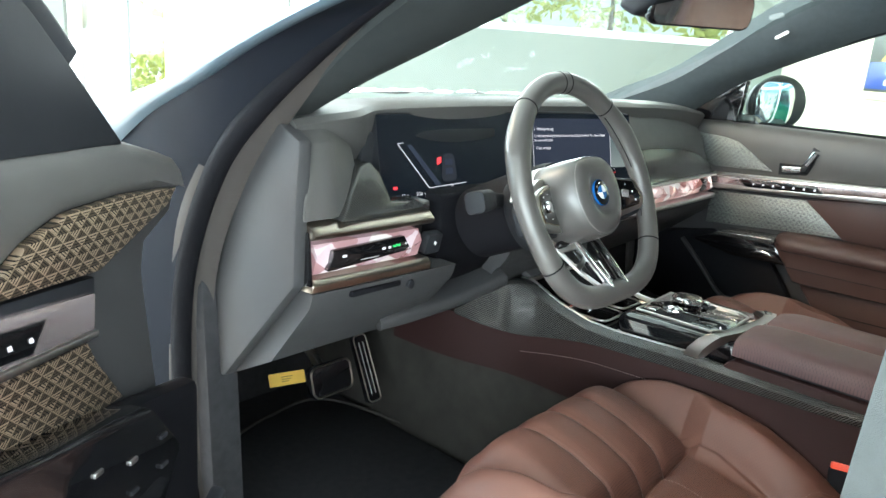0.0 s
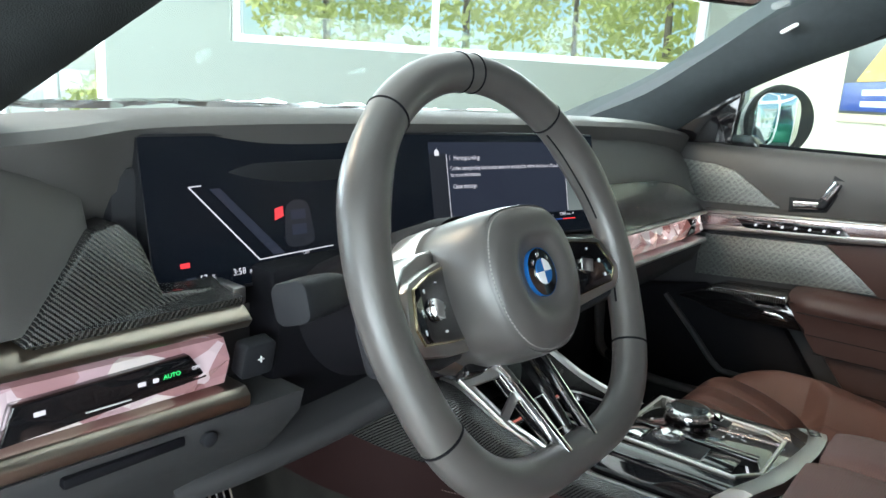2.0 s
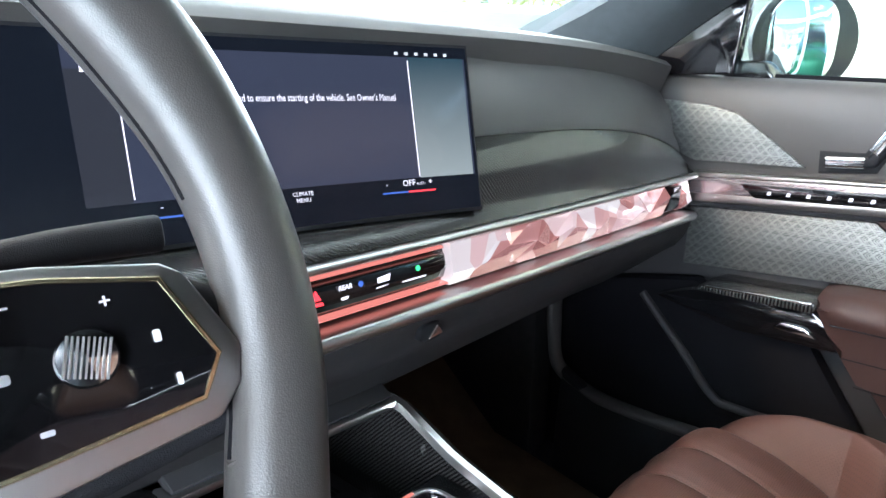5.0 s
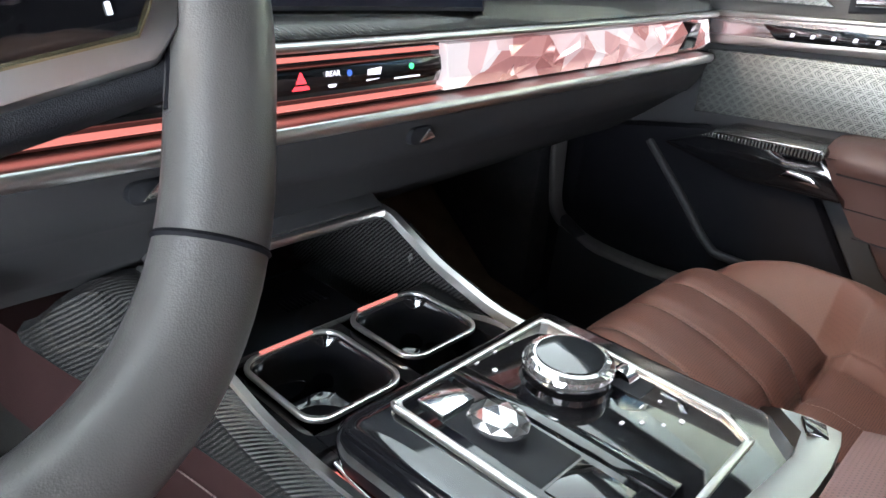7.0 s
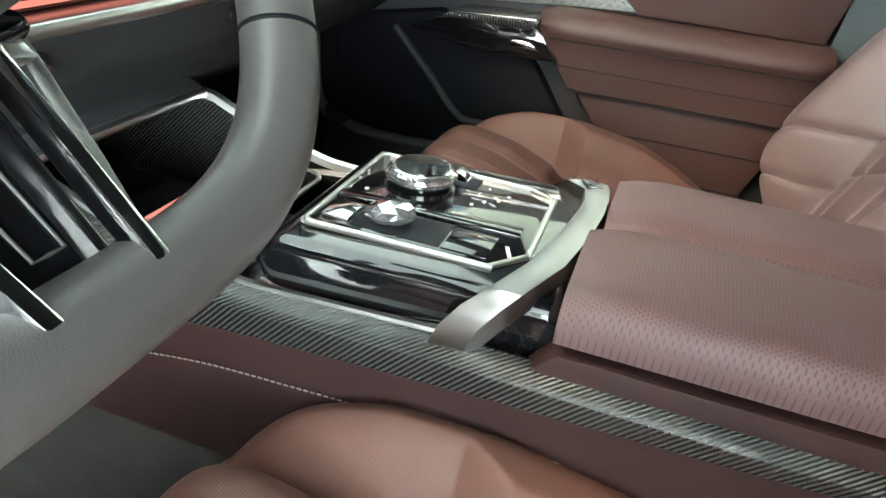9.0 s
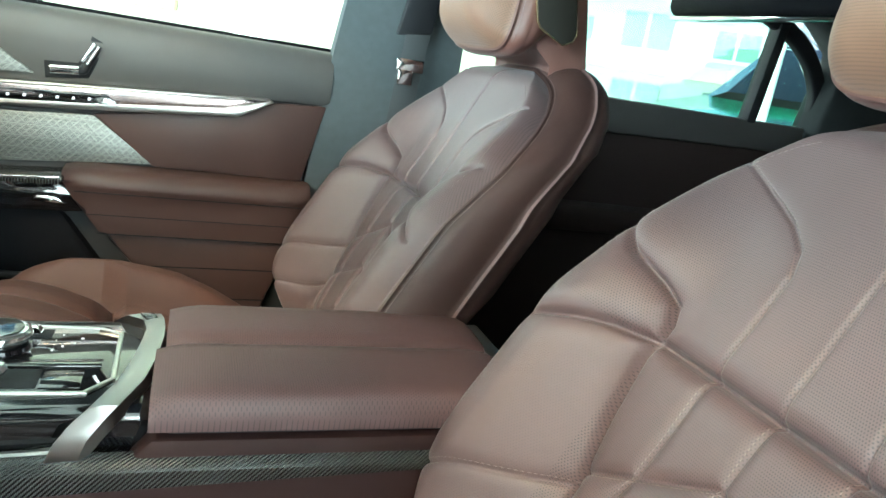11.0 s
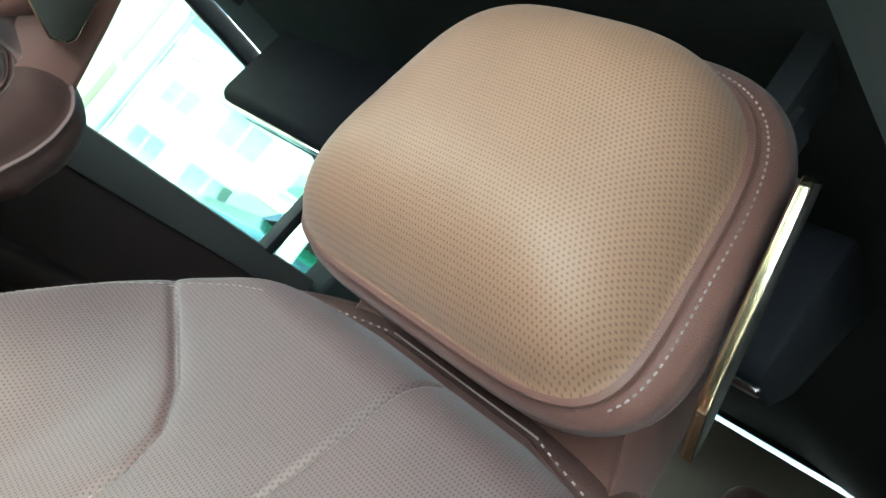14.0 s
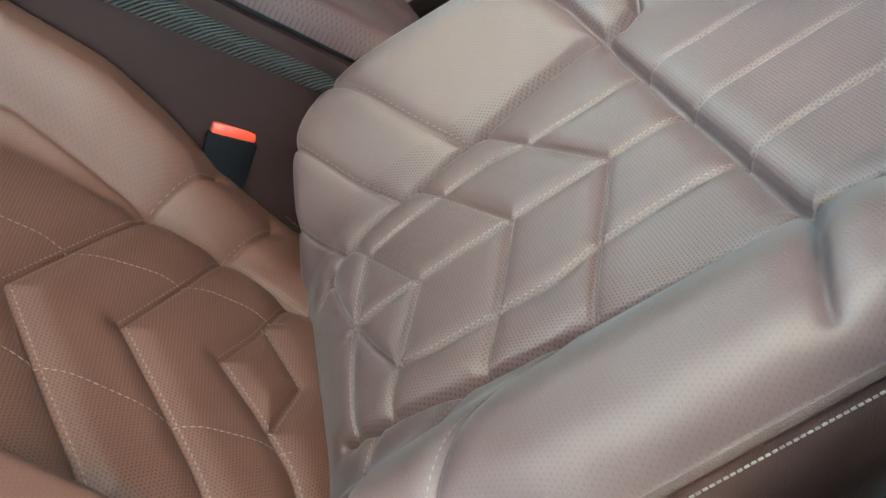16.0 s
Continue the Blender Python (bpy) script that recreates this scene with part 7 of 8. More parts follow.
for x, y, w, h, mt in ((-0.06, 0.512, 0.004, 0.005, M_UI_GREY), (-0.05, 0.510, 0.004, 0.005, M_UI_GREY), (-0.042, 0.507, 0.003, 0.005, M_UI_GREY), (-0.062, 0.482, 0.004, 0.003, M_UI_RED), (-0.052, 0.480, 0.007, 0.005, M_UI_GREY), (0.012, 0.500, 0.006, 0.004, M_UI_GREY), (0.022, 0.492, 0.006, 0.004, M_UI_GREY), (0.03, 0.482, 0.005, 0.004, M_UI_GREY), (0.042, 0.476, 0.006, 0.006, M_UI_GREY), (0.036, 0.50, 0.008, 0.002, M_UI_GREY), (0.05, 0.495, 0.004, 0.004, M_UI_GREY), (-0.005, 0.585, 0.006, 0.006, M_UI_GREY), (-0.008, 0.598, 0.007, 0.002, M_UI_GREY), (0.012, 0.599, 0.006, 0.002, M_UI_GREY), (0.03, 0.599, 0.006, 0.002, M_UI_GREY)):
    part("control_symbol", prism(rounded(w * 0.6, h * 0.55, min(w, h) * 0.15, 2), "z", ZT + 0.0009, ZT + 0.0013, 0, m=Matrix.Translation((x, y, 0))), mt, panel)
lettering("control_text", "AUTO H", 0.0042, frame_axes((-0.052, 0.452, ZT + 0.0016), (0.9, 0.35, 0), (-0.35, 0.9, 0)), M_UI_WHITE, panel, "CENTER")
part("volume_well", box(0.042, 0.064, 0.505, 0.545, ZT + 0.0004, ZT + 0.0014, 0.0004), M_MATT, panel)
part("volume_roller", spin([(0, -0.006), (0.009, -0.006), (0.0095, 0), (0.009, 0.006), (0, 0.006)], frame_axes((0.053, 0.524, ZT + 0.001), (0, 1, 0), (0, 0, 1)), 20), M_CHROME, panel, "chrome volume roller")
part("light_line", sweep(smooth_line([(-0.1085, 0.622, 0.437), (-0.110, 0.58, 0.434), (-0.1115, 0.52, 0.440), (-0.1125, 0.455, 0.449)], 20), rounded(0.004, 0.004, 0.001, 2)), M_GLOWLINE, console, "pink light line beside the block")
part("block_trim", sweep(smooth_line([(-0.1065, 0.622, 0.444), (-0.1075, 0.58, 0.440), (-0.109, 0.52, 0.4445), (-0.1115, 0.462, 0.453)], 20), rounded(0.003, 0.0025, 0.0008, 2)), M_SILVER, console, "silver line under the block")
for x0, x1, y in ((-0.078, -0.030, 0.7475), (0.020, 0.064, 0.7505)):
    part("light_line", box(x0, x1, y - 0.003, y + 0.0005, 0.4475, 0.4488, 0.0004), M_GLOWLINE, console, "pink light line on the cup rim")
# rotary knob: facetted glass ring, black foot, dark glass top
KM = Matrix.Translation((0.024, 0.549, ZT))
kn = part("rotary_knob", spin([(0, 0.0), (0.031, 0.0), (0.029, 0.004), (0.024, 0.005), (0.024, 0.008), (0, 0.008)], KM, 30), M_BLACK, panel, "rotary controller knob")
bm = bmesh.new()
nf = 40
rings = [[bm.verts.new((r * math.cos(2 * math.pi * (i + o) / nf), r * math.sin(2 * math.pi * (i + o) / nf), z)) for i in range(nf)] for r, z, o in ((0.0265, 0.0078, 0), (0.0300, 0.0105, 0.5), (0.0302, 0.0135, 0), (0.0292, 0.0165, 0.5), (0.0262, 0.0188, 0), (0.0235, 0.0192, 0))]
for a, b in zip(rings, rings[1:]):
    for i in range(nf):
        j = (i + 1) % nf
        bm.faces.new((a[i], a[j], b[i])), bm.faces.new((a[j], b[j], b[i]))
bm.faces.new(rings[0][::-1]), bm.faces.new(rings[-1])
bm.transform(KM)
# silver band that closes the block, wrapping down both sides
prof = [(-0.130, 0.449, 0.482, 0.456), (-0.129, 0.465, 0.476, 0.450), (-0.126, 0.482, 0.464, 0.438), (-0.119, 0.4935, 0.451, 0.427), (-0.074, 0.4965, 0.433, 0.409), (-0.019, 0.497, 0.422, 0.3995), (0.025, 0.497, 0.417, 0.396), (0.05, 0.497, 0.415, 0.396), (0.075, 0.497, 0.419, 0.398), (0.092, 0.495, 0.437, 0.402), (0.106, 0.482, 0.45, 0.41), (0.112, 0.462, 0.46, 0.43), (0.113, 0.45, 0.465, 0.44)]
rows_ = []
for x, z, y, back in prof:
    rows_.append([(x, y, z), (x, (y + back) / 2, z + 0.0035), (x, back, z + 0.003), (x * 0.96, back - 0.002, z - 0.014), (x * 0.96, y, z - 0.012)])
verts = [p for r in rows_ for p in r]
faces = [(i * 5 + j, i * 5 + (j + 1) % 5, i * 5 + 5 + (j + 1) % 5, i * 5 + 5 + j) for i in range(len(prof) - 1) for j in range(5)] + [(0, 1, 2, 3, 4), tuple(5 * (len(prof) - 1) + j for j in range(5))]
part("rotary_glass", bm, M_GEM, kn, "facetted glass knob ring", angle=1)
part("rotary_top", spin([(0, 0.019), (0.0222, 0.019), (0.0220, 0.0200), (0, 0.0204)], KM, 36), M_BLACK, kn)
part("silver_band", mesh_of(verts, faces), M_BAND, console, "bright silver band across the console", angle=35)
part("band_window", prism([(0.072, 0.416), (0.086, 0.424), (0.088, 0.410), (0.074, 0.404)], "z", 0.4975, 0.5012, 0.001), M_BLACK, console, "dark sensor window")
# armrest: two padded lids on a leather frame
# black block stands in for the shadow groove below the lids
part("gap_shade_block", box(-0.116, 0.104, 0.035, 0.385, 0.46, 0.482, 0.002), M_MATT, console, "matt black block for the shade under the lids")
part("armrest_frame", prism([(0.02, 0.44), (0.02, 0.466), (0.398, 0.466), (0.412, 0.452), (0.42, 0.44)], "x", -0.128, 0.118, 0.005), M_CONS, console, "burgundy armrest frame")


def lid(x0, x1, y1):
    def sec(y):
        e = max(0, (y - y1 + 0.045) / 0.045) if y > y1 - 0.045 else (max(0, (0.06 - y) / 0.03) if y < 0.06 else 0)
        t = 0.511 - 0.008 * min(1, e) ** 2
        w = x1 - x0
        return [(x0, 0.473), (x0 - 0.001, 0.488), (x0 + 0.003, t - 0.008), (x0 + 0.010, t - 0.002), (x0 + 0.025, t), (x0 + w / 2, t + 0.0012), (x1 - 0.025, t), (x1 - 0.009, t - 0.003), (x1 - 0.003, t - 0.009), (x1, 0.488), (x1, 0.473)]
    ys = [0.03, 0.033, 0.04, 0.06] + [0.1 + 0.03 * i for i in range(9)] + [y1 - 0.035, y1 - 0.015, y1 - 0.005, y1]
    bm = loft(ys, sec, axis="y")
    uv_by(bm, lambda c: (c.x, c.y))
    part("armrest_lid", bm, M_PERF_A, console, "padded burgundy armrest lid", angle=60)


lid(-0.126, 0.000, 0.402)
lid(0.003, 0.110, 0.393)
part("rear_cap", box(-0.10, 0.10, 0.005, 0.028, 0.40, 0.497, 0.006), M_SILVER, console, "silver rear end of the console")

# ---------- pedals, mat and tag in the footwell ----------
pd = thing("pedals", (-0.40, 1.28, 0.05), "brake and accelerator pedals in dark metal", "pedals")
bm = prism(rounded(0.11, 0.07, 0.018, 4), "z", 0, 0.018, 0.005)
bm.transform(frame_axes((-0.404, 1.115, 0.246), (1, 0, 0), (0, 0.3, 0.95)))
part("brake_pedal", bm, M_BLACK, pd, "dark brake pedal with rubber pad")
BR = frame_axes((-0.404, 1.115, 0.246), (1, 0, 0), (0, 0.3, 0.95))
part("pedal_rim", sweep([BR @ Vector((a, b, 0.018)) for a, b in rounded(0.104, 0.064, 0.016, 4)], circle(0.0022, 8), closed=True, up=BR.col[2].xyz), M_LIP, pd, "bright metal pedal rim")
part("brake_arm", sweep([(-0.40, 1.125, 0.246), (-0.39, 1.20, 0.28), (-0.38, 1.26, 0.40)], rounded(0.02, 0.012, 0.003), up=(1, 0, 0)), M_SILVER, pd, "steel pedal arm")
bm = prism(rounded(0.042, 0.16, 0.012, 4), "z", 0, 0.014, 0.004)
bm.transform(frame_axes((-0.268, 1.15, 0.215), (1, 0, 0), (0.05, 0.45, 0.9)))
part("accelerator_pedal", bm, M_BLACK, pd, "dark accelerator pedal")
AR = frame_axes((-0.268, 1.15, 0.215), (1, 0, 0), (0.05, 0.45, 0.9))
part("pedal_rim", sweep([AR @ Vector((a, b, 0.014)) for a, b in rounded(0.036, 0.154, 0.01, 4)], circle(0.0016, 8), closed=True, up=AR.col[2].xyz), M_LIP, pd, "bright metal pedal rim")
for k in (-1, 1):
    part("pedal_rib", sweep([AR @ Vector((k * 0.006, -0.06, 0.014)), AR @ Vector((k * 0.006, 0.06, 0.014))], circle(0.0013, 8), up=AR.col[2].xyz), M_SILVER, pd, "raised metal rib")
fm = thing("floor_mat", (-0.40, 1.05, 0.03), "dark textile floor mat with a bound edge", "floor mat")
MATL = [(-0.66, 0.70), (-0.66, 1.08), (-0.60, 1.12), (-0.62, 1.26), (-0.38, 1.37), (-0.18, 1.31), (-0.15, 0.70)]
part("mat", prism(MATL, "z", 0.021, 0.034, 0.003), M_CARPET, fm)
part("mat_edge", sweep(smooth_line([(x, y, 0.034) for x, y in MATL], 80, True), circle(0.004, 6), closed=True), M_CARPET2, fm, "grey bound edge")
tg = thing("paper_tag", (-0.44, 1.21, 0.22), "yellow paper service tag hanging below the dash", "paper tag")
bm = prism(rounded(0.078, 0.028, 0.002, 2), "z", 0, 0.0012, 0)
TM = frame_axes((-0.438, 1.208, 0.219), (0.90, -0.38, 0.05), (0.15, 0.5, 0.85))
bm.transform(TM)
part("tag_card", bm, M_TAG, tg)
for k in range(3):
    bm = box(-0.012, 0.004 + 0.004 * k, -0.006 + 0.005 * k, -0.0048 + 0.005 * k, 0.0012, 0.0016, 0)
    bm.transform(TM)
    part("printed_bar", bm, M_MATT, tg)
# plastic sheet edges left on the dash top
sh = thing("dash_sheet", (-0.2, 1.05, 0.85), "crumpled clear plastic sheet lying on the dash top", "plastic sheet")
rng = random.Random(12)
bm = bmesh.new()
gx, gy = 26, 6
vv = [[bm.verts.new((-0.58 + 0.78 * i / gx, 0.985 + 0.11 * j / gy + 0.02 * rng.random(), 0.850 - 0.012 * j / gy + (0.010 * rng.random() if j else 0.003) - 0.016 * (abs(-0.58 + 0.78 * i / gx) / 0.72) ** 4)) for i in range(gx + 1)] for j in range(gy + 1)]
for a, b in zip(vv, vv[1:]):
    for i in range(gx):
        bm.faces.new((a[i], a[i + 1], b[i + 1], b[i]))
part("sheet", bm, M_SHEET, sh, angle=20)
# poster on the cream wall
ps = thing("wall_poster", room(4.9, S_RIGHT + 0.03, 1.6), "framed poster with blue, yellow and dark fields", "poster")


def on_wall(f0, f1, h0, h1, d0, d1, mat, name, parent):
    bm = box(f0, f1, S_RIGHT + d0, S_RIGHT + d1, h0, h1, 0.003)
    bm.transform(ROOM)
    return part(name, bm, mat, parent)


on_wall(4.2, 5.68, 1.17, 2.5, 0.003, 0.03, M_POSTFRAME, "poster_frame", ps)
on_wall(4.26, 5.62, 1.23, 2.44, 0.0305, 0.034, M_POST_DARK, "poster_sheet", ps)
on_wall(4.28, 5.60, 1.25, 1.45, 0.0345, 0.037, M_POST_BLUE, "blue_field", ps)
bm = prism([(4.4, 1.46), (5.45, 1.46), (4.9, 1.95)], "y", S_RIGHT + 0.0345, S_RIGHT + 0.0365, 0)
bm.transform(ROOM)
part("yellow_field", bm, M_TAG, ps)
for k in range(2):
    on_wall(4.5, 5.35, 1.28 + 0.08 * k, 1.32 + 0.08 * k, 0.0372, 0.038, M_WHITE, "printed_bar", ps)
# ---------- seats ----------


def poly_dist(U, V, line):
    """Distance from grid points to a polyline."""
    d = np.full(U.shape, 9.0)
    for (a, b), (c, e) in zip(line, line[1:]):
        du, dv = c - a, e - b
        t = np.clip(((U - a) * du + (V - b) * dv) / (du * du + dv * dv + 1e-12), 0, 1)
        d = np.minimum(d, np.hypot(U - a - t * du, V - b - t * dv))
    return d


def curve(v, xs, ys, soft=0.012):
    """Smoothed interpolation through knots."""
    g = np.linspace(xs[0] - 0.05, xs[-1] + 0.05, 700)
    k = np.exp(-0.5 * (np.arange(-60, 61) * (g[1] - g[0]) / soft) ** 2)
    lin = np.interp(np.linspace(g[0] - 60 * (g[1] - g[0]), g[-1] + 60 * (g[1] - g[0]), 820), xs, ys)
    return np.interp(v, g, np.convolve(lin, k / k.sum(), "valid"))


def both(lines):
    return [l for q in lines for l in (q, [(-a, b) for a, b in q])]


BACK_DEEP = both([[(0.0, 0.617), (0.075, 0.617), (0.142, 0.616)],
                  [(0.142, 0.616), (0.144, 0.60), (0.138, 0.545), (0.128, 0.492), (0.123, 0.456), (0.115, 0.412), (0.10, 0.35), (0.085, 0.31)],
                  [(0.142, 0.616), (0.142, 0.632), (0.148, 0.648), (0.168, 0.658), (0.205, 0.668), (0.235, 0.69)],
                  [(0.142, 0.616), (0.175, 0.606), (0.215, 0.586), (0.246, 0.572)]])
BACK_LINE = both([[(0.072, 0.617), (0.068, 0.66), (0.068, 0.708), (0.076, 0.728), (0.10, 0.746), (0.145, 0.766), (0.185, 0.783)], [(0.072, 0.617), (0.071, 0.56), (0.073, 0.523), (0.081, 0.488), (0.078, 0.449), (0.074, 0.405), (0.068, 0.376), (0.035, 0.361), (0.0, 0.348), (-0.035, 0.337), (-0.095, 0.324)],
                  [(0.128, 0.495), (0.073, 0.523), (0.0, 0.560)], [(0.116, 0.428), (0.078, 0.449), (0.0, 0.485)], [(0.10, 0.360), (0.068, 0.376), (0.0, 0.409)],
                  [(0.126, 0.484), (0.175, 0.447), (0.25, 0.395)], [(0.115, 0.415), (0.155, 0.384), (0.22, 0.342)], [(0.102, 0.350), (0.15, 0.318), (0.2, 0.29)]]) + [[(0.0, 0.617), (0.0, 0.842)], [(0.0, 0.617), (0.0, 0.409), (0.0, 0.34)]]
PROFILE = np.polyfit([0.28, 0.409, 0.485, 0.559, 0.617, 0.725, 0.826], [0.13, 0.074, 0.041, 0.0, -0.03, -0.085, -0.139], 3)


def back_width(z):
    return curve(z, [0.24, 0.30, 0.33, 0.36, 0.40, 0.45, 0.60, 0.70, 0.76, 0.79, 0.818, 0.835, 0.844, 0.848], [0.145, 0.168, 0.192, 0.220, 0.252, 0.267, 0.262, 0.248, 0.220, 0.196, 0.162, 0.12, 0.08, 0.04], 0.006)


def back_depth(U, Z, seams=True):
    """How far the front face stands out of the bare profile."""
    a = np.abs(U)
    top = curve(Z, [0.25, 0.43, 0.607, 0.70, 0.78, 0.84], [0.07, 0.078, 0.068, 0.036, 0.008, 0.0])
    q = np.clip((a - 0.120) / 0.098, 0, 1)
    h = top * q * q * (3 - 2 * q)
    edge = np.clip((a / back_width(Z) - 0.86) / 0.14, 0, 1)
    h = h - 0.030 * np.maximum(edge ** 2.6, np.clip((Z - 0.81) / 0.038, 0, 1) ** 2.2)
    if seams:
        dd = np.min([poly_dist(U, Z, l) for l in BACK_DEEP], axis=0)
        dl = np.min([poly_dist(U, Z, l) for l in BACK_LINE], axis=0)
        fade = np.clip((back_width(Z) - a) / 0.05, 0.12, 1)
        h = h - fade * (0.0105 * np.exp(-(dd / 0.0032) ** 2) + 0.0065 * np.exp(-(dd / 0.011) ** 2))
        h = h - 0.0036 * np.exp(-(dl / 0.0019) ** 2) - (0.0034 * np.clip((0.63 - Z) / 0.03, 0.3, 1)) * np.exp(-(dl / 0.007) ** 2)
    return h


def back_point(U, Z, seams=True):
    h = back_depth(U, Z, seams)
    return np.stack([U, np.polyval(PROFILE, Z) - 3.4 * np.clip(0.385 - Z, 0, 1) ** 2 + h * 0.87, Z + h * 0.45], -1)


def grid_mesh(P, wrap_back=None):
    n, m = P.shape[:2]
    verts = [tuple(p) for p in P.reshape(-1, 3)]
    faces = [(i * m + j, i * m + j + 1, (i + 1) * m + j + 1, (i + 1) * m + j) for i in range(n - 1) for j in range(m - 1)]
    loop = [(0, j) for j in range(m)] + [(i, m - 1) for i in range(1, n)] + [(n - 1, j) for j in range(m - 2, -1, -1)] + [(i, 0) for i in range(n - 2, 0, -1)]
    return verts, faces, [i * m + j for i, j in loop]


def uv_mesh(name, verts, faces, uvs, mats, parent, label="", mat_index=None):
    me = bpy.data.meshes.new(name)
    me.from_pydata(verts, [], faces)
    for mt in mats:
        me.materials.append(mt)
    layer = me.uv_layers.new(name="uv")
    idx = np.zeros(len(me.loops), int)
    me.loops.foreach_get("vertex_index", idx)
    layer.data.foreach_set("uv", np.array(uvs)[idx].astype(np.float32).ravel())
    if mat_index is not None:
        me.polygons.foreach_set("material_index", mat_index)
    me.polygons.foreach_set("use_smooth", [True] * len(me.polygons))
    bm = bmesh.new()
    bm.from_mesh(me)
    bmesh.ops.recalc_face_normals(bm, faces=bm.faces)
    bm.to_mesh(me)
    bm.free()
    ob = new(name, me)
    ob.parent = parent
    ob.matrix_parent_inverse = Matrix.Translation(-parent.location)
    if label:
        ob["label"] = label
    return ob


def shell_behind(verts, faces, loop, smooth, centre, rings, uvs, deep=lambda z: 1.0):
    """Carries the edge loop of a front face round to the back in rings of (grow, back), from its seamless outline."""
    c = Vector(centre)
    prev = list(loop)
    dirs = []
    k = len(loop)
    for i in range(k):
        t = smooth[(i + 2) % k] - smooth[i - 2]
        d = Vector((t.z, 0, -t.x))
        if d.dot(smooth[i] - c) < 0:
            d = -d
        dirs.append(d.normalized())
    for grow, back in rings:
        cur = []
        for p, d, q in zip(smooth, dirs, loop):
            k2 = deep(p.z)
            verts.append(tuple(p + d * grow + Vector((0, -back * 0.92 * k2, back * 0.25 * k2))))
            uvs.append(uvs[q])
            cur.append(len(verts) - 1)
        faces += [(prev[i], prev[(i + 1) % k], cur[(i + 1) % k], cur[i]) for i in range(k)]
        prev = cur
    faces.append(tuple(prev))
    return dirs


def edge_thread(smooth, dirs, grow, back, keep, step=0.0034, deep=lambda z: 1.0):
    """Stitch row that follows an outline, set on the welt behind its edge."""
    line = [p + d * grow + Vector((0, -back * 0.92, back * 0.25)) * deep(p.z) for p, d in zip(smooth, dirs) if keep(p)]
    nor = [d for p, d in zip(smooth, dirs) if keep(p)]
    verts, faces, run = [], [], 0.0
    for (p, q), d in zip(zip(line, line[1:]), nor):
        run += (q - p).length
        if run < step or (q - p).length > 0.03 or (q - p).length < 1e-5:
            continue
        run = 0.0
        t = (q - p).normalized() * 0.0012
        w, o = t.normalized().cross(d) * 0.00034, d * 0.0006
        s = len(verts)
        for sg in (o, -o):
            verts += [tuple(p - t + sg), tuple(p + w + sg), tuple(p + t + sg), tuple(p - w + sg)]
        faces += [(s, s + 1, s + 2, s + 3), (s + 4, s + 7, s + 6, s + 5)] + [(s + i, s + 4 + i, s + 4 + (i + 1) % 4, s + (i + 1) % 4) for i in range(4)]
    return verts, faces


CUSH_DEEP = both([[(0.105, 0.09), (0.145, 0.173), (0.155, 0.247), (0.162, 0.305), (0.168, 0.37), (0.166, 0.418), (0.170, 0.50), (0.172, 0.62)], [(0.0, 0.412), (0.166, 0.418)]])
CUSH_LINE = both([[(0.0, 0.412), (0.0, 0.63)], [(0.074, 0.414), (0.082, 0.63)], [(0.0, 0.332), (0.087, 0.286), (0.155, 0.247), (0.21, 0.20)], [(0.0, 0.254), (0.074, 0.211), (0.145, 0.172), (0.20, 0.13)],
                  [(0.0, 0.178), (0.043, 0.147), (0.105, 0.112)], [(0.0, 0.107), (0.043, 0.130), (0.06, 0.138)]])
CUSH_THREAD = both([[(0.070, 0.12), (0.074, 0.21), (0.060, 0.29), (0.056, 0.408)]])


def cush_point(U, Y):
    a = np.abs(U)
    base = curve(Y, [0.02, 0.15, 0.30, 0.40, 0.50, 0.57, 0.61, 0.635], [0.275, 0.284, 0.302, 0.320, 0.342, 0.352, 0.335, 0.27], 0.018)
    puff = curve(Y, [0.41, 0.44, 0.50, 0.56, 0.60, 0.635], [0.0, 0.022, 0.033, 0.036, 0.040, 0.040], 0.008)
    base = base + puff * np.clip(1 - (a / 0.173) ** 8, 0, 1) ** 0.5
    q = np.clip((a - np.interp(Y, [0.40, 0.44], [0.14, 0.166])) / 0.055, 0, 1)
    bol = curve(Y, [0.10, 0.20, 0.26, 0.32, 0.42, 0.50, 0.55, 0.60], [0.0, 0.030, 0.058, 0.076, 0.074, 0.055, 0.030, 0.0]) * q * q * (3 - 2 * q)
    edge = np.clip((a - 0.215) / 0.04, 0, 1)
    h = bol - 0.03 * edge ** 2
    dd = np.min([poly_dist(U, Y, l) for l in CUSH_DEEP], axis=0)
    dl = np.min([poly_dist(U, Y, l) for l in CUSH_LINE], axis=0)
    h += -0.009 * np.exp(-(dd / 0.004) ** 2) - 0.011 * np.exp(-(dd / 0.018) ** 2) - 0.0042 * np.exp(-(dl / 0.0022) ** 2) - 0.0065 * np.exp(-(dl / 0.012) ** 2)
    return np.stack([U, Y, base + h], -1)


ZE = [0.66 + 0.165 * i / 20 for i in range(21)]
EDGE_LINE = both([[(float(back_width(np.array(z))) - 0.016, z - 0.010) for z in ZE]])


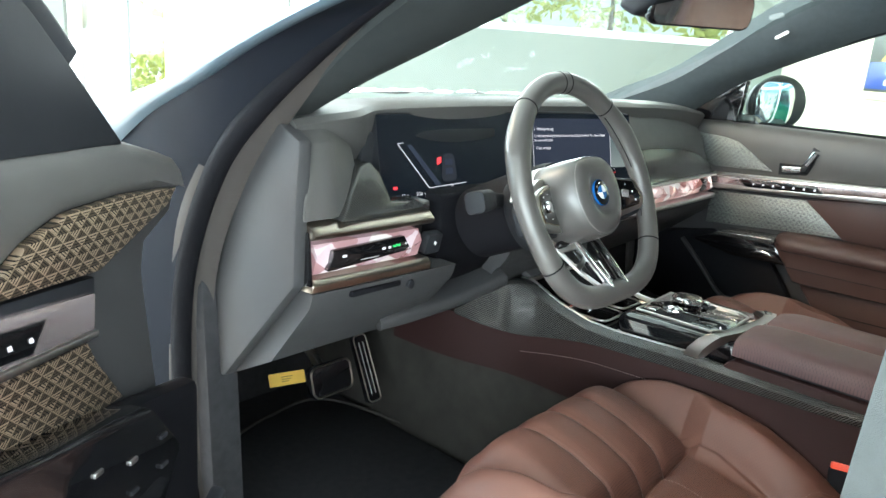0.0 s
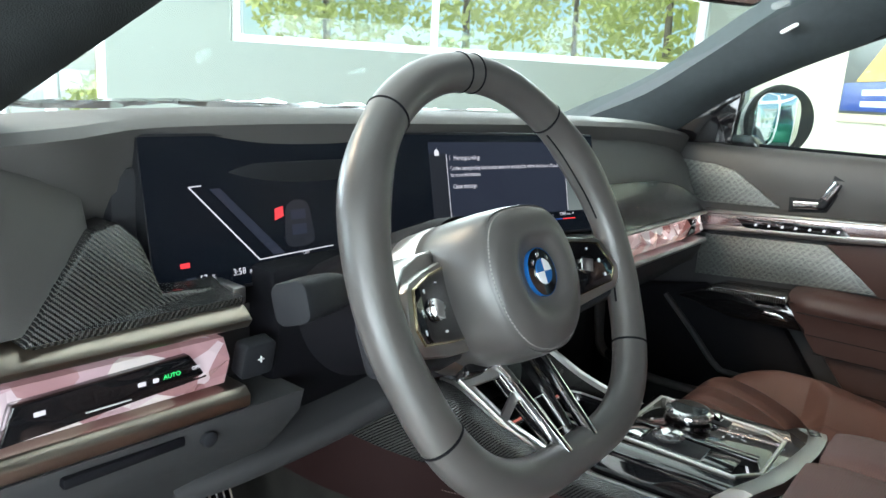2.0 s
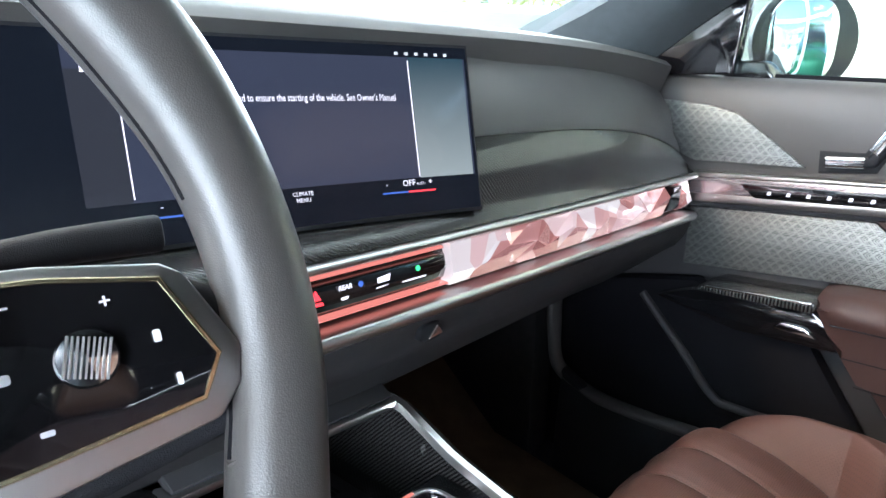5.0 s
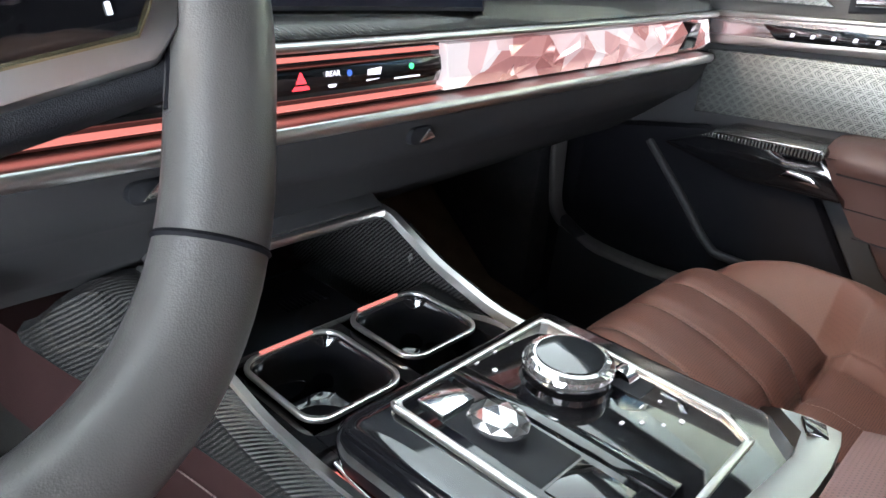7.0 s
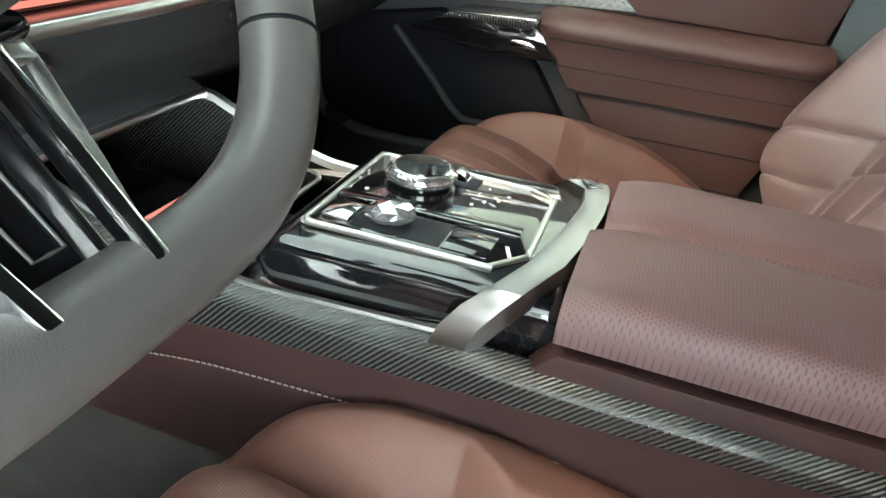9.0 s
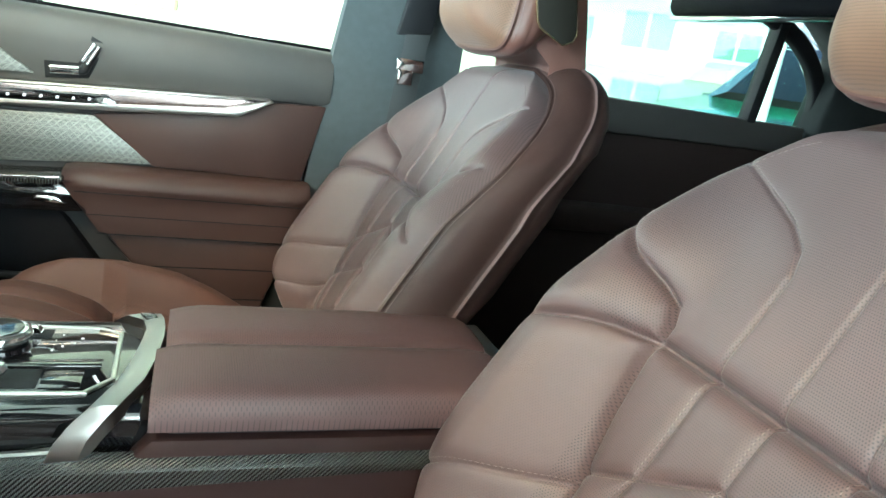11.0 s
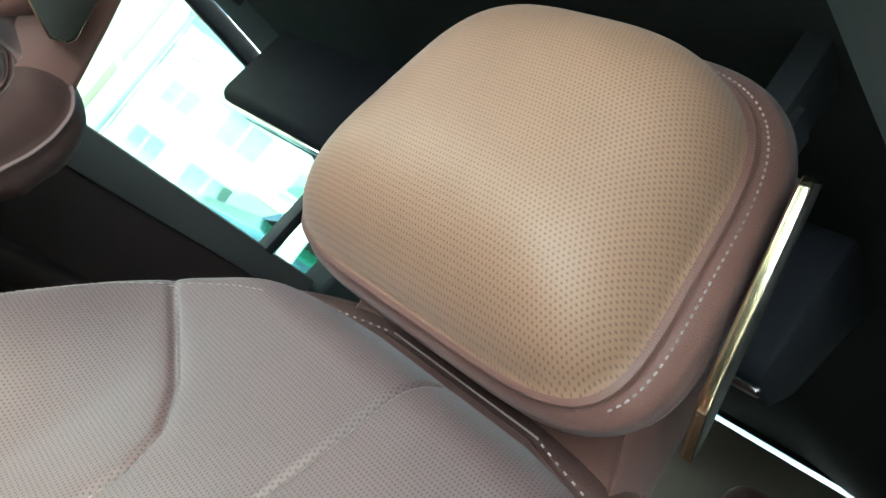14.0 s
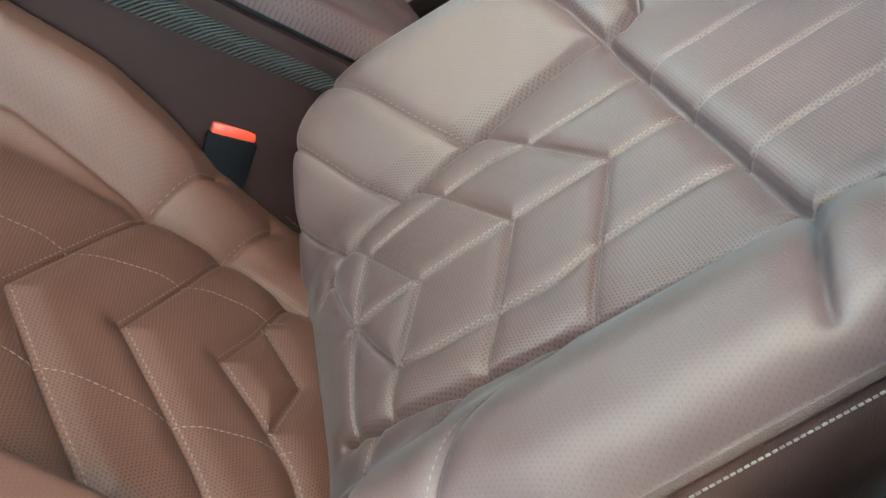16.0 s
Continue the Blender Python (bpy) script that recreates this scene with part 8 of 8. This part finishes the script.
def stitches(lines, surf, step=0.0050, off=0.0030, size=(0.0032, 0.00034, 0.0005), flip=1):
    """Short raised threads beside the seams of a surface."""
    verts, faces = [], []
    for line in lines:
        for (a, b), (c, e) in zip(line, line[1:]):
            ln = math.hypot(c - a, e - b)
            k = max(1, int(ln / step))
            for i in range(k):
                t = (i + 0.5) / k
                u, v = a + (c - a) * t, b + (e - b) * t
                du, dv = (c - a) / ln, (e - b) / ln
                u, v = u - dv * off, v + du * off
                pts = surf(np.array([[u - du * size[0] / 2, u + du * size[0] / 2, u - dv * 0.002]]), np.array([[v - dv * size[0] / 2, v + dv * size[0] / 2, v + du * 0.002]]))[0]
                p, q, r = (Vector(x) for x in pts)
                m = (p + q) / 2
                w = (r - m)
                w = w - (q - p) * (w.dot(q - p) / max(1e-12, (q - p).length_squared))
                w = w.normalized() * size[1]
                nn = (q - p).cross(w).normalized() * size[2] * flip
                s = len(verts)
                for sg in (nn, -nn * 0.3):
                    verts += [tuple(p + sg), tuple(m + w + sg), tuple(q + sg), tuple(m - w + sg)]
                faces += [(s, s + 1, s + 2, s + 3), (s + 4, s + 7, s + 6, s + 5)] + [(s + i, s + 4 + i, s + 4 + (i + 1) % 4, s + (i + 1) % 4) for i in range(4)]
    return verts, faces


def build_seat(cx, dy, label, fwd=0.0):
    seat = thing("seat", (cx, 0.3 + dy, 0.02), label, "car seat", "front seats")
    off = np.array([cx, dy, 0.0])
    # backrest
    n, m = 420, 330
    Z = np.linspace(0.25, 0.848, n)[:, None].repeat(m, 1)
    S = np.linspace(-1, 1, m)[None, :].repeat(n, 0)
    U = S * back_width(Z)
    P = back_point(U, Z) + off
    verts, faces, loop = grid_mesh(P)
    uvs = list(np.stack([U, Z], -1).reshape(-1, 2))
    nf = len(faces)
    SM = (back_point(U, Z, False) + off).reshape(-1, 3)
    smooth = [Vector(SM[i]) for i in loop]
    deep = lambda z: float(np.interp(z, [0.3, 0.6, 0.70, 0.78, 0.84], [1.05, 1.05, 0.85, 0.62, 0.5]))
    rings = [(0.0035, 0.0015), (0.0035, 0.0045), (0.001, 0.0065), (0.005, 0.011), (0.011, 0.035), (0.013, 0.07), (0.011, 0.105), (0.007, 0.122), (0.0095, 0.1245), (0.0095, 0.1285), (0.006, 0.131), (0.004, 0.145), (0.0, 0.160), (-0.008, 0.175), (-0.02, 0.187), (-0.04, 0.195), (-0.07, 0.2)]
    dirs = shell_behind(verts, faces, loop, smooth, (cx, 0, 0.5), rings, uvs, deep)
    v, f = edge_thread(smooth, dirs, 0.0058, 0.0105, lambda p: p.z > 0.3, 0.0024, deep)
    tagged(part("edge_stitching", mesh_of(v, f), M_STITCH, seat, "pale thread along the welt"), kind="stuff")
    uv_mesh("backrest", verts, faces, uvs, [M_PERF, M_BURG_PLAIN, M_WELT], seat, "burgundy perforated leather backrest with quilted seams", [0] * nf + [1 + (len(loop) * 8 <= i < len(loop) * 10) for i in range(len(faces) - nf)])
    v, f = stitches(BACK_LINE, lambda a, b: back_point(a, b) + off, 0.0044, 0.0030, (0.0030, 0.00032, 0.0003), -1)
    v2, f2 = stitches(EDGE_LINE, lambda a, b: back_point(a, b) + off, 0.0044, 0.0, (0.0034, 0.00045, 0.0005), -1)
    f += [tuple(i + len(v) for i in q) for q in f2]
    v += v2
    tagged(part("stitching", mesh_of(v, f), M_STITCH, seat, "pale contrast stitching"), kind="stuff")
    # cushion
    n, m = 330, 270
    Y = np.linspace(0.02, 0.635, n)[:, None].repeat(m, 1)
    U = np.linspace(-0.255, 0.255, m)[None, :].repeat(n, 0)
    P = cush_point(U, Y) + off
    verts, faces, loop = grid_mesh(P)
    uvs = list(np.stack([U, Y], -1).reshape(-1, 2))
    L = [Vector(verts[i]) for i in loop]
    prev = list(loop)
    for grow, down in ((0.006, 0.006), (0.010, 0.03), (0.004, 0.10), (-0.03, 0.13)):
        cur = []
        for p, i in zip(L, loop):
            d = Vector((p.x - cx, p.y - 0.33 - dy, 0)).normalized()
            verts.append(tuple(p + d * grow - Vector((0, 0, down))))
            uvs.append(uvs[i])
            cur.append(len(verts) - 1)
        k = len(cur)
        faces += [(prev[i], prev[(i + 1) % k], cur[(i + 1) % k], cur[i]) for i in range(k)]
        prev = cur
    faces.append(tuple(prev))
    uv_mesh("cushion", verts, faces, uvs, [M_PERF_C], seat, "leather seat cushion with quilted seams, warm light put into its colour")
    v, f = stitches(CUSH_LINE + CUSH_THREAD, lambda a, b: cush_point(a, b) + off)
    tagged(part("stitching", mesh_of(v, f), M_STITCH, seat, "pale contrast stitching"), kind="stuff")
    part("seat_base", box(cx - 0.22, cx + 0.22, 0.08 + dy, 0.55 + dy, 0.021, 0.2, 0.02), M_MATT, seat, "black seat base")
    # headrest
    n, m = 90, 90
    A = np.linspace(-1, 1, n)[:, None].repeat(m, 1)
    B = np.linspace(-1, 1, m)[None, :].repeat(n, 0)
    hz = 0.099
    seat_off, off = off, off + np.array([0, fwd, 0])
    r = np.maximum(np.abs(A), np.abs(B))
    th = np.arctan2(A, B)
    ee = np.where(A > 0, 3.4, 5.6)
    rho = r * (np.abs(np.cos(th)) ** ee + np.abs(np.sin(th)) ** ee) ** (-1 / ee)
    X = rho * np.cos(th) * (0.1096 - 0.0127 * rho * np.sin(th)) + (0.009 if cx < 0 else 0.0)
    Zh = rho * np.sin(th) * hz
    r = np.clip(np.maximum(np.abs(A), np.abs(B)), 0, 1)
    Yh = 0.062 * np.clip(1 - r ** 3.6, 0, 1) ** 0.8
    P = np.stack([X, -0.1265 + Yh - Zh * 0.153, 0.9545 + Zh + Yh * 0.2], -1) + off
    verts, faces, loop = grid_mesh(P)
    uvs = list(np.stack([X, Zh], -1).reshape(-1, 2))
    nf = len(faces)
    smooth = [Vector(verts[i]) for i in loop]
    dirs = shell_behind(verts, faces, loop, smooth, (cx, 0, 0.952), [(0.0030, 0.0008), (0.0040, 0.0026), (0.0030, 0.0046), (0.0006, 0.0058), (0.0055, 0.009), (0.0125, 0.018), (0.016, 0.027), (0.0145, 0.029), (0.016, 0.032), (0.0140, 0.044), (0.004, 0.06), (-0.006, 0.075), (-0.028, 0.085)], uvs)
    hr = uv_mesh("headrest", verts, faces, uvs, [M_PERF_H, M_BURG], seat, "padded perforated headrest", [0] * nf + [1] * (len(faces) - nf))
    v, f = edge_thread(smooth, dirs, 0.0070, 0.0105, lambda p: p.z > 0.87)
    th = part("edge_stitching", mesh_of(v, f), M_STITCH, hr, "pale thread along the welt")
    tagged(th, kind="stuff")
    for sx in (-1, 1):
        xo = cx + sx * (0.127 if cx < 0 else 0.131)
        yb = -0.170 + dy + fwd
        turn = 0.2 if cx < 0 else 0.06
        lean = Matrix(((1, sx * turn, -sx * 0.12, sx * 0.12 * 0.955 - sx * turn * (yb + 0.035)), (0, 1, 0, 0), (0, 0, 1, 0), (0, 0, 0, 1)))
        pts = [(yb + a, b) for a, b in [(0.045, 1.0), (0.038, 1.008), (-0.012, 1.034), (-0.022, 1.028), (-0.044, 0.892), (-0.038, 0.882), (-0.022, 0.875), (0.018, 0.893), (0.024, 0.902)]]
        bm = prism(pts, "x", xo - 0.0030, xo + 0.0030, 0.0012)
        bm.transform(lean)
        part("speaker_frame", bm, M_GOLD, hr, "champagne metal frame")
        ins = [(a * 0.95 + yb * 0.05, b * 0.975 + 0.955 * 0.025) for a, b in pts]
        bm = prism(ins, "x", xo - 0.0034, xo + 0.0034, 0.001)
        bm.transform(lean)
        uv_by(bm, lambda p: (p.y, p.z))
        part("speaker_panel", bm, M_GRILLE, hr, "dark fine-meshed headrest speaker grille")
    # leather-covered carrier that joins headrest and backrest
    part("neck", loft([-0.106, -0.101, -0.086, 0.0, 0.086, 0.101, 0.106], lambda x: [(a + (0.006 if abs(x) > 0.104 else 0), b) for a, b in [(-0.19, 0.77), (-0.192, 0.845), (-0.166, 0.866), (-0.160, 0.90), (-0.165, 0.97), (-0.172, 1.020), (-0.19, 1.036), (-0.214, 1.026), (-0.236, 0.93), (-0.252, 0.85), (-0.262, 0.80), (-0.27, 0.74)]], bev=0.006), M_BURG, seat, "burgundy leather headrest carrier").location = (cx, dy + fwd * 0.6, 0)
    return seat


build_seat(-0.366, 0.0, "driver's seat in quilted burgundy perforated leather")
build_seat(0.366, 0.07, "front passenger seat in quilted burgundy perforated leather", 0.018)
